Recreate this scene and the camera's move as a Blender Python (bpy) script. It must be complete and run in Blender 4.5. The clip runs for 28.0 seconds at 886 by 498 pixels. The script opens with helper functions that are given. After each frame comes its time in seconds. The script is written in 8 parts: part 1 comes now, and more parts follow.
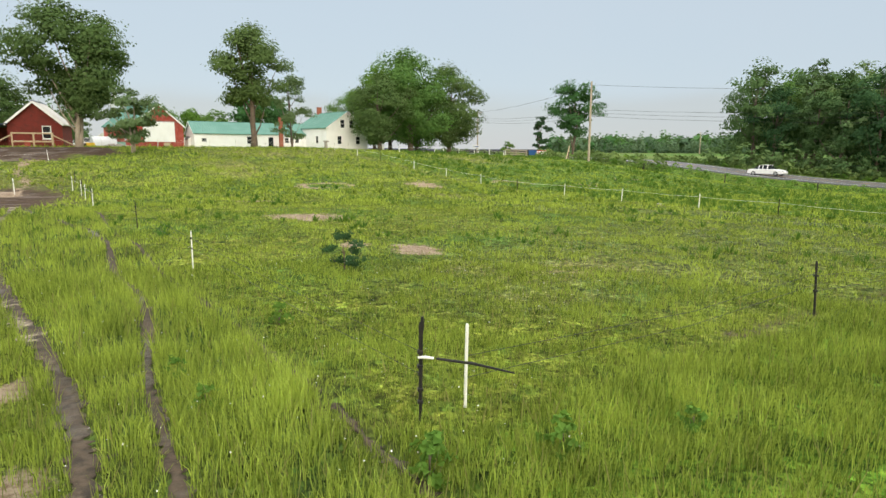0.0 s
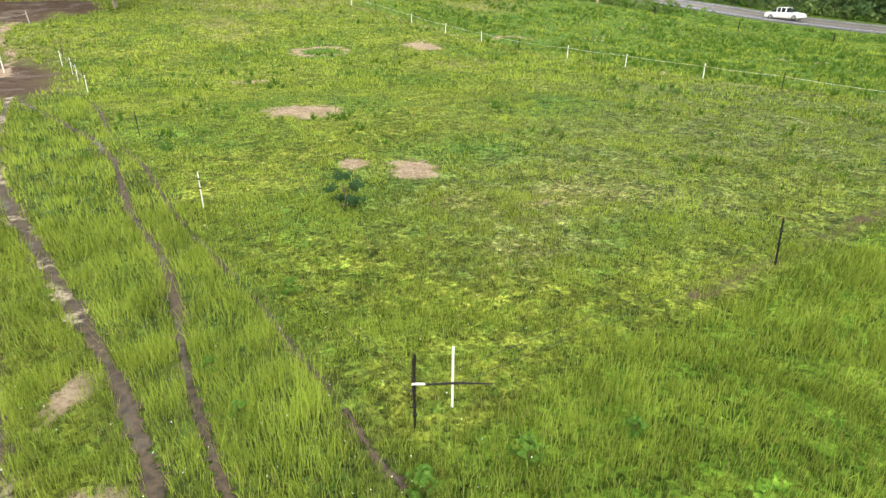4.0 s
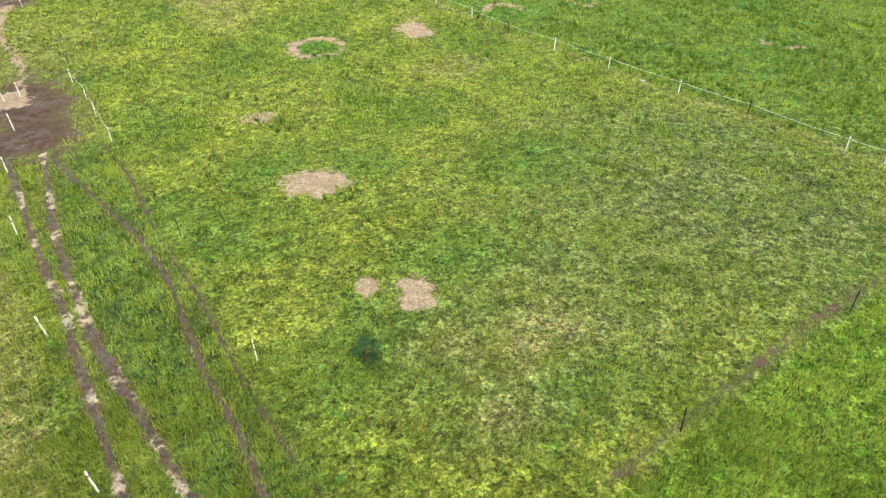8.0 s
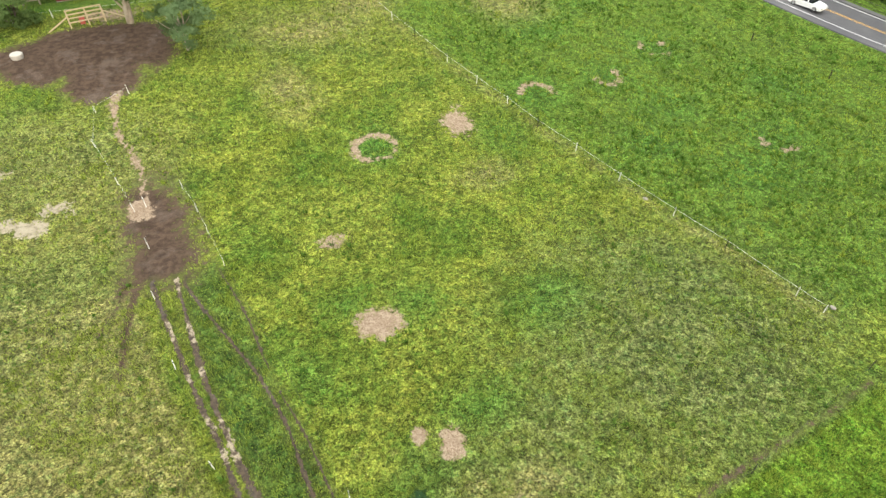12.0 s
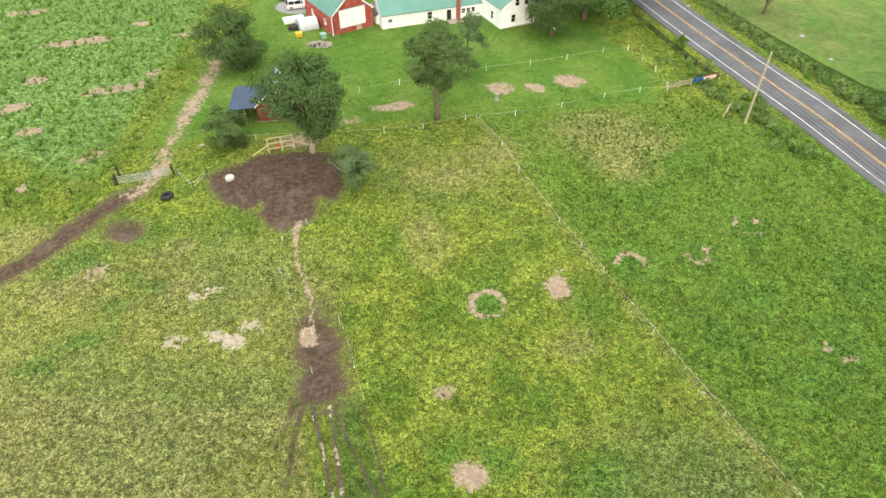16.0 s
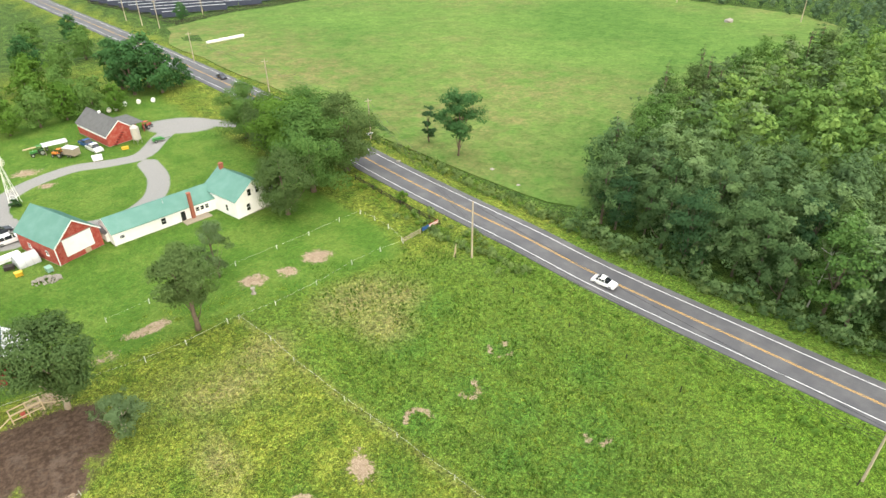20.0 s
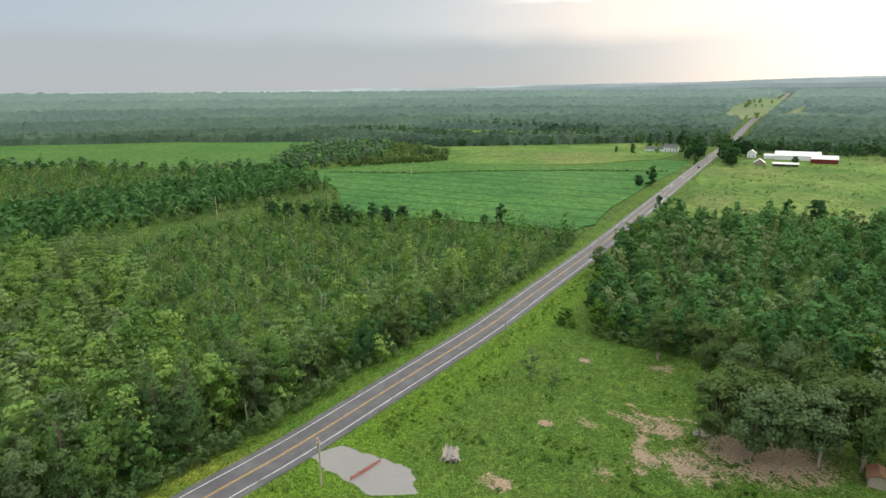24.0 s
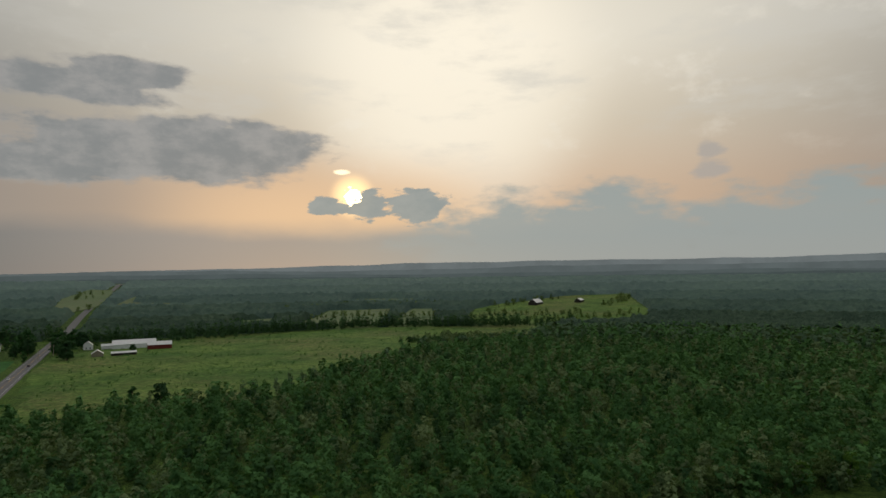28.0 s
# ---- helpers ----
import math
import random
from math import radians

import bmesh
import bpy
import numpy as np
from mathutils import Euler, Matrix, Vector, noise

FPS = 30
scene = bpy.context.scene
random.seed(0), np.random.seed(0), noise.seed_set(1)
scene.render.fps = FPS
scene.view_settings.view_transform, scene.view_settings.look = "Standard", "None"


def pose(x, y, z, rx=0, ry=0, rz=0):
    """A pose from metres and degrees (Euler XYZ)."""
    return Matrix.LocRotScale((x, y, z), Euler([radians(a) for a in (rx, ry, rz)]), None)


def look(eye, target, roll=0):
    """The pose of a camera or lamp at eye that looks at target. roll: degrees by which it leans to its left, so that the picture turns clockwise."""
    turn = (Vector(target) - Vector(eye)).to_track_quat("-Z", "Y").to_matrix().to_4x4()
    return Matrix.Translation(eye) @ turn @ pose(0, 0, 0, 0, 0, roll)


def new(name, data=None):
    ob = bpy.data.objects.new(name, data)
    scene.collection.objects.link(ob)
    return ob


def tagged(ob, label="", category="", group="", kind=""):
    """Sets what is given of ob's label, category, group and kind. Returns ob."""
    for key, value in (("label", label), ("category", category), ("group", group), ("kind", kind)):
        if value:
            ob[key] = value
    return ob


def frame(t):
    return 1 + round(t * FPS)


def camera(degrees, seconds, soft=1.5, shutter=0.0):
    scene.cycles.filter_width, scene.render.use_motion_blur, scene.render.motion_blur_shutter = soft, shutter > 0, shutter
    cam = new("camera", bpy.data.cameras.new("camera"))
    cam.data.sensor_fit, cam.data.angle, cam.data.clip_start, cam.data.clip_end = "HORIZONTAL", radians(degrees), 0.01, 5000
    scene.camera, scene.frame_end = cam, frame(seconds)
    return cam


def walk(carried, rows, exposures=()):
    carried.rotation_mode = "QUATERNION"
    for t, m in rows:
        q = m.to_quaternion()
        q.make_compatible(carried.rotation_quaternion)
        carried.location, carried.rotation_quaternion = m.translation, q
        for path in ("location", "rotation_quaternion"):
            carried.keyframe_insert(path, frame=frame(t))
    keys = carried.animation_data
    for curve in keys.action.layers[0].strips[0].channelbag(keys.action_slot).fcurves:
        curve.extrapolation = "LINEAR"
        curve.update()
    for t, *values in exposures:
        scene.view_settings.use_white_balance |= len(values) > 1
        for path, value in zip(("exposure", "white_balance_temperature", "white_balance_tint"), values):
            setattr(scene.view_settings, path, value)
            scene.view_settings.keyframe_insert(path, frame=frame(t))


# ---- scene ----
cam = camera(71.3, 28.0)
PATH = [
    (0, (2.408, 2.205, 1.809), (2.761, 4.148, 1.493), 0.2),
    (0.5, (2.416, 2.181, 2.027), (2.768, 4.122, 1.699), 0.0),
    (1, (2.409, 2.152, 2.232), (2.762, 4.081, 1.838), 0.1),
    (1.5, (2.395, 2.08, 2.47), (2.747, 3.99, 1.992), 0.1),
    (2, (2.385, 2.013, 2.787), (2.736, 3.902, 2.233), 0.1),
    (2.5, (2.371, 1.941, 3.196), (2.722, 3.81, 2.576), 0.1),
    (4.5, (2.569, 1.925, 5.205), (2.885, 3.694, 4.329), -0.5),
    (5, (2.359, 1.997, 6.189), (2.697, 3.74, 5.268), -0.2),
    (5.5, (2.395, 2.037, 7.306), (2.728, 3.757, 6.341), -0.1),
    (6, (2.443, 2.047, 8.425), (2.769, 3.744, 7.418), -0.2),
    (6.5, (2.412, 2.118, 9.684), (2.736, 3.787, 8.631), -0.2),
    (7, (2.38, 2.146, 11.131), (2.703, 3.791, 10.039), -0.1),
    (7.5, (2.354, 2.187, 12.664), (2.674, 3.804, 11.531), -0.1),
    (8, (2.379, 2.182, 14.16), (2.692, 3.775, 12.992), -0.2),
    (8.5, (2.363, 2.204, 15.734), (2.672, 3.771, 14.531), -0.1),
    (9, (2.369, 2.175, 17.462), (2.673, 3.719, 16.228), -0.2),
    (9.5, (2.42, 2.158, 19.417), (2.717, 3.678, 18.151), -0.3),
    (10, (2.389, 2.225, 21.615), (2.674, 3.715, 20.312), -0.2),
    (10.5, (2.302, 2.278, 23.82), (2.57, 3.743, 22.485), -0.2),
    (11, (2.131, 2.384, 26.097), (2.385, 3.823, 24.732), -0.1),
    (11.5, (2.046, 2.479, 28.542), (2.285, 3.916, 27.171), 0.1),
    (12, (1.913, 2.512, 30.901), (2.109, 3.961, 29.536), 0.1),
    (12.5, (1.91, 2.595, 33.311), (2.051, 4.049, 31.945), 0.1),
    (13, (1.857, 2.686, 35.685), (1.943, 4.145, 34.32), 0.1),
    (13.5, (1.899, 2.74, 38.315), (1.928, 4.201, 36.95), 0.0),
    (15.5, (1.436, 2.682, 49.235), (1.304, 4.145, 47.877), 0.1),
    (16, (1.266, 2.712, 51.765), (1.135, 4.174, 50.406), 0.0),
    (16.5, (1.44, 2.699, 53.974), (1.306, 4.163, 52.619), -0.2),
    (17, (1.549, 2.668, 55.811), (1.439, 4.134, 54.455), -0.3),
    (17.5, (1.656, 2.675, 57.333), (1.591, 4.144, 55.977), -0.4),
    (18, (1.71, 2.722, 58.504), (1.703, 4.228, 57.188), -0.5),
    (18.5, (1.681, 2.719, 59.692), (1.764, 4.272, 58.435), -0.4),
    (19, (1.931, 2.775, 60.787), (2.137, 4.366, 59.592), -0.5),
    (19.5, (2.145, 2.754, 61.816), (2.52, 4.362, 60.688), -0.5),
    (20, (2.344, 2.964, 62.592), (2.936, 4.552, 61.531), -0.6),
    (20.5, (2.474, 2.858, 63.557), (3.33, 4.369, 62.563), -0.5),
    (21, (2.647, 2.773, 63.856), (3.804, 4.118, 62.932), -0.7),
    (21.5, (2.688, 2.363, 63.883), (4.19, 3.371, 63.03), -0.9),
    (23.5, (1.492, 1.518, 66.241), (3.311, 0.915, 65.668), -0.5),
    (24, (2.103, 1.409, 65.958), (3.747, 0.383, 65.463), -0.4),
    (24.5, (2.211, 1.487, 66.166), (3.581, 0.091, 65.749), -0.4),
    (25, (2.459, 1.229, 65.948), (3.474, -0.461, 65.61), -0.5),
    (25.5, (2.924, 1.105, 65.589), (3.565, -0.772, 65.333), -0.5),
    (26, (3.015, 1.277, 65.626), (3.388, -0.68, 65.45), -0.6),
    (26.5, (2.871, 1.408, 65.584), (3.083, -0.579, 65.49), -0.6),
    (27, (2.942, 1.337, 65.657), (3.054, -0.66, 65.63), -0.7),
    (27.5, (3.686, 0.139, 65.571), (3.747, -1.86, 65.608), -0.6),
    (28, (3.659, 0.518, 65.296), (3.718, -1.479, 65.389), -0.6),
]
# exposure follows the bright sunset sky at the end
walk(cam, [(t, look(eye, target, roll)) for t, eye, target, roll in PATH],
     exposures=[(0, 0.02), (1, 0.1), (2.5, 0.3), (5, 0.42), (12, 0.28), (20, 0.38), (21, 0.45), (22, 0.4), (24, -0.25), (25, -0.80), (26, -1.48), (27, -2.02), (28, -2.2)])

# ---- light ----
SUN_AZ, SUN_EL = 170.0, 7.4
W = bpy.data.worlds.new("world")
scene.world = W
W.use_nodes = True


class Nodes:
    """Short hand for building node trees."""

    def __init__(self, tree):
        self.t = tree
        tree.nodes.clear()

    def add(self, kind, **props):
        n = self.t.nodes.new(kind)
        for k, v in props.items():
            if k in n.inputs:
                n.inputs[k].default_value = v
        return n

    def link(self, a, b):
        self.t.links.new(a, b)

    def put(self, sock, v):
        if isinstance(v, (int, float, tuple, list)):
            sock.default_value = v
        else:
            self.link(v, sock)

    def math(self, op, a, b=0.0, c=None, clamp=False):
        n = self.t.nodes.new("ShaderNodeMath")
        n.operation, n.use_clamp = op, clamp
        self.put(n.inputs[0], a), self.put(n.inputs[1], b)
        if c is not None:
            self.put(n.inputs[2], c)
        return n.outputs[0]

    def mix(self, f, a, b, mode="MIX"):
        n = self.t.nodes.new("ShaderNodeMix")
        n.data_type, n.blend_type = "RGBA", mode
        self.put(n.inputs[0], f)
        self.put(n.inputs[6], a if not isinstance(a, tuple) or len(a) == 4 else (*a, 1))
        self.put(n.inputs[7], b if not isinstance(b, tuple) or len(b) == 4 else (*b, 1))
        return n.outputs[2]

    def ramp(self, f, lo, hi, a=0.0, b=1.0, smooth=True):
        n = self.t.nodes.new("ShaderNodeMapRange")
        n.interpolation_type = "SMOOTHSTEP" if smooth else "LINEAR"
        self.put(n.inputs[0], f)
        for i, v in enumerate((lo, hi, a, b)):
            n.inputs[i + 1].default_value = v
        return n.outputs[0]

    def cells(self, scale, vec, shake=0.22):
        """A random value for each small uneven cell: tufts and leaves of a sward."""
        n = self.t.nodes.new("ShaderNodeTexVoronoi")
        n.inputs["Scale"].default_value = scale
        n.inputs["Randomness"].default_value = 1.0
        wob = self.t.nodes.new("ShaderNodeVectorMath")
        wob.operation = "MULTIPLY_ADD"
        self.link(self.noise(scale * 1.7, 3, 0.6, vec, 1), wob.inputs[0])
        wob.inputs[1].default_value = (shake / scale * 2,) * 3
        self.link(vec, wob.inputs[2])
        self.link(wob.outputs[0], n.inputs["Vector"])
        sep = self.t.nodes.new("ShaderNodeSeparateColor")
        self.link(n.outputs["Color"], sep.inputs[0])
        return sep.outputs[0]

    def noise(self, scale, detail=4.0, rough=0.55, vec=None, out=0):
        n = self.t.nodes.new("ShaderNodeTexNoise")
        n.inputs["Scale"].default_value, n.inputs["Detail"].default_value = scale, detail
        n.inputs["Roughness"].default_value = rough
        if vec is not None:
            self.link(vec, n.inputs["Vector"])
        return n.outputs[out]

    def attr(self, name):
        n = self.t.nodes.new("ShaderNodeAttribute")
        n.attribute_name = name
        return n


def build_sky():
    n = Nodes(W.node_tree)
    out, bg = n.add("ShaderNodeOutputWorld"), n.add("ShaderNodeBackground")
    tc = n.add("ShaderNodeTexCoord").outputs["Generated"]
    sep = n.add("ShaderNodeSeparateXYZ")
    n.link(tc, sep.inputs[0])
    x, y, z = sep.outputs
    # degrees from south, towards the west, and above the horizon
    phi = n.math("MULTIPLY", n.math("ARCTAN2", n.math("MULTIPLY", x, -1.0), n.math("MULTIPLY", y, -1.0)), 57.2958)
    el = n.math("MULTIPLY", n.math("ARCSINE", z), 57.2958)
    sky = n.add("ShaderNodeTexSky")
    sky.sky_type, sky.sun_disc = "NISHITA", False
    sky.sun_elevation, sky.sun_rotation = radians(SUN_EL), radians(SUN_AZ)
    sky.air_density, sky.dust_density = 1.0, 0.2

    def plane(sx, sy):
        com = n.add("ShaderNodeCombineXYZ")
        n.link(n.math("MULTIPLY", phi, sx), com.inputs[0]), n.link(n.math("MULTIPLY", el, sy), com.inputs[1])
        return com.outputs[0]

    def toward(az, elev):
        a, e = radians(az), radians(elev)
        dot = n.add("ShaderNodeVectorMath")
        dot.operation = "DOT_PRODUCT"
        n.link(tc, dot.inputs[0])
        dot.inputs[1].default_value = (math.sin(a) * math.cos(e), math.cos(a) * math.cos(e), math.sin(e))
        return dot.outputs["Value"]

    # a thick layer of cloud: bright overhead, grey blue at the horizon away from the sun
    high = n.ramp(el, 12, 65)
    cover = n.mix(high, (0.525, 0.615, 0.705), (2.7, 2.7, 2.6))
    blue = n.ramp(n.noise(2.2, 6, 0.6, tc), 0.42, 0.7)
    cover = n.mix(n.math("MULTIPLY", blue, 0.16), cover, (0.60, 0.64, 0.70))
    # the evening light spreads over the southern half
    warm = n.math("POWER", n.ramp(toward(181, 14), 0.44, 1.0, smooth=False), 2.0)
    evening = n.mix(n.ramp(el, 6.0, 15.0), (3.00, 2.10, 1.40), (3.10, 2.68, 2.06))
    evening = n.mix(n.ramp(el, 13.0, 22.0), evening, (3.9, 3.6, 3.0))
    cover = n.mix(warm, cover, evening)
    glow = n.math("POWER", n.ramp(toward(179, 18), 0.955, 1.0), 1.6)
    cover = n.mix(n.math("MULTIPLY", glow, 0.8), cover, (4.6, 4.2, 3.45))
    rose = n.math("POWER", n.ramp(toward(168, 5), 0.93, 1.0), 2.0)
    cover = n.mix(n.math("MULTIPLY", rose, n.ramp(el, 13.0, 6.0)), cover, (3.5, 2.35, 1.40))
    dull = n.math("MULTIPLY", n.math("MULTIPLY", n.ramp(phi, -14, -46), n.ramp(phi, -100, -60)), n.ramp(el, 17.0, 6.0))
    cover = n.mix(n.math("MULTIPLY", dull, 0.32), cover, n.mix(n.ramp(phi, -75, -30), (0.86, 0.83, 0.80), (1.60, 1.42, 1.22)))
    # torn sheets of high cloud
    gate = n.math("MULTIPLY", n.ramp(el, 7.0, 15.0), warm)
    cover = n.mix(n.math("MULTIPLY", n.ramp(n.noise(1.0, 8, 0.62, plane(0.05, 0.16)), 0.48, 0.66), n.math("MULTIPLY", gate, 0.6)), cover, (2.7, 2.6, 2.35))
    wisp = n.math("MULTIPLY", n.ramp(n.noise(1.0, 7, 0.6, plane(0.16, 0.26)), 0.54, 0.70), gate)
    cover = n.mix(n.math("MULTIPLY", wisp, 0.35), cover, (4.0, 3.75, 3.25))

    def body(shapes, grain, lo, hi):
        """Cloud made of overlapping shapes (azimuth, height, half width, half height) with a ragged edge."""
        best = None
        for azc, elc, hw, hh in shapes:
            da = n.math("DIVIDE", n.math("SUBTRACT", phi, azc), hw)
            de = n.math("DIVIDE", n.math("SUBTRACT", el, elc), hh)
            de = n.math("ADD", n.math("MAXIMUM", de, 0.0), n.math("MULTIPLY", n.math("MINIMUM", de, 0.0), 1.3))
            r = n.math("SQRT", n.math("ADD", n.math("MULTIPLY", da, da), n.math("MULTIPLY", de, de)))
            best = r if best is None else n.math("SMOOTH_MIN", best, r, 0.2)
        rag = n.math("ADD", n.math("MULTIPLY", n.math("SUBTRACT", n.noise(1.0, 5, 0.55, plane(0.16 * grain, 0.42 * grain)), 0.5), 1.9),
                     n.math("MULTIPLY", n.math("SUBTRACT", n.noise(1.0, 4, 0.5, plane(0.7 * grain, 1.3 * grain)), 0.5), 0.30))
        return n.ramp(n.math("ADD", best, rag), hi, lo)

    # haze and a long grey bank low over the horizon
    haze = n.mix(n.ramp(phi, -18, 2), (1.46, 1.30, 1.18), (1.30, 1.42, 1.40))
    haze = n.mix(n.ramp(warm, 0.02, 0.75), (0.50, 0.55, 0.60), haze)
    edge = n.math("ADD", el, n.math("MULTIPLY", n.math("SUBTRACT", n.noise(1.0, 4, 0.5, plane(0.08, 0.2)), 0.5), 2.5))
    cover = n.mix(n.math("MULTIPLY", n.ramp(edge, 5.6, 3.4), 0.93), cover, haze)
    bank = body([(11, 2.6, 15, 5.2), (31, 2.8, 14, 4.7), (48, 3.0, 12, 4.0)], 1.1, 0.62, 1.22)
    cover = n.mix(n.math("MULTIPLY", bank, 0.92), cover, n.mix(n.ramp(el, 2.0, 7.5), (1.44, 1.54, 1.50), (1.34, 1.54, 1.52)))
    # the low sun behind small clouds
    disc = toward(SUN_AZ, SUN_EL + 0.15)
    cover = n.mix(n.math("POWER", n.ramp(disc, 0.9990, 1.0), 2.0), cover, (7.0, 4.8, 2.4))
    small = body([(-12.3, 6.4, 2.0, 0.95), (-8.7, 6.5, 2.1, 1.5), (-4.2, 6.5, 2.7, 1.9)], 2.7, 0.84, 1.10)
    tone = n.ramp(n.noise(1.0, 5, 0.6, plane(0.3, 0.5)), 0.35, 0.7)
    grey = n.mix(tone, (1.02, 1.06, 1.06), (1.50, 1.46, 1.40))
    cover = n.mix(n.math("MULTIPLY", small, 0.95), cover, n.mix(tone, (1.12, 1.30, 1.31), (1.36, 1.50, 1.47)))
    gap = n.ramp(n.math("ADD", disc, n.math("MULTIPLY", n.math("SUBTRACT", n.noise(1.0, 3, 0.5, plane(1.6, 2.6)), 0.5), 0.0004)), 0.99990, 0.99995)
    gap2 = body([(-11.1, 9.7, 0.75, 0.32)], 3.0, 0.5, 1.2)
    cover = n.mix(gap, cover, (22.0, 17.0, 9.0))
    cover = n.mix(n.math("MULTIPLY", gap2, 0.8), cover, (8.0, 6.5, 4.2))
    # large grey clouds left of the sun, and two scraps right of it
    large = body([(-27, 10.4, 12, 3.3), (-19.5, 11.6, 7, 2.3), (-36, 9.3, 9, 1.8), (-34, 15.3, 9.5, 1.6), (-29, 16.6, 5, 1.5), (-47, 12.0, 8, 1.3), (-50, 8.0, 9, 1.0)], 1.0, 0.74, 1.16)
    scraps = body([(21.9, 10.7, 1.1, 0.9), (22.0, 8.9, 1.6, 0.9)], 2.0, 0.55, 1.25)
    fade = n.math("MULTIPLY", large, n.ramp(warm, 0.04, 0.22))
    cover = n.mix(n.math("MULTIPLY", fade, 0.96), cover, n.mix(n.math("MULTIPLY", n.ramp(fade, 1.0, 0.4), 0.7), grey, (1.65, 1.52, 1.38)))
    cover = n.mix(n.math("MULTIPLY", scraps, 0.7), cover, (1.7, 1.6, 1.5))
    total = n.mix(0.015, cover, sky.outputs[0], "ADD")
    n.link(total, bg.inputs[0])
    bg.inputs[1].default_value = 1.0
    n.link(bg.outputs[0], out.inputs[0])


build_sky()
lamp = bpy.data.lights.new("sun", "SUN")
lamp.energy, lamp.angle, lamp.color = 0.65, radians(14), (1.0, 0.86, 0.68)
sun = new("sun", lamp)
_a, _e = radians(SUN_AZ), radians(SUN_EL + 4)
sun.matrix_world = look((math.sin(_a) * math.cos(_e) * 90, math.cos(_a) * math.cos(_e) * 90, math.sin(_e) * 90), (0, 0, 0))

# ---- materials ----


def material(name, rough=0.7, metal=0.0, spec=0.3):
    m = bpy.data.materials.new(name)
    m.use_nodes = True
    n = Nodes(m.node_tree)
    out, b = n.add("ShaderNodeOutputMaterial"), n.add("ShaderNodeBsdfPrincipled")
    b.inputs["Roughness"].default_value, b.inputs["Metallic"].default_value = rough, metal
    b.inputs["Specular IOR Level"].default_value = spec
    n.link(b.outputs[0], out.inputs[0])
    return m, n, b


def bump(n, b, height, strength=0.4, dist=0.02):
    k = n.add("ShaderNodeBump")
    k.inputs["Strength"].default_value, k.inputs["Distance"].default_value = strength, dist
    n.link(height, k.inputs["Height"])
    n.link(k.outputs[0], b.inputs["Normal"])


def world_pos(n):
    return n.add("ShaderNodeNewGeometry").outputs["Position"]


def worn(name, base, dark, scale=3.0, rough=0.7, metal=0.0, amount=0.5, fine=40.0, relief=0.25, dist=0.01, spec=0.3):
    """A surface of one base colour with stains at a large and grain at a small scale."""
    m, n, b = material(name, rough, metal, spec)
    p = world_pos(n)
    big, small = n.noise(scale, 5, 0.6, p), n.noise(fine, 3, 0.6, p)
    k = n.math("MULTIPLY", n.ramp(n.math("ADD", n.math("MULTIPLY", big, 0.7), n.math("MULTIPLY", small, 0.3)), 0.38, 0.68), amount)
    n.link(n.mix(k, base, dark), b.inputs["Base Color"])
    bump(n, b, small, relief, dist)
    return m


def leaf_material(name, a, c, translucent=0.24, single=0.22):
    """Leaves: colour varies from leaf to leaf and from plant to plant."""
    m = bpy.data.materials.new(name)
    m.use_nodes = True
    n = Nodes(m.node_tree)
    out = n.add("ShaderNodeOutputMaterial")
    isl = n.add("ShaderNodeNewGeometry").outputs["Random Per Island"]
    obj = n.add("ShaderNodeObjectInfo").outputs["Random"]
    tint = n.attr("tint").outputs["Fac"]
    f = n.math("ADD", n.math("MULTIPLY", isl, single), n.math("MULTIPLY", n.math("ADD", n.math("MULTIPLY", obj, 0.35), tint), 0.55), clamp=True)
    col = n.mix(f, a, c)
    d, t, mixer = n.add("ShaderNodeBsdfDiffuse"), n.add("ShaderNodeBsdfTranslucent"), n.add("ShaderNodeMixShader")
    n.link(col, d.inputs[0])
    n.link(n.mix(1.0, col, (1.25, 1.15, 0.6), "MULTIPLY"), t.inputs[0])
    mixer.inputs[0].default_value = translucent
    n.link(d.outputs[0], mixer.inputs[1]), n.link(t.outputs[0], mixer.inputs[2])
    n.link(mixer.outputs[0], out.inputs[0])
    return m


LEAF = leaf_material("leaf_maple", (0.042, 0.112, 0.040), (0.148, 0.298, 0.102))
LEAF_DARK = leaf_material("leaf_dark", (0.036, 0.084, 0.038), (0.092, 0.176, 0.070))
LEAF_BRIGHT = leaf_material("leaf_bright", (0.076, 0.165, 0.028), (0.205, 0.330, 0.062))
LEAF_GREY = leaf_material("leaf_grey", (0.095, 0.155, 0.070), (0.225, 0.300, 0.138))
# bluer and flatter than LEAF: distance haze put into the leaf colour
LEAF_HAZED = leaf_material("leaf_hazed", (0.070, 0.130, 0.078), (0.150, 0.225, 0.128), 0.25)
LEAF_DULL = leaf_material("leaf_dull", (0.072, 0.124, 0.044), (0.210, 0.290, 0.098))
TUFT = leaf_material("tuft", (0.036, 0.100, 0.018), (0.150, 0.250, 0.046), 0.3)
NEEDLE = leaf_material("needle", (0.076, 0.152, 0.058), (0.245, 0.352, 0.122), 0.24)
LEAF_DUSK = leaf_material("leaf_dusk", (0.060, 0.120, 0.047), (0.195, 0.290, 0.114))
NEEDLE_DARK = leaf_material("needle_dark", (0.062, 0.120, 0.055), (0.195, 0.290, 0.120), 0.22)
LEAF_EAST = leaf_material("leaf_birch", (0.080, 0.168, 0.046), (0.245, 0.372, 0.098))
BLADE = leaf_material("grass_blade", (0.016, 0.046, 0.006), (0.395, 0.500, 0.095), 0.32, 0.64)
BLADE_DRY = leaf_material("grass_dry", (0.150, 0.170, 0.050), (0.300, 0.290, 0.120), 0.4)
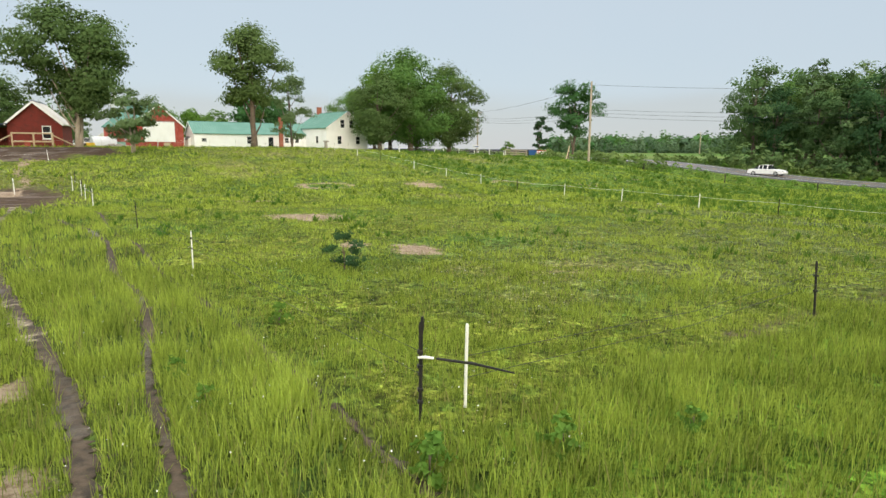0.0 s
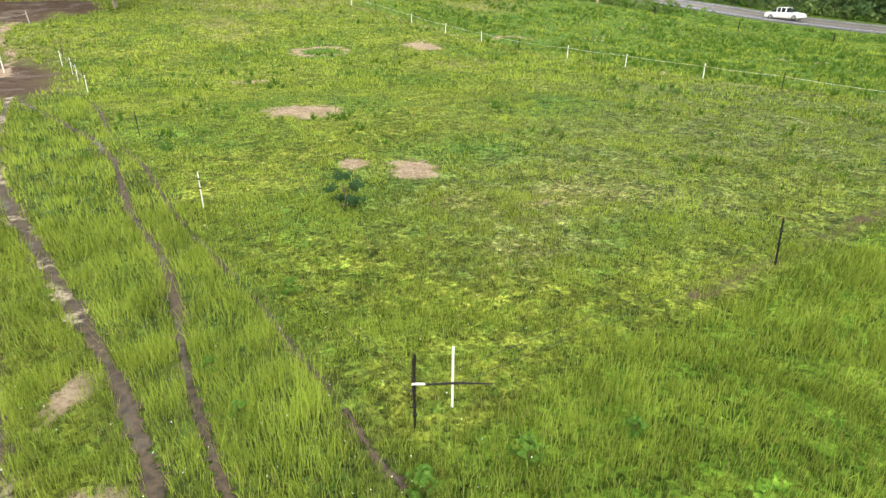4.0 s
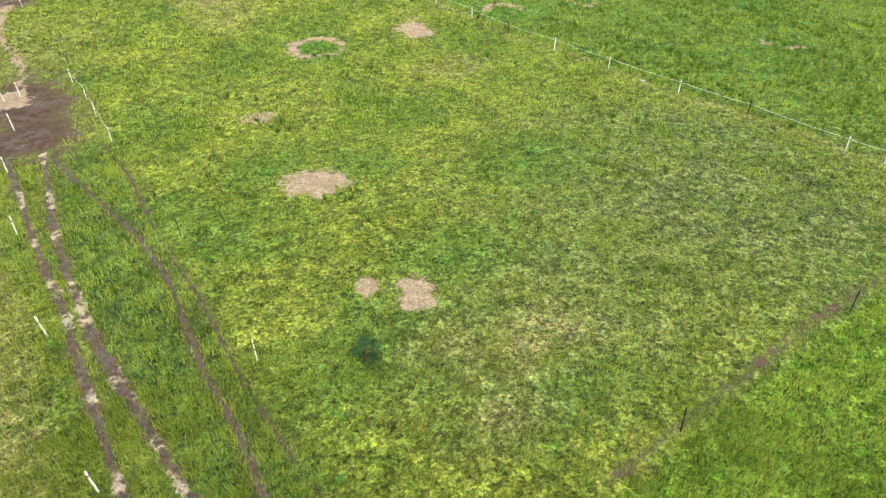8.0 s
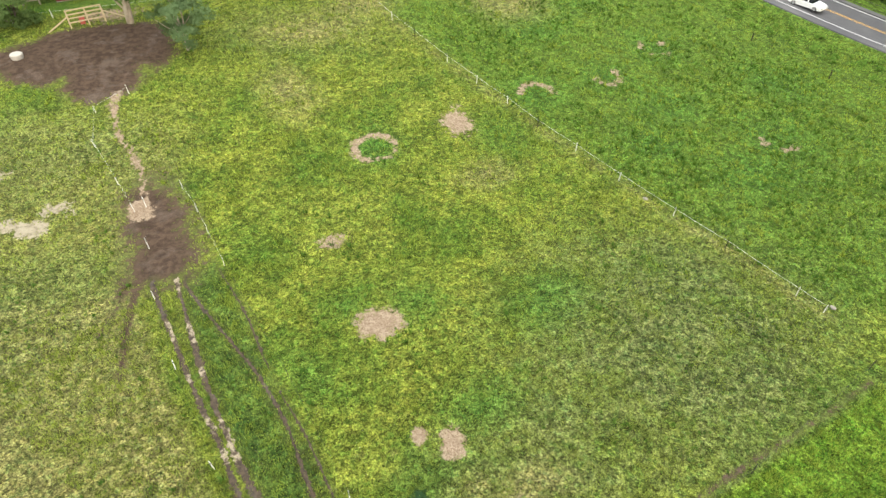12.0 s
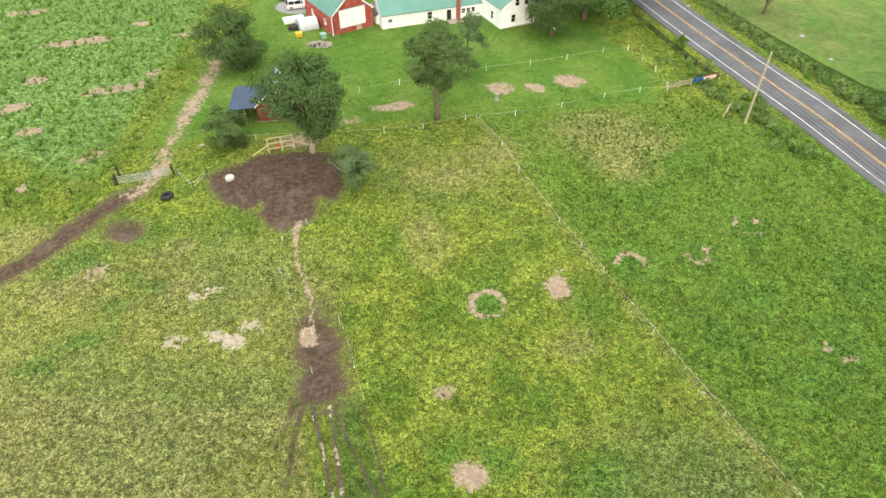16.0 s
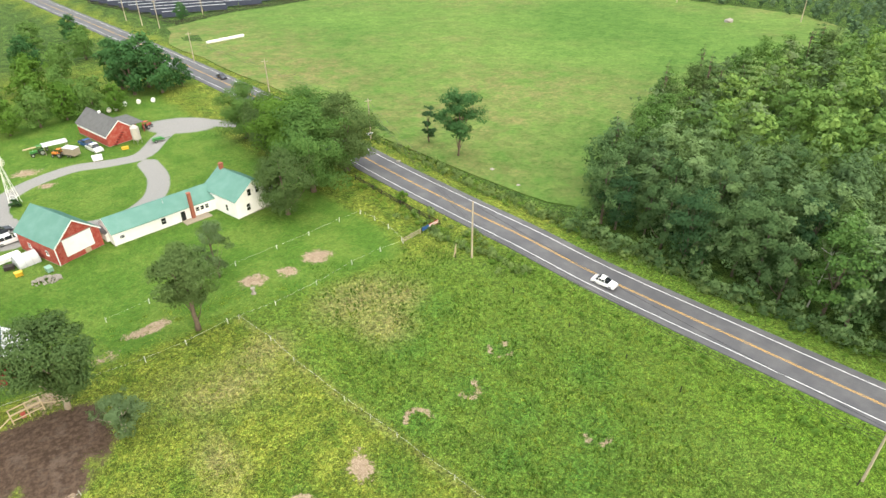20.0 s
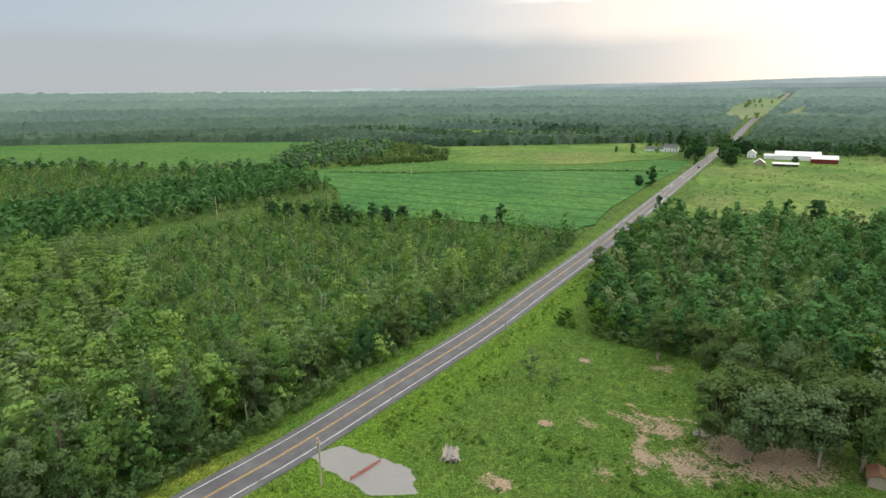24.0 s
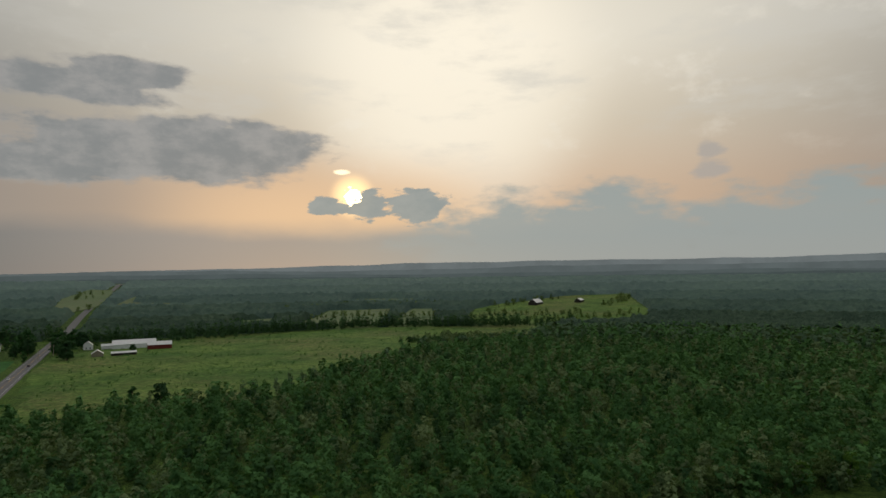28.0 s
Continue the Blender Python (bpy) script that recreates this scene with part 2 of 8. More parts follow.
BARK = worn("bark", (0.16, 0.12, 0.09), (0.07, 0.055, 0.045), 2, 0.9, fine=12, relief=0.8, dist=0.05)
BARK_PALE = worn("bark_pale", (0.42, 0.36, 0.28), (0.20, 0.16, 0.12), 2, 0.9, fine=10, relief=0.6, dist=0.04)
ASPHALT = worn("asphalt", (0.080, 0.080, 0.087), (0.135, 0.132, 0.135), 0.25, 0.62, fine=60, amount=0.8)
PAINT_WHITE = worn("road_paint_white", (0.78, 0.78, 0.78), (0.40, 0.40, 0.40), 2.0, 0.6, amount=0.5)
PAINT_YELLOW = worn("road_paint_yellow", (0.62, 0.36, 0.07), (0.34, 0.24, 0.12), 2.0, 0.6, amount=0.5)
WHITE = worn("white_paint", (0.86, 0.86, 0.85), (0.68, 0.67, 0.65), 0.7, 0.6, amount=0.4)
WHITE_POST = worn("white_fibreglass", (0.82, 0.82, 0.78), (0.6, 0.58, 0.52), 4, 0.5)
BLACK_POST = worn("black_steel", (0.012, 0.012, 0.013), (0.04, 0.03, 0.025), 6, 0.5)
RED = worn("red_barn_paint", (0.36, 0.050, 0.036), (0.50, 0.20, 0.15), 1.3, 0.8, amount=0.7, fine=9)
RED_DARK = worn("red_shed_shingle", (0.20, 0.034, 0.026), (0.11, 0.03, 0.025), 1.5, 0.85, amount=0.7, fine=8)
GREEN_ROOF = worn("green_metal_roof", (0.125, 0.255, 0.215), (0.18, 0.315, 0.275), 0.5, 0.75, 0.0, amount=0.6, spec=0.06)
GREY_ROOF = worn("grey_shingle", (0.13, 0.13, 0.13), (0.07, 0.07, 0.07), 1.0, 0.9)
BLUE_ROOF = worn("blue_metal_roof", (0.055, 0.078, 0.120), (0.085, 0.110, 0.150), 0.8, 0.75, spec=0.1)
WHITE_ROOF = worn("pale_metal_roof", (0.72, 0.72, 0.72), (0.55, 0.52, 0.5), 0.5, 0.4, 0.2)
BLACK_ROOF = worn("black_roof", (0.012, 0.015, 0.024), (0.024, 0.028, 0.040), 1.0, 0.55, spec=0.12)
BRICK = worn("chimney_brick", (0.34, 0.12, 0.075), (0.20, 0.08, 0.06), 4, 0.9, fine=25)
WOOD = worn("grey_weathered_wood", (0.34, 0.29, 0.22), (0.20, 0.17, 0.13), 3, 0.85, fine=20)
WOOD_RAW = worn("raw_timber", (0.50, 0.40, 0.26), (0.33, 0.26, 0.17), 3, 0.8, fine=15)
WOOD_DARK = worn("dark_stained_rail", (0.035, 0.028, 0.024), (0.07, 0.06, 0.05), 3, 0.85)
POLE_WOOD = worn("pole_wood", (0.46, 0.39, 0.29), (0.28, 0.23, 0.17), 1.2, 0.85, fine=14)
WIRE = worn("wire", (0.02, 0.02, 0.022), (0.05, 0.05, 0.05), 5, 0.5)
WIRE_WHITE = worn("poly_wire", (0.75, 0.75, 0.72), (0.5, 0.5, 0.48), 5, 0.5)
STEEL = worn("galvanised_steel", (0.45, 0.46, 0.47), (0.30, 0.30, 0.30), 3, 0.4, 0.7)
RUBBER = worn("rubber", (0.02, 0.02, 0.02), (0.05, 0.045, 0.04), 5, 0.85)
CARBODY = worn("white_car_paint", (0.80, 0.80, 0.80), (0.70, 0.70, 0.70), 1, 0.25, amount=0.3, relief=0.0, spec=0.5)
CARDARK = worn("dark_car_paint", (0.03, 0.035, 0.045), (0.05, 0.055, 0.06), 1, 0.25, amount=0.3, relief=0.0, spec=0.5)
CARBLUE = worn("blue_car_paint", (0.03, 0.09, 0.25), (0.05, 0.11, 0.27), 1, 0.25, amount=0.3, relief=0.0, spec=0.5)
TRACTOR_GREEN = worn("green_machine_paint", (0.05, 0.22, 0.05), (0.06, 0.12, 0.05), 2, 0.5)
ORANGE = worn("orange_machine_paint", (0.65, 0.22, 0.03), (0.4, 0.14, 0.05), 2, 0.5)
YELLOW = worn("yellow_plastic", (0.72, 0.45, 0.04), (0.5, 0.3, 0.04), 2, 0.5)
TARP = worn("grey_tarp", (0.55, 0.57, 0.58), (0.42, 0.44, 0.46), 1, 0.6)
GREYTANK = worn("pale_tub", (0.50, 0.47, 0.42), (0.3, 0.27, 0.23), 4, 0.7)
STONE = worn("pale_stone", (0.33, 0.30, 0.26), (0.20, 0.18, 0.155), 1.5, 0.9, fine=15, relief=0.6, dist=0.03)
PANEL = worn("solar_panel", (0.012, 0.016, 0.028), (0.03, 0.035, 0.05), 0.5, 0.4, spec=0.12)
BARRIER = worn("red_plastic_mesh", (0.42, 0.10, 0.07), (0.3, 0.09, 0.07), 4, 0.7)


def glass_material():
    m, n, b = material("window_glass", 0.08, 0.0, 0.6)
    b.inputs["Base Color"].default_value = (0.015, 0.018, 0.022, 1)
    return m


GLASS = glass_material()


def ground_material():
    m, n, b = material("pasture_ground", 0.95, 0, 0.1)
    p = world_pos(n)
    z1, z2, z3 = n.attr("zone_a"), n.attr("zone_b"), n.attr("zone_c")

    def chan(at):
        s = n.add("ShaderNodeSeparateColor")
        n.link(at.outputs["Color"], s.inputs[0])
        return s.outputs
    dirt, mud, gravel = chan(z1)
    lush, dry, lawn = chan(z2)
    wood, tall, rock = chan(z3)
    lime, olive, west = chan(n.attr("zone_d"))
    halo, trodden, _ = chan(n.attr("zone_e"))
    n5 = n.noise(0.14, 5, 0.65, p)
    n1, n2, n3, n4 = n.noise(0.045, 5, 0.6, p), n.noise(0.35, 5, 0.65, p), n.noise(1.7, 6, 0.75, p), n.noise(8, 5, 0.75, p)
    grass = n.mix(n.ramp(n2, 0.36, 0.66), (0.096, 0.126, 0.016), (0.182, 0.207, 0.031))
    grass = n.mix(n.math("MULTIPLY", n.ramp(n1, 0.40, 0.66), 0.25), grass, (0.180, 0.222, 0.042))
    grass = n.mix(n.math("MULTIPLY", n.ramp(n3, 0.46, 0.60), 0.70), grass, (0.044, 0.080, 0.012))
    grass = n.mix(n.math("MULTIPLY", n.ramp(n4, 0.52, 0.62), 0.5), grass, (0.228, 0.262, 0.048))
    grass = n.mix(n.math("MULTIPLY", n.ramp(n5, 0.46, 0.64), 0.6), grass, (0.045, 0.100, 0.013))
    speck = n.math("MULTIPLY", n.ramp(n.noise(0.9, 4, 0.7, p), 0.60, 0.72), 0.4)
    grass = n.mix(speck, grass, (0.16, 0.14, 0.055))
    rich = n.mix(n.ramp(n3, 0.36, 0.66), (0.022, 0.070, 0.011), (0.078, 0.168, 0.022))
    rich = n.mix(n.math("MULTIPLY", n.ramp(n5, 0.42, 0.62), 0.7), rich, (0.092, 0.140, 0.024))
    rich = n.mix(n.math("MULTIPLY", n.ramp(n4, 0.52, 0.64), 0.5), rich, (0.120, 0.220, 0.036))
    grass = n.mix(n.math("MULTIPLY", lush, n.ramp(n2, 0.10, 0.50)), grass, rich)
    straw = n.mix(n.ramp(n3, 0.35, 0.65), (0.112, 0.120, 0.034), (0.230, 0.215, 0.078))
    grass = n.mix(n.math("MULTIPLY", dry, n.ramp(n2, 0.08, 0.52)), grass, straw)
    weedy = n.mix(n.ramp(n3, 0.38, 0.62), (0.046, 0.068, 0.018), (0.150, 0.172, 0.058))
    grass = n.mix(n.math("MULTIPLY", olive, n.ramp(n2, 0.20, 0.60)), grass, weedy)
    fresh = n.mix(n.ramp(n3, 0.36, 0.64), (0.052, 0.108, 0.010), (0.118, 0.190, 0.022))
    grass = n.mix(n.math("MULTIPLY", lime, n.ramp(n2, 0.05, 0.40)), grass, fresh)
    rank = n.mix(n.ramp(n3, 0.36, 0.64), (0.062, 0.118, 0.026), (0.155, 0.238, 0.064))
    grass = n.mix(west, grass, rank)
    clover = n.mix(n.ramp(n3, 0.36, 0.64), (0.028, 0.076, 0.013), (0.080, 0.166, 0.026))
    grass = n.mix(n.math("MULTIPLY", halo, n.ramp(n2, 0.12, 0.50)), grass, clover)
    stale = n.mix(n.ramp(n3, 0.36, 0.64), (0.120, 0.120, 0.038), (0.255, 0.225, 0.095))
    grass = n.mix(n.math("MULTIPLY", trodden, n.ramp(n2, 0.22, 0.56)), grass, stale)
    mown = n.mix(n.ramp(n4, 0.35, 0.65), (0.046, 0.108, 0.015), (0.100, 0.182, 0.026))
    mown = n.mix(n.math("MULTIPLY", n.ramp(n5, 0.40, 0.64), 0.75), mown, (0.132, 0.196, 0.036))
    mown = n.mix(n.math("MULTIPLY", n.ramp(n3, 0.48, 0.66), 0.55), mown, (0.045, 0.095, 0.014))
    grass = n.mix(lawn, grass, mown)
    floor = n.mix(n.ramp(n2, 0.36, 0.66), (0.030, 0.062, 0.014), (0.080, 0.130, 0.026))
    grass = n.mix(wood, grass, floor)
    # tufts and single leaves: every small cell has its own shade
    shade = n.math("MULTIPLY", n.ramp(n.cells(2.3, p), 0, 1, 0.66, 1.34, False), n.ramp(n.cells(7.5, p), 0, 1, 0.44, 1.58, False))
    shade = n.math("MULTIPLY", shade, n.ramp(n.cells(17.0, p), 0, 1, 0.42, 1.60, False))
    hue = n.cells(4.1, p)
    grass = n.mix(n.math("MULTIPLY", n.ramp(hue, 0.72, 0.95), 0.5), grass, n.mix(1.0, grass, (1.30, 1.17, 1.10), "MULTIPLY"))
    grass = n.mix(n.math("MULTIPLY", n.ramp(hue, 0.30, 0.05), 0.5), grass, n.mix(1.0, grass, (0.62, 0.92, 0.80), "MULTIPLY"))
    tone = n.add("ShaderNodeCombineColor")
    for k in range(3):
        n.link(shade, tone.inputs[k])
    grass = n.mix(n.math("SUBTRACT", 1.0, n.math("MULTIPLY", lawn, 0.62)), grass, n.mix(1.0, grass, tone.outputs[0], "MULTIPLY"))

    def edge(mask, lo=0.42, hi=0.58, amp=1.5):
        wob = n.math("MULTIPLY", n.math("SUBTRACT", n.math("ADD", n.math("ADD", n.math("MULTIPLY", n2, 0.3), n.math("MULTIPLY", n3, 0.45)), n.math("MULTIPLY", n4, 0.25)), 0.5), amp)
        gate = n.ramp(mask, 0.02, 0.25)
        return n.math("MULTIPLY", n.ramp(n.math("ADD", mask, wob), lo, hi), gate)
    soil = n.mix(n.ramp(n3, 0.35, 0.65), (0.265, 0.195, 0.135), (0.40, 0.315, 0.225))
    soil = n.mix(n.ramp(n4, 0.48, 0.62), soil, (0.19, 0.13, 0.085))
    wet = n.mix(n.ramp(n3, 0.35, 0.68), (0.050, 0.033, 0.023), (0.120, 0.082, 0.058))
    wet = n.mix(n.math("MULTIPLY", n.ramp(n2, 0.55, 0.75), 0.5), wet, (0.17, 0.13, 0.10))
    md = edge(mud, 0.38, 0.60, 4.2)
    col = n.mix(n.math("MULTIPLY", n.ramp(mud, 0.05, 0.5), 0.45), grass, (0.115, 0.110, 0.050))
    col = n.mix(md, col, wet)
    col = n.mix(edge(dirt, 0.40, 0.56, 3.4), col, soil)
    grv = n.mix(n.ramp(n4, 0.35, 0.65), (0.21, 0.205, 0.20), (0.32, 0.31, 0.295))
    col = n.mix(edge(gravel, amp=0.35), col, grv)
    col = n.mix(n.math("MULTIPLY", n.ramp(tall, 0.60, 0.85), 0.4), col, (0.070, 0.080, 0.024))
    slab = n.mix(n.ramp(n3, 0.35, 0.6), (0.20, 0.172, 0.112), (0.40, 0.35, 0.255))
    col = n.mix(edge(rock, 0.46, 0.56, 4.2), col, slab)
    n.link(col, b.inputs["Base Color"])
    n.link(n.math("SUBTRACT", 0.95, n.math("MULTIPLY", n.math("MULTIPLY", md, n.ramp(n2, 0.52, 0.62)), 0.45)), b.inputs["Roughness"])
    bump(n, b, n.math("ADD", n.math("MULTIPLY", n3, 0.6), n.math("MULTIPLY", n4, 0.4)), 0.9, 0.25)
    return m


def sward_material(name, cols, scale, rows=0.0, rot=0.0, rough=1.0, faded=0.42):
    """A field seen from afar: blotches at two scales and, for a crop, fine drill rows."""
    m, n, b = material(name, 0.95, 0, 0.1)
    p = world_pos(n)
    n1, n2, n3 = n.noise(scale, 6, 0.65, p), n.noise(scale * 9, 5, 0.7, p), n.noise(scale * 60, 3, 0.7, p)
    col = n.mix(n.ramp(n1, 0.36, 0.64), cols[0], cols[1])
    broad = n.noise(scale * 0.45, 4, 0.6, p)
    col = n.mix(n.math("MULTIPLY", n.math("MULTIPLY", n.ramp(broad, faded, faded + 0.24), n.ramp(n2, 0.30, 0.66)), 0.85), col, cols[2])
    col = n.mix(n.math("MULTIPLY", n.ramp(n3, 0.45, 0.65), 0.5), col, cols[3])
    tuft = n.math("ADD", n.math("MULTIPLY", n.cells(0.35, p), 0.5), n.math("MULTIPLY", n.cells(1.1, p), 0.5))
    col = n.mix(n.math("MULTIPLY", n.ramp(tuft, 0.50, 0.18), rough), col, n.mix(1.0, col, (0.55, 0.62, 0.50), "MULTIPLY"))
    col = n.mix(n.math("MULTIPLY", n.ramp(tuft, 0.55, 0.88), rough), col, n.mix(1.0, col, (1.5, 1.4, 1.4), "MULTIPLY"))
    if rows:
        mp = n.add("ShaderNodeMapping")
        mp.inputs["Rotation"].default_value = (0, 0, radians(rot))
        n.link(p, mp.inputs[0])
        wv = n.add("ShaderNodeTexWave")
        wv.inputs["Scale"].default_value, wv.inputs["Distortion"].default_value = rows, 0.6
        n.link(mp.outputs[0], wv.inputs[0])
        col = n.mix(n.math("MULTIPLY", wv.outputs[1], 0.25), col, (0.020, 0.045, 0.012, 1))
        wide = n.add("ShaderNodeTexWave")
        wide.inputs["Scale"].default_value, wide.inputs["Distortion"].default_value, wide.inputs["Detail"].default_value = rows * 0.12, 1.5, 3
        n.link(mp.outputs[0], wide.inputs[0])
        col = n.mix(n.math("MULTIPLY", n.ramp(wide.outputs[1], 0.8, 1.0), 0.45), col, (0.018, 0.060, 0.012, 1))
    n.link(col, b.inputs["Base Color"])
    bump(n, b, n3, 0.6, 0.3)
    return m


def rut_material(crust=0.665):
    """Wheel ruts: wet dark clay with dried pale crusts."""
    m, n, b = material("rut_mud", 0.85, 0, 0.4)
    p = world_pos(n)
    n2, n3, n4 = n.noise(0.5, 5, 0.65, p), n.noise(5, 5, 0.7, p), n.noise(22, 4, 0.7, p)
    col = n.mix(n.ramp(n3, 0.35, 0.65), (0.038, 0.028, 0.019), (0.095, 0.068, 0.045))
    col = n.mix(n.ramp(n.math("ADD", n2, n.math("MULTIPLY", n3, 0.25)), crust, crust + 0.075), col, n.mix(n.ramp(n4, 0.4, 0.6), (0.24, 0.19, 0.13), (0.42, 0.36, 0.26)))
    n.link(col, b.inputs["Base Color"])
    n.link(n.ramp(n2, 0.36, 0.46, 0.35, 0.9), b.inputs["Roughness"])
    bump(n, b, n.math("ADD", n3, n.math("MULTIPLY", n4, 0.4)), 0.9, 0.05)
    return m


RUT_MUD, RUT_WET = rut_material(), rut_material(0.90)
GROUND = ground_material()


# distance haze added as emission to the far canopy rings, stronger further out
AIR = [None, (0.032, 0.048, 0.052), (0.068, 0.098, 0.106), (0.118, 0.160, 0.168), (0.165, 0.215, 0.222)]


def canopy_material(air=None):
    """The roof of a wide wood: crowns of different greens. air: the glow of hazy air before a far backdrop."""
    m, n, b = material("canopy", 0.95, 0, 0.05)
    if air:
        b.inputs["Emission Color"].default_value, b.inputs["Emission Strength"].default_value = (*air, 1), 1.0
    p = world_pos(n)
    big, crown, leaf = n.noise(0.006, 5, 0.6, p), n.cells(0.11, p, 0.35), n.noise(0.5, 4, 0.7, p)
    col = n.mix(n.ramp(big, 0.38, 0.64), (0.050, 0.086, 0.058), (0.082, 0.128, 0.080))
    col = n.mix(n.math("MULTIPLY", crown, 0.6), col, (0.034, 0.062, 0.042))
    col = n.mix(n.math("MULTIPLY", n.ramp(leaf, 0.45, 0.65), 0.5), col, (0.092, 0.138, 0.086))
    n.link(col, b.inputs["Base Color"])
    bump(n, b, leaf, 1.0, 1.5)
    return m


MEADOW = sward_material("meadow", ((0.080, 0.160, 0.030), (0.125, 0.210, 0.045), (0.205, 0.165, 0.076), (0.07, 0.14, 0.028)), 0.014, rough=0.45, faded=0.385)
ROUGH = sward_material("rough_meadow", ((0.062, 0.138, 0.026), (0.135, 0.215, 0.046), (0.185, 0.165, 0.072), (0.044, 0.100, 0.020)), 0.018)
# greyer, paler sward: haze of the distance put into its colour
HAZED_MEADOW = sward_material("hazed_meadow", ((0.125, 0.180, 0.085), (0.165, 0.215, 0.105), (0.195, 0.200, 0.120), (0.11, 0.16, 0.075)), 0.012, rough=0.4)
CROP = sward_material("crop", ((0.042, 0.138, 0.034), (0.068, 0.182, 0.046), (0.096, 0.215, 0.050), (0.030, 0.096, 0.024)), 0.02, 0.12, 62)
CROP_LIGHT = sward_material("crop_light", ((0.060, 0.150, 0.030), (0.085, 0.180, 0.038), (0.085, 0.165, 0.038), (0.05, 0.12, 0.025)), 0.01, 0.2, 60)

# ---- the lie of the land ----


def step01(a):
    a = np.clip(a, 0.0, 1.0)
    return a * a * (3 - 2 * a)


ROAD = [(-330, 1000), (-230, 760), (-110, 490), (-60, 375), (-22, 285), (-1.5, 234), (18, 187), (35, 139), (48.5, 106), (58.4, 85), (69.1, 65),
        (77.6, 46.8), (85.1, 30.6), (93.8, 11.9), (102.9, -11.6), (112.0, -37.7), (134, -90), (157, -135), (193.5, -205), (247.5, -303), (368, -521),
        (560, -876), (672, -1103), (828, -1448), (950, -1715)]


def spline(pts, per=8):
    """A Catmull-Rom curve through the points."""
    p = np.array(pts, float)
    p = np.vstack([2 * p[0] - p[1], p, 2 * p[-1] - p[-2]])
    out = []
    for i in range(1, len(p) - 2):
        for t in np.arange(per) / per:
            out.append(0.5 * (2 * p[i] + (p[i + 1] - p[i - 1]) * t + (2 * p[i - 1] - 5 * p[i] + 4 * p[i + 1] - p[i + 2]) * t * t
                              + (3 * p[i] - p[i - 1] - 3 * p[i + 1] + p[i + 2]) * t ** 3))
    return np.array(out + [p[-2]])


ROAD_LINE = spline(ROAD)


def bare_land(x, y):
    x, y = np.asarray(x, float), np.asarray(y, float)
    s = step01((y - 64 - 0.3 * np.clip(x, -60, 60) + 20) / 40)
    z = -1.1 - 0.035 * np.clip(x - 3, 0, 40) * (1 - s) + 3.1 * s * (1 - 0.012 * np.clip(x, 0, 60))
    s = step01(-y / 80)
    z = z * (1 - s) - 0.6 * s
    d = np.hypot(x, y)
    z = z * (1 - step01((d - 180) / 250))
    south = 1 - step01((y / np.maximum(d, 1) - 0.1) / 0.5)
    return z + 47 * south * np.clip((d - 900) / 750, 0, 1.15) ** 1.25


def line_dist(x, y, line):
    """The distance of points from a polyline, and the place along it of the nearest point."""
    x, y, line = np.asarray(x, float).ravel(), np.asarray(y, float).ravel(), np.asarray(line, float)
    best, arg = np.full(x.shape, 1e9), np.zeros(x.shape)
    for i in range(len(line) - 1):
        a, d = line[i], line[i + 1] - line[i]
        t = np.clip(((x - a[0]) * d[0] + (y - a[1]) * d[1]) / (d @ d), 0, 1)
        r = np.hypot(x - a[0] - t * d[0], y - a[1] - t * d[1])
        closer = r < best
        best[closer], arg[closer] = r[closer], i + t[closer]
    return best, arg


ROAD_Z = bare_land(*ROAD_LINE.T) + 0.25


def land(x, y):
    """The height of the ground: the bare land, the road's bed and the ditches beside it."""
    x, y = np.asarray(x, float), np.asarray(y, float)
    z = bare_land(x, y)
    z = z + 0.06 * np.sin(x * 0.9 + 1.3 * np.sin(y * 0.37)) * np.sin(y * 0.8 + x * 0.21) * step01((160 - np.hypot(x, y)) / 60)
    d, k = line_dist(x, y, ROAD_LINE)
    rz = np.interp(k, np.arange(len(ROAD_Z)), ROAD_Z)
    d, rz = d.reshape(z.shape), rz.reshape(z.shape)
    bed = 1 - step01((d - 6.0) / 4.0)
    z = z - 0.45 * np.exp(-((d - 11.0) / 2.2) ** 2)
    return z * (1 - bed) + (rz - 0.12) * bed


def G(x, y):
    return float(land(np.array([x]), np.array([y]))[0])


def quick_mesh(name, verts, faces, mat, smooth=False, tint=None):
    """A mesh from arrays: faces is an (n, 3) or (n, 4) array."""
    me = bpy.data.meshes.new(name)
    verts, faces = np.asarray(verts, np.float32), np.asarray(faces, np.int32)
    k = faces.shape[1]
    me.vertices.add(len(verts))
    me.vertices.foreach_set("co", verts.ravel())
    me.loops.add(faces.size)
    me.loops.foreach_set("vertex_index", faces.ravel())
    me.polygons.add(len(faces))
    me.polygons.foreach_set("loop_start", np.arange(0, faces.size, k, dtype=np.int32))
    me.polygons.foreach_set("use_smooth", np.full(len(faces), smooth))
    if tint is not None:
        me.attributes.new("tint", "FLOAT", "POINT").data.foreach_set("value", np.asarray(tint, np.float32))
    me.update(calc_edges=True)
    for one in mat if isinstance(mat, (list, tuple)) else [mat]:
        me.materials.append(one)
    return me


def part(name, bm, mat, parent=None, label="", smooth=False):
    me = bpy.data.meshes.new(name)
    bm.to_mesh(me)
    bm.free()
    for one in mat if isinstance(mat, (list, tuple)) else [mat]:
        me.materials.append(one)
    if smooth:
        for f in me.polygons:
            f.use_smooth = True
    ob = new(name, me)
    if parent is not None:
        ob.parent = parent
    return tagged(ob, label)


def thing(name, m, label, category, group=""):
    ob = new(name)
    ob.matrix_world = m
    ob.empty_display_size = 0.3
    return tagged(ob, label, category, group)

# ---- ground sheet ----


def lines(*spans):
    out = []
    for a, b, d in spans:
        out += list(np.arange(a, b, d))
    return out


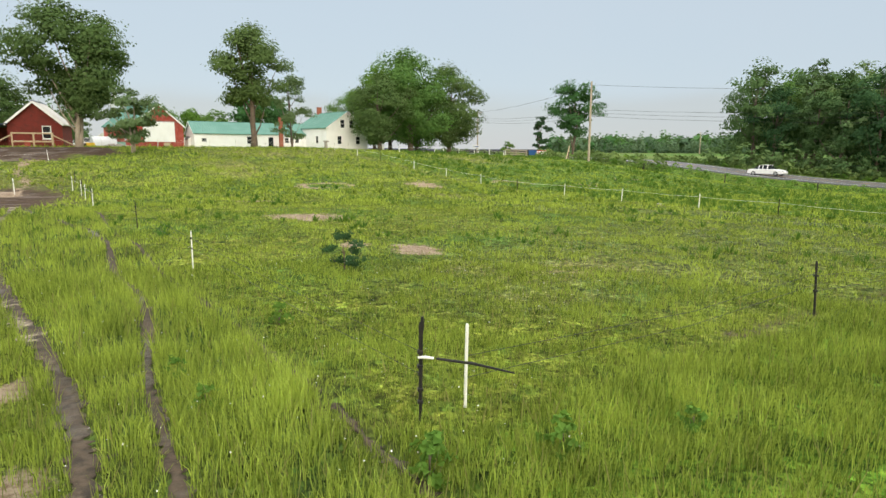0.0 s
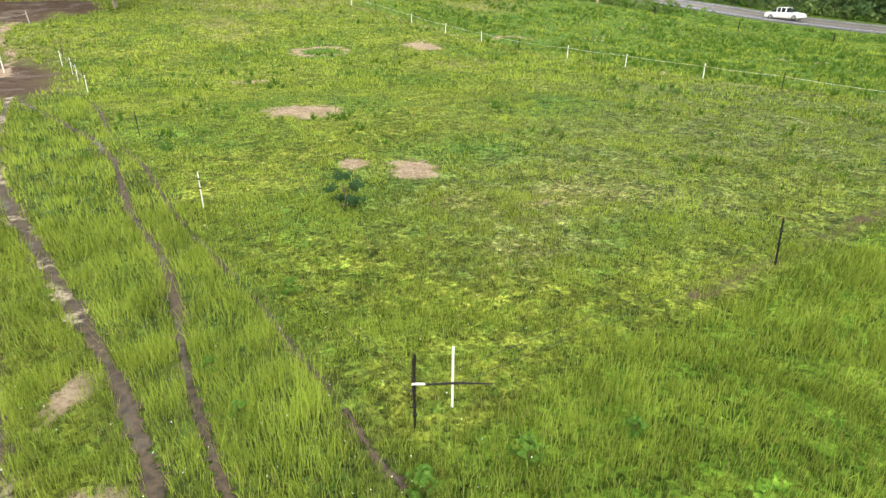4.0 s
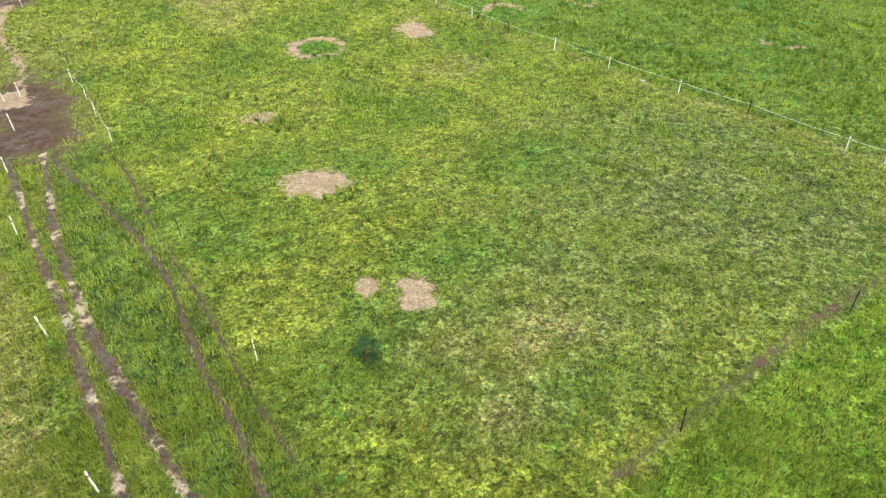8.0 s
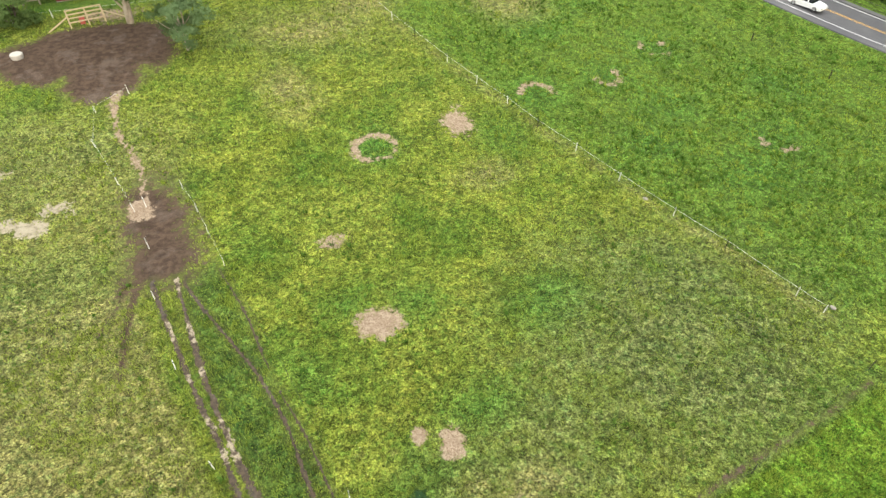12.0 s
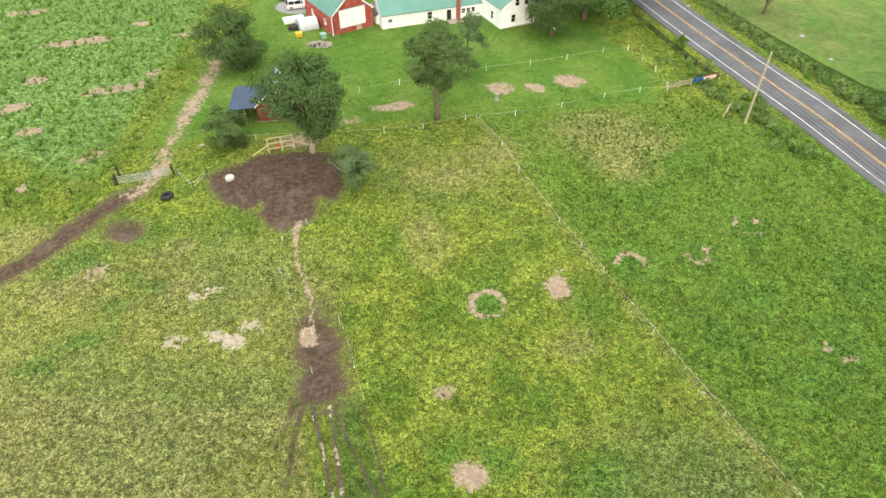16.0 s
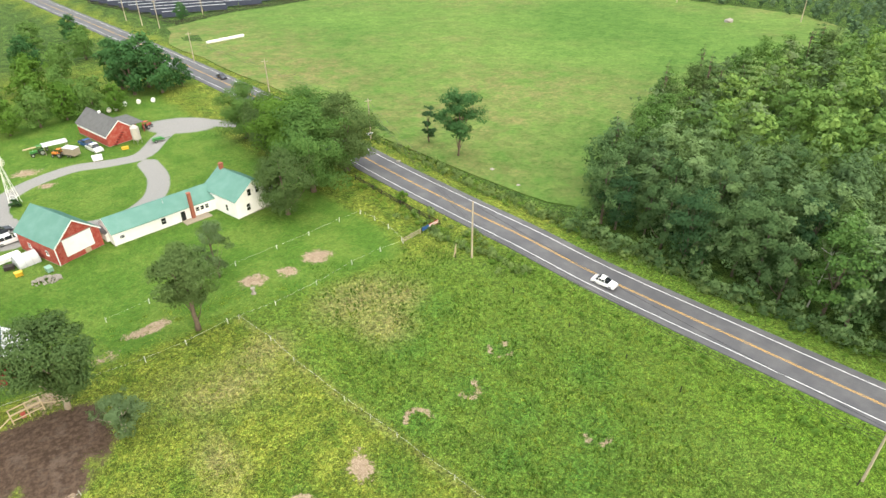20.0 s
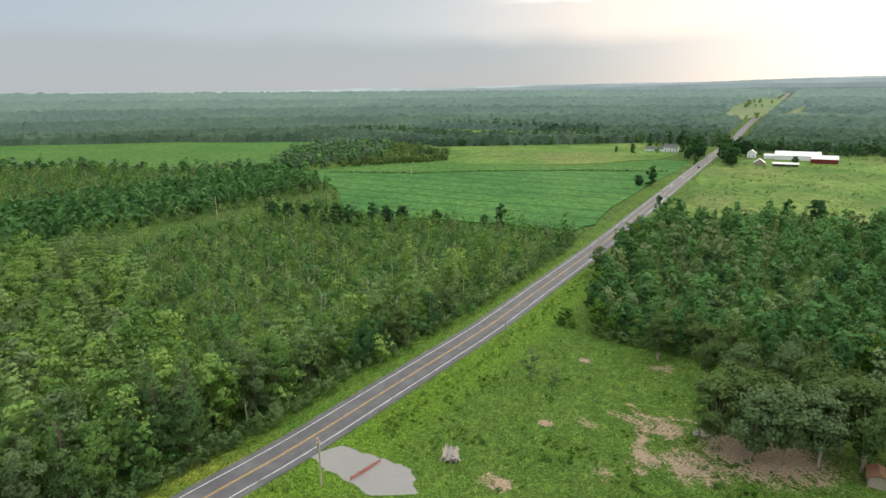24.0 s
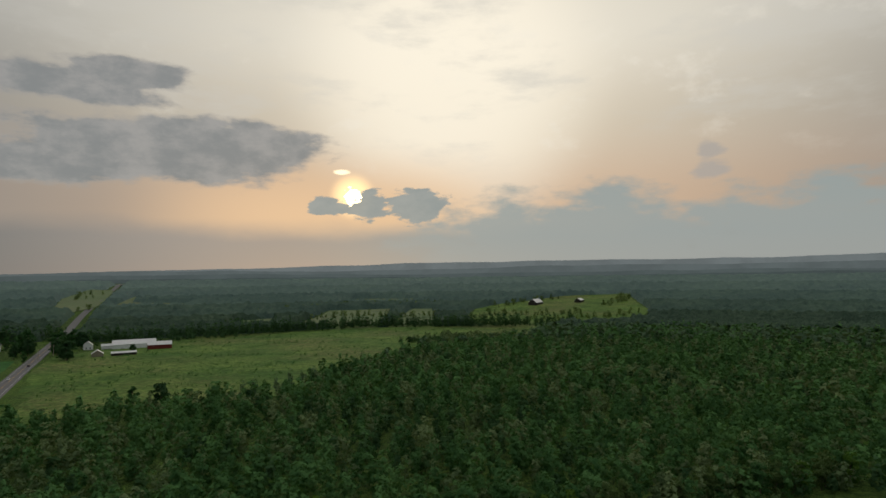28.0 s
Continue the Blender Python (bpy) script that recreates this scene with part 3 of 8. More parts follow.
def outward(start, end, first, ratio):
    out, v, d = [], start, first
    while v < end:
        v += d
        d *= ratio
        out.append(v)
    return out


YARD = [(-36.9, 68.2), (-31, 73.5), (-25, 75), (-20.6, 74.5), (-17.8, 68), (-19.5, 63.5), (-22, 60.5), (-24.6, 59.2), (-28.8, 61.8), (-34.1, 63.9)]
LANE = [(-18.7, 46), (-16.8, 49), (-13.4, 43.7), (-11.8, 37.6), (-12.1, 35.6), (-16.4, 35.4), (-17, 40), (-18, 42.5)]
RUT_A = [(-14.6, 36), (-14.2, 34.6), (-10.7, 27), (-8.2, 22), (-6.3, 17.7), (-4.4, 13.6), (-3.3, 11.5), (-2.2, 9.3), (-1.2, 6.5), (-0.5, 3)]
RUT_B = [(-12.9, 36), (-12.6, 34.7), (-9.8, 27.1), (-7.3, 21.4), (-5.1, 17.4), (-2.6, 13.2), (-0.5, 9.4), (0.4, 7), (1.2, 3)]
RUT_C = [(-12.3, 36), (-11.9, 34.6), (-8.4, 29.5), (-6.1, 26), (-4.4, 22.5), (-2.7, 17.8), (-1.1, 14.3), (-0.3, 11.5), (0.6, 8.7), (1.6, 6)]
RUT_D = [(-10.6, 37.6), (-7.9, 32.2), (-5.5, 26.3), (-3.2, 21.5), (-1.5, 17.4), (-0.4, 15.0), (0.4, 13.4), (1.5, 11.0), (2.3, 9.1), (2.8, 7.9), (3.3, 6.7)]
FARM_TRACK = [(-45.2, 63.5), (-43.8, 66), (-45.3, 78.6), (-46.0, 88), (-47.0, 97), (-48.5, 105)]
DARK_TRACK = [(-44.5, 64.5), (-48.8, 58.5), (-50.9, 53.6), (-55.1, 48), (-64, 40), (-80, 30)]
DRIVE = [(5, 176), (-4, 180), (-12, 175), (-17, 162), (-24, 159.5), (-33, 159), (-42, 152), (-45, 144), (-43, 136), (-37, 130), (-28, 127.5), (-20, 129), (-14.5, 136), (-13.5, 146), (-16, 156)]
FIELD_FENCE = [(-1, 86), (3, 79.2), (5.5, 73.9), (7.8, 70), (10.8, 65), (13.4, 61.1), (15.9, 57.2), (18.1, 53.1), (20.6, 48.7), (23.1, 43.9), (26, 38.8), (28.5, 34.6), (31.4, 29.3), (32.4, 27.5)]
CORNER_FENCE = [(3.3, 8.5), (11.8, 12.6), (21.2, 16.7), (32.4, 22.5)]
CORNER_PATH = [(2.9, 8.3), (4.7, 9.3), (6.8, 10.5), (9.2, 11.5), (14.8, 14.2), (19.7, 16.6), (26.3, 19.2), (32.1, 21.7)]
EAST_FENCE = [(38, 92), (44, 80), (49, 69.5), (53.6, 60.2), (56.7, 51.4), (62.1, 39.5), (66.4, 30.7), (70, 21)]


def inside(x, y, poly):
    """How deep points lie inside a polygon, in metres; negative outside."""
    p = np.array(poly, float)
    hit = np.zeros(np.shape(x), bool)
    for (ax, ay), (bx, by) in zip(p, np.roll(p, -1, 0)):
        cross = (ay > y) != (by > y)
        hit ^= cross & (x < (bx - ax) * (y - ay) / (by - ay + 1e-12) + ax)
    d, _ = line_dist(x, y, np.vstack([p, p[:1]]))
    return np.where(hit, d.reshape(np.shape(x)), -d.reshape(np.shape(x)))


def soft(depth, width):
    return np.clip(0.5 + depth / width, 0, 1)


def blob(x, y, cx, cy, rx, ry, rot=0.0, edge=1.2):
    c, s = math.cos(radians(rot)), math.sin(radians(rot))
    u, v = ((x - cx) * c + (y - cy) * s) / rx, (-(x - cx) * s + (y - cy) * c) / ry
    return np.clip(0.5 + (1 - np.hypot(u, v)) / edge, 0, 1)


def arc(x, y, cx, cy, r, w, lo, hi):
    """Part of a ring, from the angle lo to hi in degrees."""
    a = np.degrees(np.arctan2(y - cy, x - cx)) % 360
    m = np.clip(1 - np.abs(np.hypot(x - cx, y - cy) - r) / w, 0, 1)
    return 0.85 * m * (((a - lo) % 360) < (hi - lo))


def rut(x, y, line, w):
    d, _ = line_dist(x, y, spline(line, 4))
    return np.clip(1 - d.reshape(x.shape) / w, 0, 1)


def build_ground():
    xs = sorted(set(np.round(lines((-16, 6, 0.3), (6, 36, 0.5), (-22, -16, 0.5), (-105, -22, 1.2), (36, 126, 1.2)) + [-v for v in outward(105, 4200, 1.6, 1.11)] + outward(126, 4200, 1.6, 1.11), 3)))
    ys = sorted(set(np.round(lines((4, 37, 0.3), (37, 62, 0.5), (62, 180, 1.2), (-165, 4, 1.6)) + [-v for v in outward(165, 4200, 2, 1.11)] + outward(180, 4200, 1.6, 1.11), 3)))
    nx, ny = len(xs), len(ys)
    X, Y = np.meshgrid(xs, ys)
    x, y = X.ravel(), Y.ravel()
    z = land(x, y)
    top = lambda *a: np.max(np.stack(a), 0)
    worn_in = top(rut(x, y, RUT_A, 1.7), rut(x, y, RUT_B, 1.9), rut(x, y, RUT_C, 1.5), rut(x, y, RUT_D, 1.5) - 0.09)
    z = z - 0.05 * soft(inside(x, y, LANE), 1.5)
    yard, lane = soft(inside(x, y, YARD), 2.4) * (1 - 0.75 * top(blob(x, y, -28.2, 62.6, 0.9, 1.7, -10), blob(x, y, -20.4, 64.6, 1.0, 1.8, 25))), soft(inside(x, y, LANE), 4.0)
    mud = top(yard, lane * 0.95, rut(x, y, DARK_TRACK, 2.6), 0.8 * rut(x, y, [(-15.6, 36), (-15.4, 31), (-14.8, 27)], 0.5),
              0.8 * rut(x, y, [(-16.4, 36), (-16.9, 31)], 0.4), 0.5 * rut(x, y, CORNER_PATH[3:], 0.4), 0.7 * blob(x, y, -43.5, 57, 2.5, 2))
    dirt = top(blob(x, y, 1.2, 29.9, 1.5, 1.45), blob(x, y, 3.1, 21.1, 0.55, 0.6), blob(x, y, 4.9, 20.4, 0.75, 1.15), blob(x, y, 10.4, 54.2, 2.1, 2.4) * 0.85, arc(x, y, 2.1, 50.6, 1.9, 0.9, 0, 360),
               arc(x, y, 19.5, 59.2, 1.7, 0.9, -20, 190), arc(x, y, 28.0, 62.2, 1.6, 0.9, 190, 420), arc(x, y, 35.9, 68.2, 1.7, 0.7, 30, 330), arc(x, y, 41.2, 49, 1.7, 0.7, 150, 420),
               blob(x, y, 2, 96.2, 2.3, 2.0), blob(x, y, 8.3, 97.2, 2.2, 2.0) * 0.8, blob(x, y, 14.1, 100.7, 2.5, 2.2), blob(x, y, -14.2, 88.6, 3.8, 1.4, 22), blob(x, y, -20, 84, 2.3, 1.5, 25) * 0.72,
               blob(x, y, -1.6, 38.4, 1.3, 1.1) * 0.62, blob(x, y, 8.3, 16.9, 0.6, 0.25) * 0.7, blob(x, y, -17.2, 44, 1.0, 1.3, 30), rut(x, y, [(-22.4, 61), (-21.4, 55.4), (-18.3, 49.7), (-17, 45)], 0.6),
               blob(x, y, -0.9, 7.4, 1.0, 0.7, 20), blob(x, y, -1.55, 10.1, 0.28, 0.75, -20) * 0.9, rut(x, y, FARM_TRACK, 3.0) * 0.8, blob(x, y, -44.3, 50.3, 1.8, 1.6) * 0.75,
               blob(x, y, -76, 106.7, 6.5, 1.6, 24), blob(x, y, -61, 90, 5.0, 1.6, 25), blob(x, y, -57, 95, 1.5, 3.2) * 0.7, blob(x, y, -75.6, 92, 2, 1.6), blob(x, y, -74, 83, 2.6, 1.6, 25),
               blob(x, y, -67, 76.4, 2.4, 1.4), blob(x, y, -55, 71, 2.2, 1.5, 40) * 0.8, blob(x, y, -93, 119, 4, 1.5, 20), blob(x, y, -68, 115.8, 2, 1.2), blob(x, y, -57, 112, 3, 1, 30), blob(x, y, -60, 63, 2, 1.2) * 0.8, blob(x, y, -42.5, 160.5, 3.4, 2.4) * 0.8, blob(x, y, -37.5, 151.5, 2.4, 1.8) * 0.75, blob(x, y, -49.5, 152.5, 2.6, 2.0) * 0.7, blob(x, y, -26.5, 77.5, 3.4, 2.6) * 0.8, blob(x, y, -38.5, 90.5, 5, 2.2, 10) * 0.62,
               0.8 * rut(x, y, [(86, -99), (79, -96), (75, -101), (70, -104)], 1.5), 0.85 * rut(x, y, [(84, -92), (76, -92), (72, -86), (66, -80)], 2.4), 0.7 * rut(x, y, [(80, -95), (74, -96), (70, -92)], 1.8), blob(x, y, 68, -84, 3.4, 4) * 0.7, blob(x, y, 88.3, -77, 1.8, 1.4), blob(x, y, 106, -106, 2.4, 1.6) * 0.8, blob(x, y, 24, -129.7, 2.2, 1.4),
               blob(x, y, -6.8, -136, 2.4, 1.6), blob(x, y, 78, -57, 4, 2.2, 20) * 0.75, blob(x, y, 52, -106, 7, 9) * 0.62, 0.5 * rut(x, y, [(45, -108), (30, -117), (10, -126), (-12, -128)], 1.5), blob(x, y, -38, -150, 9, 1.2, -12) * 0.6,
               blob(x, y, 92, -118, 4, 5) * 0.55, blob(x, y, 62, -90, 7, 6) * 0.72, blob(x, y, 74, -96, 5, 4) * 0.7, blob(x, y, 57, -103, 12, 9, 30) * 0.85, blob(x, y, 84, -84, 3, 2) * 0.6, blob(x, y, 70, -74, 4, 3) * 0.55, blob(x, y, 30, -118, 9, 3, 20) * 0.6)
    dirt = dirt * 0.86
    mud = top(mud, blob(x, y, 3.5, -125, 3, 2.2), 0.6 * rut(x, y, [(45, -110), (30, -119), (10, -128)], 1.2))
    gravel = top(rut(x, y, DRIVE, 3.2) ** 0.5, blob(x, y, -40, 127, 4.5, 4), blob(x, y, -8, 180, 10, 6, -20), soft(inside(x, y, [(105.5, -32), (104.6, -39.5), (90, -46.5), (83.5, -43.5), (87.5, -37)]), 1.0))
    fx = np.interp(y, [p[1] for p in FIELD_FENCE[::-1]], [p[0] for p in FIELD_FENCE[::-1]])
    east = step01((x - fx) / 1.5) * step01((y - 24) / 6) * step01((100 - y) / 12)
    lush = top(0.62 * east, 0.8 * soft(inside(x, y, [(-47, 40), (-18, 39), (-17.5, 34), (-30, 31), (-46, 33)]), 4.0),
               blob(x, y, 2.1, 50.6, 1.4, 1.4), 0 * x, step01((-12 - y) / 20) * 0.8, 0 * x)
    ax = np.interp(y, [p[1] for p in RUT_A[::-1]], [p[0] for p in RUT_A[::-1]])
    dry = top(step01((ax - 0.8 - x) / 1.2) * step01((37.5 - y) / 4) * step01((y + 25) / 30) * 1.0, step01((-12 - x) / 6) * step01((62 - y) / 12) * step01((y + 5) / 25) * 0.6, blob(x, y, 19, 83, 6, 5) * 0.6, blob(x, y, -5, 72, 9, 5) * 0.5,
              blob(x, y, 7.5, 18, 4.5, 3.0) * 0.6)
    lawn = step01((y - 84 - 0.28 * (x + 8)) / 3) * step01((x + 51 + 0.22 * np.clip(y - 120, 0, 90)) / 5) * step01((31 - x - 0.42 * np.clip(y - 105, 0, 100)) / 4) * step01((225 - y) / 10)
    rd, _ = line_dist(x, y, ROAD_LINE)
    rx = np.interp(y, [p[1] for p in ROAD[::-1]], [p[0] for p in ROAD[::-1]])
    d = np.hypot(x, y)
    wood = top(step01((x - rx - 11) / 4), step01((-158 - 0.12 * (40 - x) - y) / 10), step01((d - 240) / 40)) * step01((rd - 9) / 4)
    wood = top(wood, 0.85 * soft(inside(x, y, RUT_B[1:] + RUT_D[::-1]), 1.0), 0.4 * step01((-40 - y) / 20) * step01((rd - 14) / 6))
    rock = top(blob(x, y, -31.4, 42.1, 1.1, 0.9), blob(x, y, -26.9, 43.1, 1.3, 0.8, -10), blob(x, y, -25.0, 42.6, 1.3, 0.9), blob(x, y, -23.9, 44.9, 1.2, 0.7, 20) * 0.85, blob(x, y, -22.5, 44.0, 0.6, 0.5) * 0.8, blob(x, y, -31.3, 48.2, 0.9, 0.8) * 0.85, blob(x, y, -30.9, 50.1, 1.1, 0.6) * 0.6, blob(x, y, -29.5, 49.4, 0.8, 0.7) * 0.62, blob(x, y, -38, -140, 3, 1.5) * 0.8)
    verge = step01((rx - 5 - x) / 2) * step01((x - rx + 24) / 9) * step01((60 - y) / 20) * step01((y + 170) / 20)
    cy = np.interp(x, [p[0] for p in CORNER_PATH], [p[1] for p in CORNER_PATH])
    lime = top(step01((cy - 0.4 - y) / 0.6) * step01((x - 3.2) / 1.0) * step01((48 - x) / 10) * step01((y + 14) / 10), 0.8 * verge, 0.6 * step01((x - 33) / 3) * step01((27 - y) / 5) * step01((y + 30) / 20) * step01((75 - x) / 10))
    olive = top(blob(x, y, 21, 27, 11, 10, 25, 0.9), blob(x, y, 13, 20, 7, 5, 25) * 0.8, blob(x, y, -30, 30, 12, 8) * 0.6, blob(x, y, -28, 52, 9, 5) * 0.6) * (lime < 0.3)
    spots = ((4.2, 17.6, 3.2, 1.9), (6.6, 22.6, 2.2, 1.6), (2.4, 16.6, 1.8, 1.4), (8.2, 14.4, 2.4, 1.2), (3.8, 31.4, 1.8, 1.5), (-1.0, 31.6, 1.6, 1.2), (13.2, 31.0, 3.0, 2.2), (-3.4, 26.0, 1.4, 2.0), (2.1, 50.6, 2.6, 2.6), (14.0, 52.0, 2.4, 3.0),
             (19.5, 59.4, 3.0, 2.8), (28.0, 62.2, 2.8, 2.6), (36.0, 68.2, 3.4, 3.2), (41.2, 49.2, 3.6, 3.8), (33.2, 56.2, 3.6, 3.0), (22.5, 72.5, 4.2, 2.6), (29.5, 80.0, 3.4, 2.6), (36.5, 44.0, 4.5, 3.2), (28.5, 49.5, 2.6, 2.4), (47.0, 60.0, 3.0, 4.0), (-39.8, 45.7, 1.0, 1.2), (-41.2, 41.2, 2.6, 1.1), (-44.3, 37.6, 2.2, 1.0), (-39.9, 49.5, 1.3, 1.0), (-36.3, 49.1, 1.2, 1.0), (-46.5, 51.5, 3.4, 2.4), (-40.5, 57.0, 3.0, 2.2))
    halo = top(*[0.72 * blob(x, y, *q, 20.0, 1.4) for q in spots])
    trodden = top(0.5 * rut(x, y, FIELD_FENCE, 1.2), *[0.8 * blob(x, y, *q, 20.0, 1.5) for q in ((5.6, 17.6, 1.5, 0.9), (8.3, 17.0, 2.2, 1.2), (6.6, 14.0, 1.6, 0.9), (2.0, 78.0, 4.0, 2.6), (-4.0, 72.0, 4.5, 2.2), (17.5, 86.0, 6.5, 4.0), (20.5, 78.0, 4.0, 3.5), (25.0, 84.5, 4.0, 3.0), (12.0, 46.0, 2.6, 1.6), (-6.0, 60.0, 2.4, 4.0), (-45.5, 47.6, 4.0, 1.6), (-33.4, 49.2, 1.5, 1.8), (-42.7, 57.2, 1.6, 1.3), (-35.5, 54.8, 1.6, 1.2), (-54.6, 54.6, 3.0, 1.8))])
    westward = step01((-50 - 0.1 * (y - 66) - x) / 5) * step01((y - 60 - 0.4 * (-48 - x)) / 5) * step01((230 - y) / 30)
    i = np.arange(ny - 1)[:, None] * nx + np.arange(nx - 1)[None]
    faces = np.stack([i, i + 1, i + nx + 1, i + nx], -1).reshape(-1, 4)
    me = quick_mesh("ground", np.stack([x, y, z], -1), faces, GROUND, True)
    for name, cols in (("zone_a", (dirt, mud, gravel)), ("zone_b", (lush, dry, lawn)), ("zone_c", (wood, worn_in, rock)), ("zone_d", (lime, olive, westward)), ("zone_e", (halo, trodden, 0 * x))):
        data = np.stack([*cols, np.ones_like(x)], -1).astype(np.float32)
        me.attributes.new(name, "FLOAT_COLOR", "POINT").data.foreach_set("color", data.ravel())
    tagged(new("ground", me), "rolling green pasture with ruts, mud and bare patches", "ground", kind="structure")


build_ground()


def wheel_rut(line, width, seed, a=0.0, b=1.0, mat=RUT_MUD):
    """A worn rut: a ragged strip of mud along a line, from the part a to b of it."""
    r = np.random.RandomState(seed)
    c = spline(line, 40)
    c = c[int(len(c) * a):int(len(c) * b)]
    k = len(c)
    t = np.gradient(c, axis=0)
    t /= np.linalg.norm(t, axis=1)[:, None]
    nrm = np.stack([-t[:, 1], t[:, 0]], -1)
    smooth = np.convolve(r.normal(0, 1, k + 40), np.ones(21) / 21, "same")[20:-20] * 1.6
    rows = []
    for o in (-1.0, -0.62, 0.0, 0.62, 1.0):
        w = width / 2 * np.clip(1 + 0.75 * smooth, 0.35, 2.0) * np.minimum(1, np.minimum(np.arange(k), np.arange(k)[::-1]) / 12 + 0.1)
        q = c + nrm * (o * w + (r.normal(0, 0.06, k) if abs(o) > 0.9 else 0) + 0.03 * np.sin(np.arange(k) * 0.11 + seed))[:, None]
        rows.append(np.c_[q, land(q[:, 0], q[:, 1]) + (0.006 if abs(o) > 0.9 else 0.02)])
    v = np.vstack(rows)
    i = np.arange(k - 1)
    f = np.vstack([np.stack([i + j * k, i + 1 + j * k, i + 1 + (j + 1) * k, i + (j + 1) * k], -1) for j in range(4)])
    tagged(new("wheel_rut", quick_mesh("wheel_rut", v, f[:, ::-1], mat, True)), "wet muddy wheel rut with dried pale crusts" if mat is RUT_MUD else "narrow wet dark wheel rut in grass", "wheel rut", kind="structure")


wheel_rut(RUT_A, 0.30, 1)
wheel_rut(RUT_B, 0.35, 2)
wheel_rut(RUT_C, 0.20, 3, mat=RUT_WET)
for k, (a, b) in enumerate(((0.02, 0.19), (0.22, 0.43), (0.45, 0.60), (0.63, 0.79), (0.81, 1.0))):
    wheel_rut(RUT_D, 0.09, 4 + k, a, b, RUT_WET)


def ribbon(name, line, z, a, b, lift, mat, label, thick=0.0, parent=None, dash=None):
    """A strip along a line, from the offset a to b to its left."""
    line = np.asarray(line, float)
    t = np.gradient(line, axis=0)
    t /= np.linalg.norm(t, axis=1)[:, None]
    nrm = np.stack([-t[:, 1], t[:, 0]], -1)
    P, Q = line + nrm * a, line + nrm * b
    k = len(line)
    v = np.vstack([np.c_[P, z + lift], np.c_[Q, z + lift]])
    i = np.arange(k - 1)
    faces = np.stack([i, i + 1, i + k + 1, i + k], -1)
    if thick:
        v = np.vstack([v, np.c_[P + nrm * -0.15, z - thick], np.c_[Q + nrm * 0.15, z - thick]])
        faces = np.vstack([faces, np.stack([i, i + 2 * k, i + 2 * k + 1, i + 1], -1), np.stack([i + k, i + k + 1, i + 3 * k + 1, i + 3 * k], -1)])
    ob = new(name, quick_mesh(name, v, faces[:, ::-1] if b > a else faces, mat))
    if parent is not None:
        ob.parent = parent
        return tagged(ob, label)
    return tagged(ob, label, "road", kind="structure")


fine_line = spline(ROAD, 24)
fine_z = bare_land(*fine_line.T) + 0.25
road = ribbon("road", fine_line, fine_z, -5.0, 5.0, 0.0, ASPHALT, "two-lane grey asphalt road with wide paved shoulders", 0.3)
near = (fine_line[:, 1] < 420) & (fine_line[:, 1] > -620)
for a, b, m, nm in ((-3.55, -3.41, PAINT_WHITE, "edge_line"), (3.41, 3.55, PAINT_WHITE, "edge_line"), (-0.2, -0.08, PAINT_YELLOW, "centre_line"), (0.08, 0.2, PAINT_YELLOW, "centre_line")):
    ribbon(nm, fine_line[near], fine_z[near], a, b, 0.006, m, "worn painted line", parent=road)


def sheet(name, poly, lift, mat, label, step=40.0, category="field"):
    """A field: a draped sheet with the height of its sward."""
    bm = bmesh.new()
    p = np.array(poly, float)
    f = bm.faces.new([bm.verts.new((px, py, 0)) for px, py in p])
    for axis in range(2):
        for c in np.arange(p[:, axis].min() + step, p[:, axis].max(), step):
            co, no = [0, 0, 0], [0, 0, 0]
            co[axis], no[axis] = c, 1
            bmesh.ops.bisect_plane(bm, geom=bm.verts[:] + bm.edges[:] + bm.faces[:], plane_co=co, plane_no=no)
    bmesh.ops.triangulate(bm, faces=[f for f in bm.faces if len(f.verts) > 4])
    bm.verts.ensure_lookup_table()
    zs = land(np.array([v.co.x for v in bm.verts]), np.array([v.co.y for v in bm.verts]))
    for v, z in zip(bm.verts, zs):
        v.co.z = z + lift
    rim = [e for e in bm.edges if len(e.link_faces) == 1]
    low = bmesh.ops.extrude_edge_only(bm, edges=rim)
    for v in (g for g in low["geom"] if isinstance(g, bmesh.types.BMVert)):
        v.co.z -= lift + 0.3
    bmesh.ops.recalc_face_normals(bm, faces=bm.faces[:])
    return tagged(part(name, bm, mat), label, category, kind="structure")


def wavy(poly, per=4, amp=3.0, seed=1):
    """The outline of a field with a natural, uneven edge."""
    r = np.random.RandomState(seed)
    p = np.array(poly, float)
    out = []
    for a, b in zip(p, np.roll(p, -1, 0)):
        for t in np.arange(per) / per:
            out.append(a + (b - a) * t + (r.uniform(-amp, amp, 2) if t else 0))
    return out


EAST_MEADOW = [(62, 112), (72, 99), (80, 112), (92, 116), (114, 138), (134, 141), (160, 147), (200, 160), (232, 167), (262, 200), (268, 226), (242, 282), (204, 373), (174, 436), (120, 400), (64, 360), (20, 341), (-12, 314), (-11, 280), (5, 240), (25, 197), (43, 152)]
sheet("meadow_east", wavy(EAST_MEADOW, 3, 1.5, 2), 0.3, MEADOW, "wide mown hay meadow, green with reddish streaks", 25)
sheet("crop_field_far", wavy([(731, 156), (970, 86), (915, -144), (800, -327), (640, -210), (524, -150), (600, -60), (660, 10)], 3, 4, 3), 0.5, CROP_LIGHT, "pale green crop field between woods", 60)
sheet("crop_field", wavy([(510, -153), (530, -262), (415, -395), (395, -495), (372, -500), (290, -345), (226, -232), (217, -208), (238, -192), (274, -170), (305, -128), (424, -168)], 3, 3, 4), 0.5, CROP, "dark green row crop beside the road", 40)
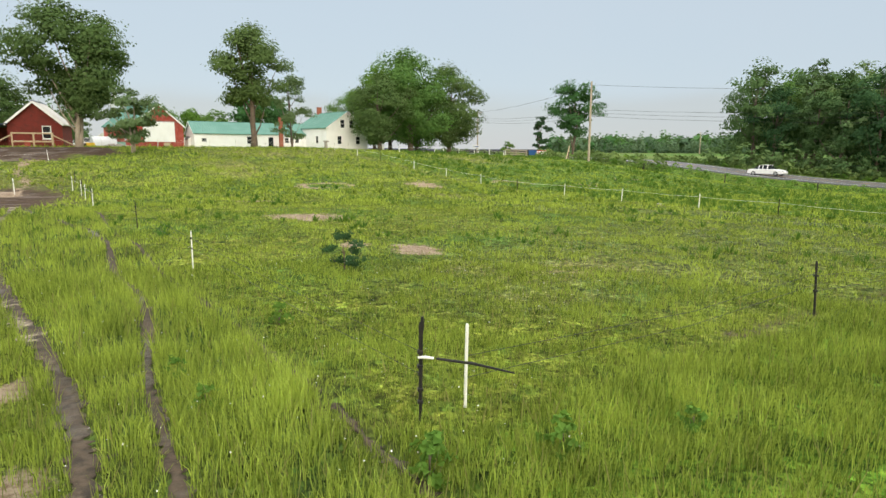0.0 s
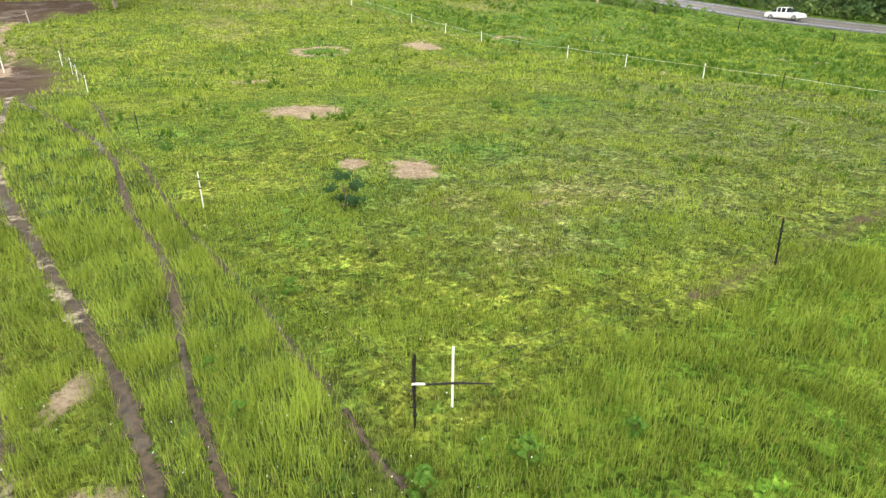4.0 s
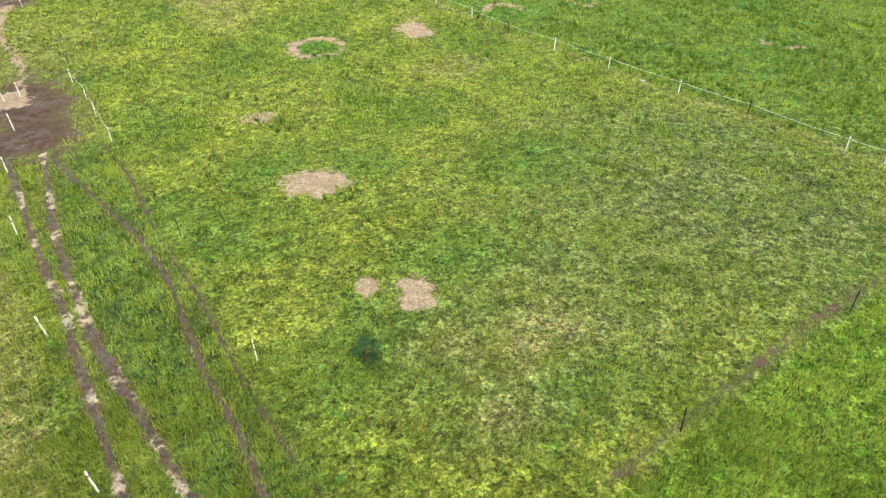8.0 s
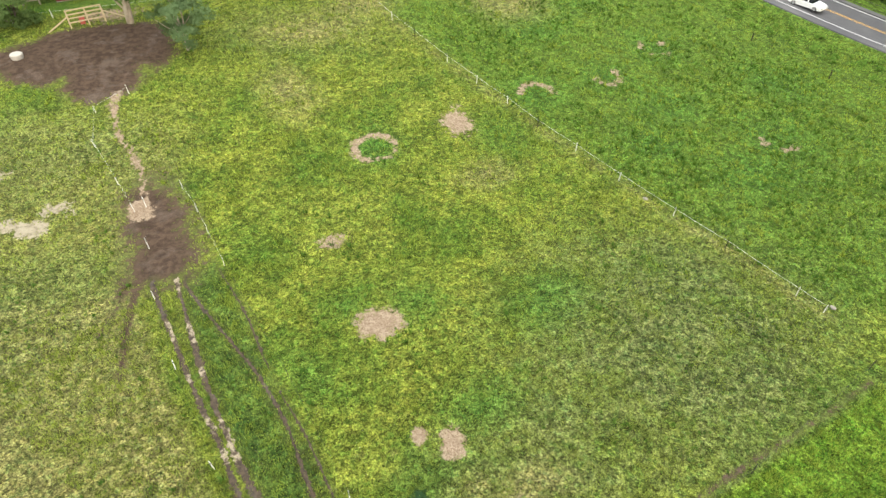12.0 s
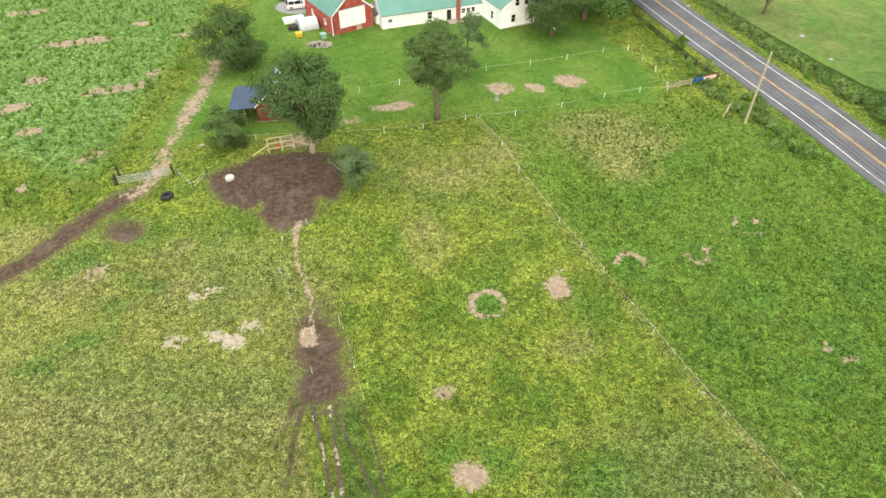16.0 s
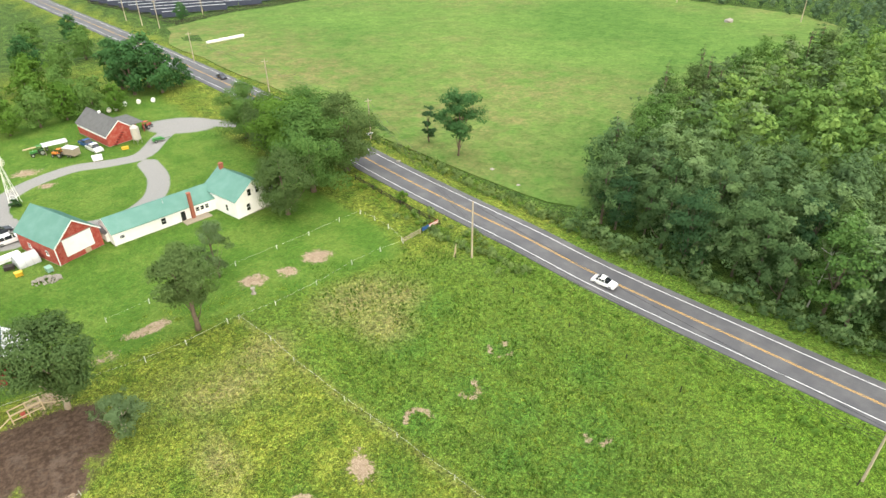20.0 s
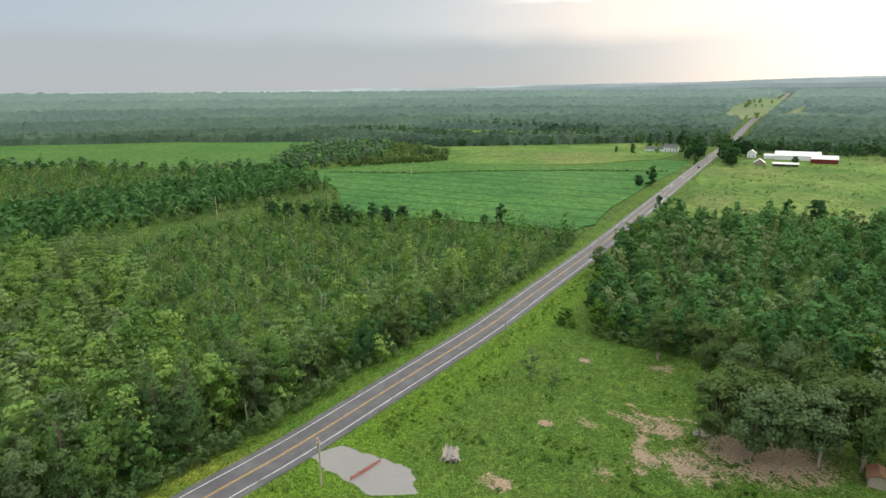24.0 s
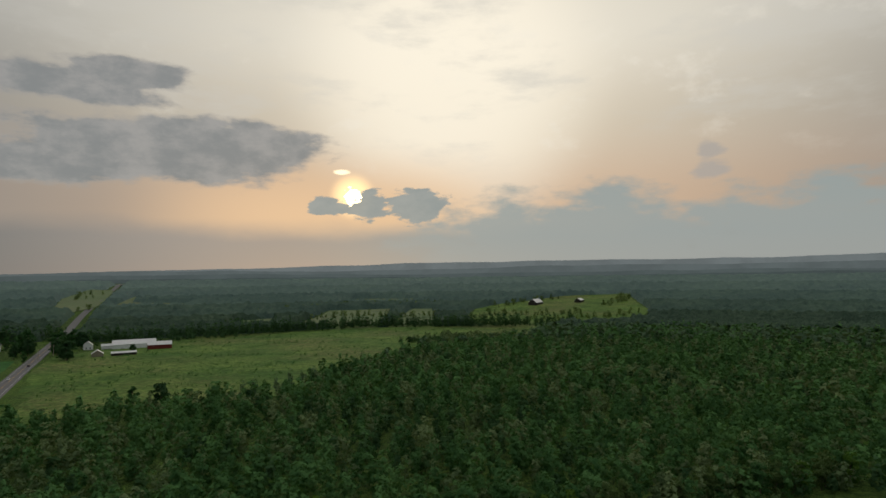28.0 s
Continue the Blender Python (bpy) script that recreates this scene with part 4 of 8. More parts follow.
sheet("crop_strip", wavy([(504, -160), (527, -258), (455, -350), (415, -395), (392, -470), (336, -422), (389, -360), (424, -303), (447, -246), (492, -194)], 3, 2, 8), 0.62, CROP_LIGHT, "paler strip of crop behind a ditch", 40)
sheet("grass_margin", wavy([(512, -153), (640, -230), (700, -285), (715, -370), (650, -400), (540, -640), (430, -560), (402, -500), (420, -397), (535, -262)], 3, 4, 5), 0.35, ROUGH, "yellow-green rough grass behind the crop", 60)
sheet("meadow_south", wavy([(214, -268), (168, -312), (126, -334), (100, -352), (95, -420), (61, -485), (30, -560), (-28, -606), (-60, -640), (-120, -800), (-180, -840), (-75, -845), (150, -815), (300, -700), (352, -560), (356, -522), (238, -310)], 3, 4, 6), 0.35, ROUGH, "wide rough meadow with patches of dry grass", 50)
FAR_CLEARINGS = [[(-20, -1100), (-75, -1190), (-216, -1321), (-351, -1337), (-310, -1060), (-263, -930), (-187, -862), (-90, -858), (-20, -862), (-8, -1000)],
                 [(240, -850), (128, -868), (133, -1113), (236, -1082)], [(108, -866), (46, -866), (58, -1112), (92, -1112)], [(330, -850), (282, -862), (300, -960), (340, -930)],
                 [(232, -1200), (100, -1216), (104, -1300), (228, -1292)],
                 [(641, -991), (655, -1079), (700, -1190), (801, -1392), (859, -1401), (792, -1198), (680, -1000)], [(600, -1060), (508, -1117), (530, -1175), (638, -1171), (690, -1290), (640, -1120)],
                 [(880, -470), (750, -515), (640, -650), (690, -700), (770, -640), (880, -540)]]
# all but the first and last clearing have the haze-greyed sward
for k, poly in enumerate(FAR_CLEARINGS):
    sheet("meadow_far", wavy(poly, 3, 5, 20 + k), 0.6, {0: ROUGH, 7: ROUGH}.get(k, HAZED_MEADOW), "distant pale green clearing in the woods", 60)


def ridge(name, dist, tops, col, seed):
    """A far wooded ridge standing as a backdrop, the evening haze put into its glow colour."""
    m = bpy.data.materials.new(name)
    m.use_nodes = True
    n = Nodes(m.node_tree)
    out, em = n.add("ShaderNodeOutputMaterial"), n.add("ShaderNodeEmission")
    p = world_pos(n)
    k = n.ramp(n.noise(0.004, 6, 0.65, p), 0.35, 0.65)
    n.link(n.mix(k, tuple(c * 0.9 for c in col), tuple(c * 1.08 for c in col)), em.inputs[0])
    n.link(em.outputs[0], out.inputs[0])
    r = np.random.RandomState(seed)
    az = np.radians(np.arange(30, 262, 0.12))
    z = 65 + dist * np.tan(np.radians(np.interp(np.degrees(az), *zip(*tops))))
    for a in range(6):
        z = z + dist * 0.0011 / (a + 1) * np.sin(az * (7 + 11 * a) + r.uniform(0, 6))
    z = z + r.uniform(0, dist * 0.0007, len(az))
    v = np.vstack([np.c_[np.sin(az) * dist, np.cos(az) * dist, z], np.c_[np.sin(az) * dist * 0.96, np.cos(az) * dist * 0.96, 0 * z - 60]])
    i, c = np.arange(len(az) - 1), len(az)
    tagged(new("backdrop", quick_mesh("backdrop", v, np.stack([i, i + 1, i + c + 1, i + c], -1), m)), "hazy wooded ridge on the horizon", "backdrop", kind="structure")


# haze: each ridge glows paler than the one before it
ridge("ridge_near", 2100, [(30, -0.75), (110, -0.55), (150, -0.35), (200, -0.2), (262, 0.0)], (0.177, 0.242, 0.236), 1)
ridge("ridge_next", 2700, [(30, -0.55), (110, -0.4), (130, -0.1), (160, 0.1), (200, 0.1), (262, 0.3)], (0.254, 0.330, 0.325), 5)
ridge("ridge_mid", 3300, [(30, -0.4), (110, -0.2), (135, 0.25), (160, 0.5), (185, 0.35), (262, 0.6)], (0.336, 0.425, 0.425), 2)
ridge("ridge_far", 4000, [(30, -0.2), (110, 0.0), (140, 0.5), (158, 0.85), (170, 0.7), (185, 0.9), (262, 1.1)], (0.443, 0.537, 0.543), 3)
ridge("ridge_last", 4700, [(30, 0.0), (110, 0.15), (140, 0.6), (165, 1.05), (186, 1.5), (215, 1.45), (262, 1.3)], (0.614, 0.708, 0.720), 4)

# ---- plants ----


def leaves(n, centre, size, out, rng, tri=False, loose=0.55):
    """n leaf clumps about the points centre, each a small card facing roughly along out."""
    nrm = out + rng.normal(0, loose, (n, 3))
    nrm /= np.linalg.norm(nrm, axis=1)[:, None] + 1e-9
    u = np.cross(nrm, rng.normal(0, 1, (n, 3)))
    u /= np.linalg.norm(u, axis=1)[:, None] + 1e-9
    w = np.cross(nrm, u)
    s = (size * rng.uniform(0.6, 1.35, n))[:, None]
    bend = nrm * s * 0.25
    if tri:
        v = np.stack([centre - u * s - w * s * 0.5, centre + u * s * rng.uniform(0.6, 1.1, (n, 1)) - w * s * 0.4, centre + w * s * 1.1 + bend], 1)
        return v.reshape(-1, 3), np.arange(3 * n).reshape(-1, 3)
    v = np.stack([centre - u * s * 0.9 - bend, centre - w * s * 0.75, centre + u * s * rng.uniform(0.7, 1.1, (n, 1)) - bend, centre + w * s * 0.8], 1)
    return v.reshape(-1, 3), np.arange(4 * n).reshape(-1, 4)


def crown_points(n, lobes, rng):
    """Points on the shells of several overlapping lobes (x, y, z, radius, squash)."""
    lobes = np.array(lobes)
    wts = lobes[:, 3] ** 2
    k = rng.choice(len(lobes), n, p=wts / wts.sum())
    d = rng.normal(0, 1, (n, 3))
    d /= np.linalg.norm(d, axis=1)[:, None]
    d[:, 2] = np.where(d[:, 2] < -0.3, d[:, 2] * 0.6, d[:, 2])
    r = lobes[k, 3] * (1.08 - 0.6 * rng.random(n) ** 2) * np.where(rng.random(n) < 0.16, rng.uniform(1.1, 1.6, n), 1.0)
    return lobes[k, :3] + d * np.stack([r, r, r * lobes[k, 4]], -1), d


def crown_facing(pts, d, h, w):
    """The way the leaves face: out of their own bough and out of the whole crown."""
    t = (pts - np.array([0, 0, 0.48 * h])) / np.array([w / 2, w / 2, 0.5 * h])
    t /= np.linalg.norm(t, axis=1)[:, None] + 1e-6
    return d * 0.55 + t * 0.8 + np.array([0, 0, 0.2])


def lobes_for(shape, h, w, rng):
    """Lobes of a crown of the given habit, height and width, standing on the ground."""
    out = []
    if shape == "pine":
        for z in np.linspace(0.22, 0.97, 11):
            rr = w / 2 * (1 - z) ** 0.8 * 1.1 + 0.25
            for a in range(5):
                t = rng.uniform(0, 6.28)
                out.append((math.cos(t) * rr * 0.62, math.sin(t) * rr * 0.62, z * h, rr * 0.42, 0.4))
        return out
    lo = {"elm": 0.36, "round": 0.14, "apple": 0.26, "bush": 0.06, "wood": 0.13, "slim": 0.16, "vase": 0.26}[shape]
    limbs = {"elm": 11, "round": 17, "apple": 10, "bush": 8, "wood": 10, "slim": 9, "vase": 18}[shape]
    peak = {"elm": 1.25, "vase": 1.2, "apple": 1.0, "bush": 0.7, "slim": 0.8}.get(shape, 0.85)
    for i in range(limbs):
        u = (i + rng.random()) / limbs
        prof = math.sin(math.pi * min(0.97, max(0.06, u) ** peak)) ** 0.55
        t, q = i * 2.4 + rng.uniform(-0.5, 0.5), rng.uniform(0.35, 1.0) if shape != "slim" else rng.uniform(0.1, 1.0)
        rad = w / 2 * prof
        c = np.array([math.cos(t) * q * rad * 0.8, math.sin(t) * q * rad * 0.8, (lo + (0.93 - lo) * u) * h])
        for k in range(5):
            d = rng.normal(0, 1, 3) * np.array([0.085 * w, 0.085 * w, 0.04 * h])
            p = c + d
            p[2] = min(p[2], h * 0.95)
            out.append((p[0], p[1], p[2], w * rng.uniform(0.055, 0.105) * (1.35 if shape in ("vase", "round", "elm") else 1.1), rng.uniform(0.6, 0.9)))
    return out


def tube(bm, pts, radii, sides=7):
    """A tapered tube through points."""
    rings = []
    for i, (p, r) in enumerate(zip(pts, radii)):
        p = Vector(p)
        a, b = Vector(pts[max(i - 1, 0)]), Vector(pts[min(i + 1, len(pts) - 1)])
        d = (b - a).normalized() if (b - a).length > 1e-6 else Vector((0, 0, 1))
        u = d.orthogonal().normalized()
        w = d.cross(u)
        if i and rings:
            u = (rings[-1][0].co - Vector(pts[i - 1]))
            u = (u - d * u.dot(d)).normalized()
            w = d.cross(u)
        rings.append([bm.verts.new(p + (u * math.cos(2 * math.pi * k / sides) + w * math.sin(2 * math.pi * k / sides)) * r) for k in range(sides)])
    for a, b in zip(rings, rings[1:]):
        for k in range(sides):
            bm.faces.new((a[k], a[(k + 1) % sides], b[(k + 1) % sides], b[k]))
    bm.faces.new(rings[-1])
    bm.faces.new(rings[0][::-1])


def make_tree(shape, h, w, cards, size, seed, mats, trunk_r=0.3, stems=1, bark=None):
    """One tree: trunk with limbs, and a crown of many leaf clumps. Returns (trunk mesh, crown mesh)."""
    rng = np.random.RandomState(seed)
    lobes = lobes_for(shape, h, w, rng)
    pts, d = crown_points(cards, lobes, rng)
    pts[:, 2] = np.maximum(pts[:, 2], h * 0.07)
    v, f = leaves(cards, pts, size, crown_facing(pts, d, h, w), rng, False, 0.36)
    crown = quick_mesh("crown", v, f, mats, tint=np.zeros(len(v)))
    bm = bmesh.new()
    for s in range(stems):
        lean = rng.uniform(-0.06, 0.06, 2) * h * (1 if stems == 1 else 2.2)
        off = rng.uniform(-0.35, 0.35, 2) * (stems > 1) * trunk_r * 3
        top = 0.86 if shape == "pine" else 0.74 if shape in ("slim", "wood") else 0.62
        zs = np.linspace(-0.25 / h, top, 7)
        line = [(off[0] + lean[0] * z + rng.uniform(-0.1, 0.1) * trunk_r * 2 * (z > 0.05), off[1] + lean[1] * z + rng.uniform(-0.1, 0.1) * trunk_r * 2 * (z > 0.05), z * h) for z in zs]
        tube(bm, line, [trunk_r * (1.35 - z) / (1 + (z > 0.02) * 0.35) / math.sqrt(stems) for z in zs])
        limbs = [l for l in lobes if l[2] > 0.35 * h] or lobes
        for l in (limbs[i] for i in rng.choice(len(limbs), min(len(limbs), 9 if stems == 1 else 4), replace=False)):
            k = min(5, max(1, int((l[2] / h - 0.18) * 7)))
            a = np.array(line[k])
            e = np.array(l[:3])
            tube(bm, [a, a + (e - a) * 0.5 + np.array([0, 0, -0.04 * h]), e], [trunk_r * 0.34, trunk_r * 0.2, trunk_r * 0.06], 5)
    trunk = bpy.data.meshes.new("trunk")
    bm.to_mesh(trunk)
    bm.free()
    trunk.materials.append(bark or BARK)
    for poly in trunk.polygons:
        poly.use_smooth = True
    return trunk, crown


def place_tree(meshes, x, y, scale, rot, label, group="", name="tree", dz=0.0, category="tree"):
    ob = new(name)
    ob.matrix_world = Matrix.LocRotScale((x, y, G(x, y) + dz), Euler((0, 0, radians(rot))), (scale, scale, scale))
    tagged(ob, label, category, group)
    for nm, me in zip(("trunk", "crown"), meshes):
        new(nm, me).parent = ob
    return ob


def rows_of_points(poly, gap, seed, jitter=0.48):
    """Evenly scattered points inside a polygon."""
    r = np.random.RandomState(seed)
    p = np.array(poly, float)
    gx, gy = np.meshgrid(np.arange(p[:, 0].min(), p[:, 0].max(), gap), np.arange(p[:, 1].min(), p[:, 1].max(), gap))
    q = np.stack([gx.ravel(), gy.ravel()], -1)
    q = q + r.uniform(-jitter, jitter, q.shape) * gap
    return q[inside(q[:, 0], q[:, 1], poly) > 0]


def template(shape, h, w, cards, size, seed, up=0.4):
    """A light tree for the depth of a wood: triangles, at true size."""
    rng = np.random.RandomState(seed)
    pts, d = crown_points(cards, lobes_for(shape, h, w, rng), rng)
    pts[:, 2] = np.maximum(pts[:, 2], h * 0.05)
    v, f = leaves(cards, pts, size, crown_facing(pts, d, h, w) + np.array([0, 0, up - 0.4]), rng, True, 0.22)
    return v


def wood(name, pts, templates, seed, mat, label, smin=0.75, smax=1.25, category="woodland"):
    """A whole wood as one mesh of many trees."""
    r = np.random.RandomState(seed)
    zs = land(pts[:, 0], pts[:, 1])
    vs, ts = [], []
    for (px, py), pz in zip(pts, zs):
        t = templates[r.randint(len(templates))]
        s, a = r.uniform(smin, smax), r.uniform(0, 6.28)
        c, q = math.cos(a), math.sin(a)
        v = t * np.array([s * r.uniform(0.85, 1.15), s * r.uniform(0.85, 1.15), s])
        vs.append(np.stack([v[:, 0] * c - v[:, 1] * q + px, v[:, 0] * q + v[:, 1] * c + py, v[:, 2] + pz], -1))
        ts.append(np.full(len(v), r.random() ** 1.3 * 1.1))
    v = np.concatenate(vs)
    me = quick_mesh(name, v, np.arange(len(v)).reshape(-1, 3), mat, tint=np.concatenate(ts))
    return tagged(new(name, me), label, category, kind="stuff")


def stems(name, pts, seed, h, r0, mat, label, dead=False):
    """The bare trunks that show in a thin wood, as one mesh."""
    r = np.random.RandomState(seed)
    zs = land(pts[:, 0], pts[:, 1])
    vs, fs = [], []
    for (px, py), pz in zip(pts, zs):
        hh, rr = h * r.uniform(0.6, 1.2), r0 * r.uniform(0.7, 1.3)
        lx, ly = r.uniform(-0.06, 0.06, 2) * hh
        segs = [((px, py, pz - 0.2), (px + lx, py + ly, pz + hh), rr)]
        if dead:
            for k in range(7):
                z, a, l = r.uniform(0.4, 0.95), r.uniform(0, 6.28), hh * r.uniform(0.12, 0.24)
                b = (px + lx * z, py + ly * z, pz + hh * z)
                segs.append((b, (b[0] + math.cos(a) * l, b[1] + math.sin(a) * l, b[2] + l * 0.5), rr * 0.35))
        for a, b, w in segs:
            n0 = len(vs) * 1
            d = np.array(b) - np.array(a)
            u = np.cross(d, (0.3, 0.8, 0.2))
            u /= np.linalg.norm(u)
            q = np.cross(d, u)
            q /= np.linalg.norm(q)
            for base, sc in ((a, 1.0), (b, 0.3)):
                for ang in (0, 2.09, 4.19):
                    vs.append(np.array(base) + (u * math.cos(ang) + q * math.sin(ang)) * w * sc)
            for k in range(3):
                fs.append((n0 + k, n0 + (k + 1) % 3, n0 + 3 + (k + 1) % 3, n0 + 3 + k))
    return tagged(new(name, quick_mesh(name, np.array(vs), np.array(fs), mat)), label, "trees", kind="stuff")


# woods east of the road
def road_x(y):
    return np.interp(y, [p[1] for p in ROAD[::-1]], [p[0] for p in ROAD[::-1]])


EAST_WOOD = [(68, 96), (79, 111), (93, 114), (115, 136), (136, 140), (160, 145), (200, 157), (236, 162), (262, 150), (280, 60), (285, -60), (240, -110), (205, -150), (150, -98), (141, -78), (124, -30), (113, 2), (104, 24), (95, 42), (86, 60), (76, 80)]
MIXED = [make_tree("round", 13.0, 7.8, 1550, 0.35, 11, LEAF, 0.2), make_tree("wood", 12.0, 7.0, 1450, 0.34, 12, LEAF_GREY, 0.18), make_tree("slim", 13.5, 5.6, 1600, 0.30, 13, LEAF, 0.18),
         make_tree("wood", 11.0, 7.0, 1400, 0.34, 14, LEAF_BRIGHT, 0.17), make_tree("pine", 14.5, 6.6, 1400, 0.34, 15, NEEDLE, 0.22), make_tree("round", 12.5, 8.0, 1550, 0.35, 16, LEAF_DULL, 0.2)]
NAMES = ["leafy broadleaf tree in the wood's edge", "grey-green broadleaf tree in the wood's edge", "slender leafy tree in the wood's edge", "bright green young tree in the wood's edge", "tall pale green pine in the wood's edge", "dark green broadleaf tree in the wood's edge"]


EAST = [make_tree("round", 13.0, 7.8, 3600, 0.185, 171, LEAF_EAST, 0.2), make_tree("wood", 12.0, 7.0, 3400, 0.185, 172, LEAF_GREY, 0.18), make_tree("slim", 13.5, 5.6, 3100, 0.18, 173, LEAF_EAST, 0.18),
        make_tree("wood", 11.0, 7.0, 3300, 0.185, 174, LEAF_BRIGHT, 0.17), make_tree("pine", 14.5, 6.6, 3800, 0.18, 175, NEEDLE, 0.22), make_tree("round", 12.5, 8.0, 3600, 0.185, 176, LEAF_DULL, 0.2)]


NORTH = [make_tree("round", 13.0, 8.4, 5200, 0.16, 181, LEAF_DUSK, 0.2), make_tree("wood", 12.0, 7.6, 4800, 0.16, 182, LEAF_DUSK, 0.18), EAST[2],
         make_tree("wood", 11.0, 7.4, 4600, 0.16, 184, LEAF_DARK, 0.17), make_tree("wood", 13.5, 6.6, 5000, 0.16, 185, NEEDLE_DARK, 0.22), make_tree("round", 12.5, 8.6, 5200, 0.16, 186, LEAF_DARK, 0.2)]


def edge_trees(line, gap, depth, seed, kinds, smin=0.8, smax=1.15, group="trees along the wood's edge", stock=MIXED):
    r = np.random.RandomState(seed)
    p = np.array(line, float)
    for a, b in zip(p, p[1:]):
        l = np.linalg.norm(b - a)
        n = np.array([-(b - a)[1], (b - a)[0]]) / l
        for t in np.arange(0.5, l / gap) * gap / l:
            q = a + (b - a) * t + n * r.uniform(0, depth) + r.uniform(-0.3, 0.3, 2) * gap
            k = kinds[r.randint(len(kinds))]
            place_tree(stock[k], q[0], q[1], r.uniform(smin, smax), r.uniform(0, 360), NAMES[k], group)


front = [(68, 97), (77, 80), (87, 60), (96, 42), (105, 24), (114, 2), (120, -16), (127, -36)]
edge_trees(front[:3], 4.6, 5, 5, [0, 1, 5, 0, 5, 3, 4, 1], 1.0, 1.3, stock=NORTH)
edge_trees(front[2:], 5.2, 5, 5, [0, 1, 5, 4, 4, 3, 4, 1], 1.05, 1.4, stock=EAST)
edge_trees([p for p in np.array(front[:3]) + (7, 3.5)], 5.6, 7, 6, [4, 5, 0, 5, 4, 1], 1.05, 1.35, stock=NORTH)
edge_trees([p for p in np.array(front[2:]) + (7, 3.5)], 6.2, 7, 6, [4, 4, 0, 5, 4, 1], 1.1, 1.45, stock=EAST)
edge_trees([(80, 112), (93, 115), (115, 136), (136, 140), (160, 145), (200, 157)][::-1], 6.5, 6, 7, [4, 0, 5, 1], 1.2, 1.5, stock=EAST)
edge_trees([(127, -36), (140, -70), (152, -96)], 5.0, 6, 8, [0, 3, 5, 1], 0.7, 1.0)

T_WOOD = [template("wood", 12.5, 7.2, 600, 0.33, 31), template("wood", 10.5, 6.2, 540, 0.31, 32), template("round", 12, 7.0, 590, 0.33, 33), template("wood", 11.5, 6.8, 570, 0.33, 34)]
T_PINE = [template("pine", 14, 6.0, 500, 0.33, 35), template("pine", 12.5, 5.4, 450, 0.31, 36)]
pts = rows_of_points(EAST_WOOD, 6.6, 41)
pts = pts[np.hypot(pts[:, 0] - road_x(pts[:, 1]), 0) > 17]
kind = np.random.RandomState(3).random(len(pts)) + 0.25 * np.sin(pts[:, 0] * 0.03) * np.sin(pts[:, 1] * 0.05)
nigh = (np.hypot(pts[:, 0], pts[:, 1]) < 150) & (pts[:, 1] > 42)
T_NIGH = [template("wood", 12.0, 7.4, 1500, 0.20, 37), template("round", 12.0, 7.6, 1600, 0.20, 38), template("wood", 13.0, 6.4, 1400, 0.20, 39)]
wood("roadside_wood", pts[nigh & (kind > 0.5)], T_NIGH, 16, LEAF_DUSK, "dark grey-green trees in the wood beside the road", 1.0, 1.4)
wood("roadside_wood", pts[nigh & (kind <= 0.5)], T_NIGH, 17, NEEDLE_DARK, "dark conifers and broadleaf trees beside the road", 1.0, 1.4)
pts, kind = pts[~nigh], kind[~nigh]
deep = (pts[:, 1] > -20) | (pts[:, 0] < road_x(pts[:, 1]) + 34)
wood("broadleaf_wood", pts[(kind > 0.62) & deep], T_WOOD, 1, LEAF_EAST, "dense mixed broadleaf wood beside the road", 1.05, 1.6)
wood("grey_green_wood", pts[(kind > 0.42) & (kind <= 0.62) & deep], T_WOOD, 2, LEAF_GREY, "grey-green broadleaf trees in the wood", 1.0, 1.45)
wood("pine_wood", pts[(kind <= 0.42) & deep], T_PINE, 3, NEEDLE, "pale green pines standing in the mixed wood", 1.0, 1.5)

# scrubby regrowth past the wood
REGROWTH = [(285, 130), (262, 150), (285, -60), (240, -110), (205, -150), (150, -98), (150, -104), (192, -178), (215, -205), (240, -190), (275, -165), (300, -125), (425, -163), (520, -150), (600, -60), (660, 10), (640, 90), (450, 120)]
T_SCRUB = [template("bush", 4.6, 5.0, 84, 0.46, 51), template("bush", 3.4, 4.2, 64, 0.44, 52), template("wood", 7.0, 4.6, 96, 0.44, 53), template("slim", 8.0, 3.6, 84, 0.44, 54)]
pts = np.vstack([rows_of_points(REGROWTH, 5.2, 42), rows_of_points([(113, 0), (124, -30), (141, -78), (152, -100), (205, -150), (240, -110), (285, -60), (280, 20), (200, 0)], 4.6, 43)])
POWER_LINE = [(215, 335), (235, 277), (255, 217), (272, 128), (293, 34), (341, -68), (428, -235), (480, -330)]
strip, _ = line_dist(pts[:, 0], pts[:, 1], POWER_LINE)
beyond = (pts[:, 0] - np.interp(pts[:, 1], [p[1] for p in POWER_LINE[::-1]], [p[0] for p in POWER_LINE[::-1]])) > 0
belt = pts[beyond & (strip > 22) & (strip < 120) & (pts[:, 1] > -175)][::2]
pts = pts[(strip > 11) & ~(beyond & (strip > 22) & (strip < 120) & (pts[:, 1] > -175))]
kk = np.random.RandomState(4).random(len(pts))
wood("bright_regrowth", pts[kk > 0.72], T_SCRUB, 14, LEAF_EAST, "bright green young trees in the regrowth", 0.5, 1.5, "shrubs")
wood("regrowth", pts[(kk > 0.30) & (kk <= 0.72)], T_SCRUB, 4, LEAF, "young scrubby regrowth over a cut wood", 0.5, 1.15, "shrubs")
wood("pale_regrowth", pts[kk <= 0.30], T_SCRUB, 5, LEAF_GREY, "grey-green saplings in the regrowth", 0.5, 1.15, "shrubs")
stems("sapling_stems", pts[np.random.RandomState(9).random(len(pts)) < 0.19], 6, 8.5, 0.13, BARK_PALE, "thin pale trunks standing in the regrowth")

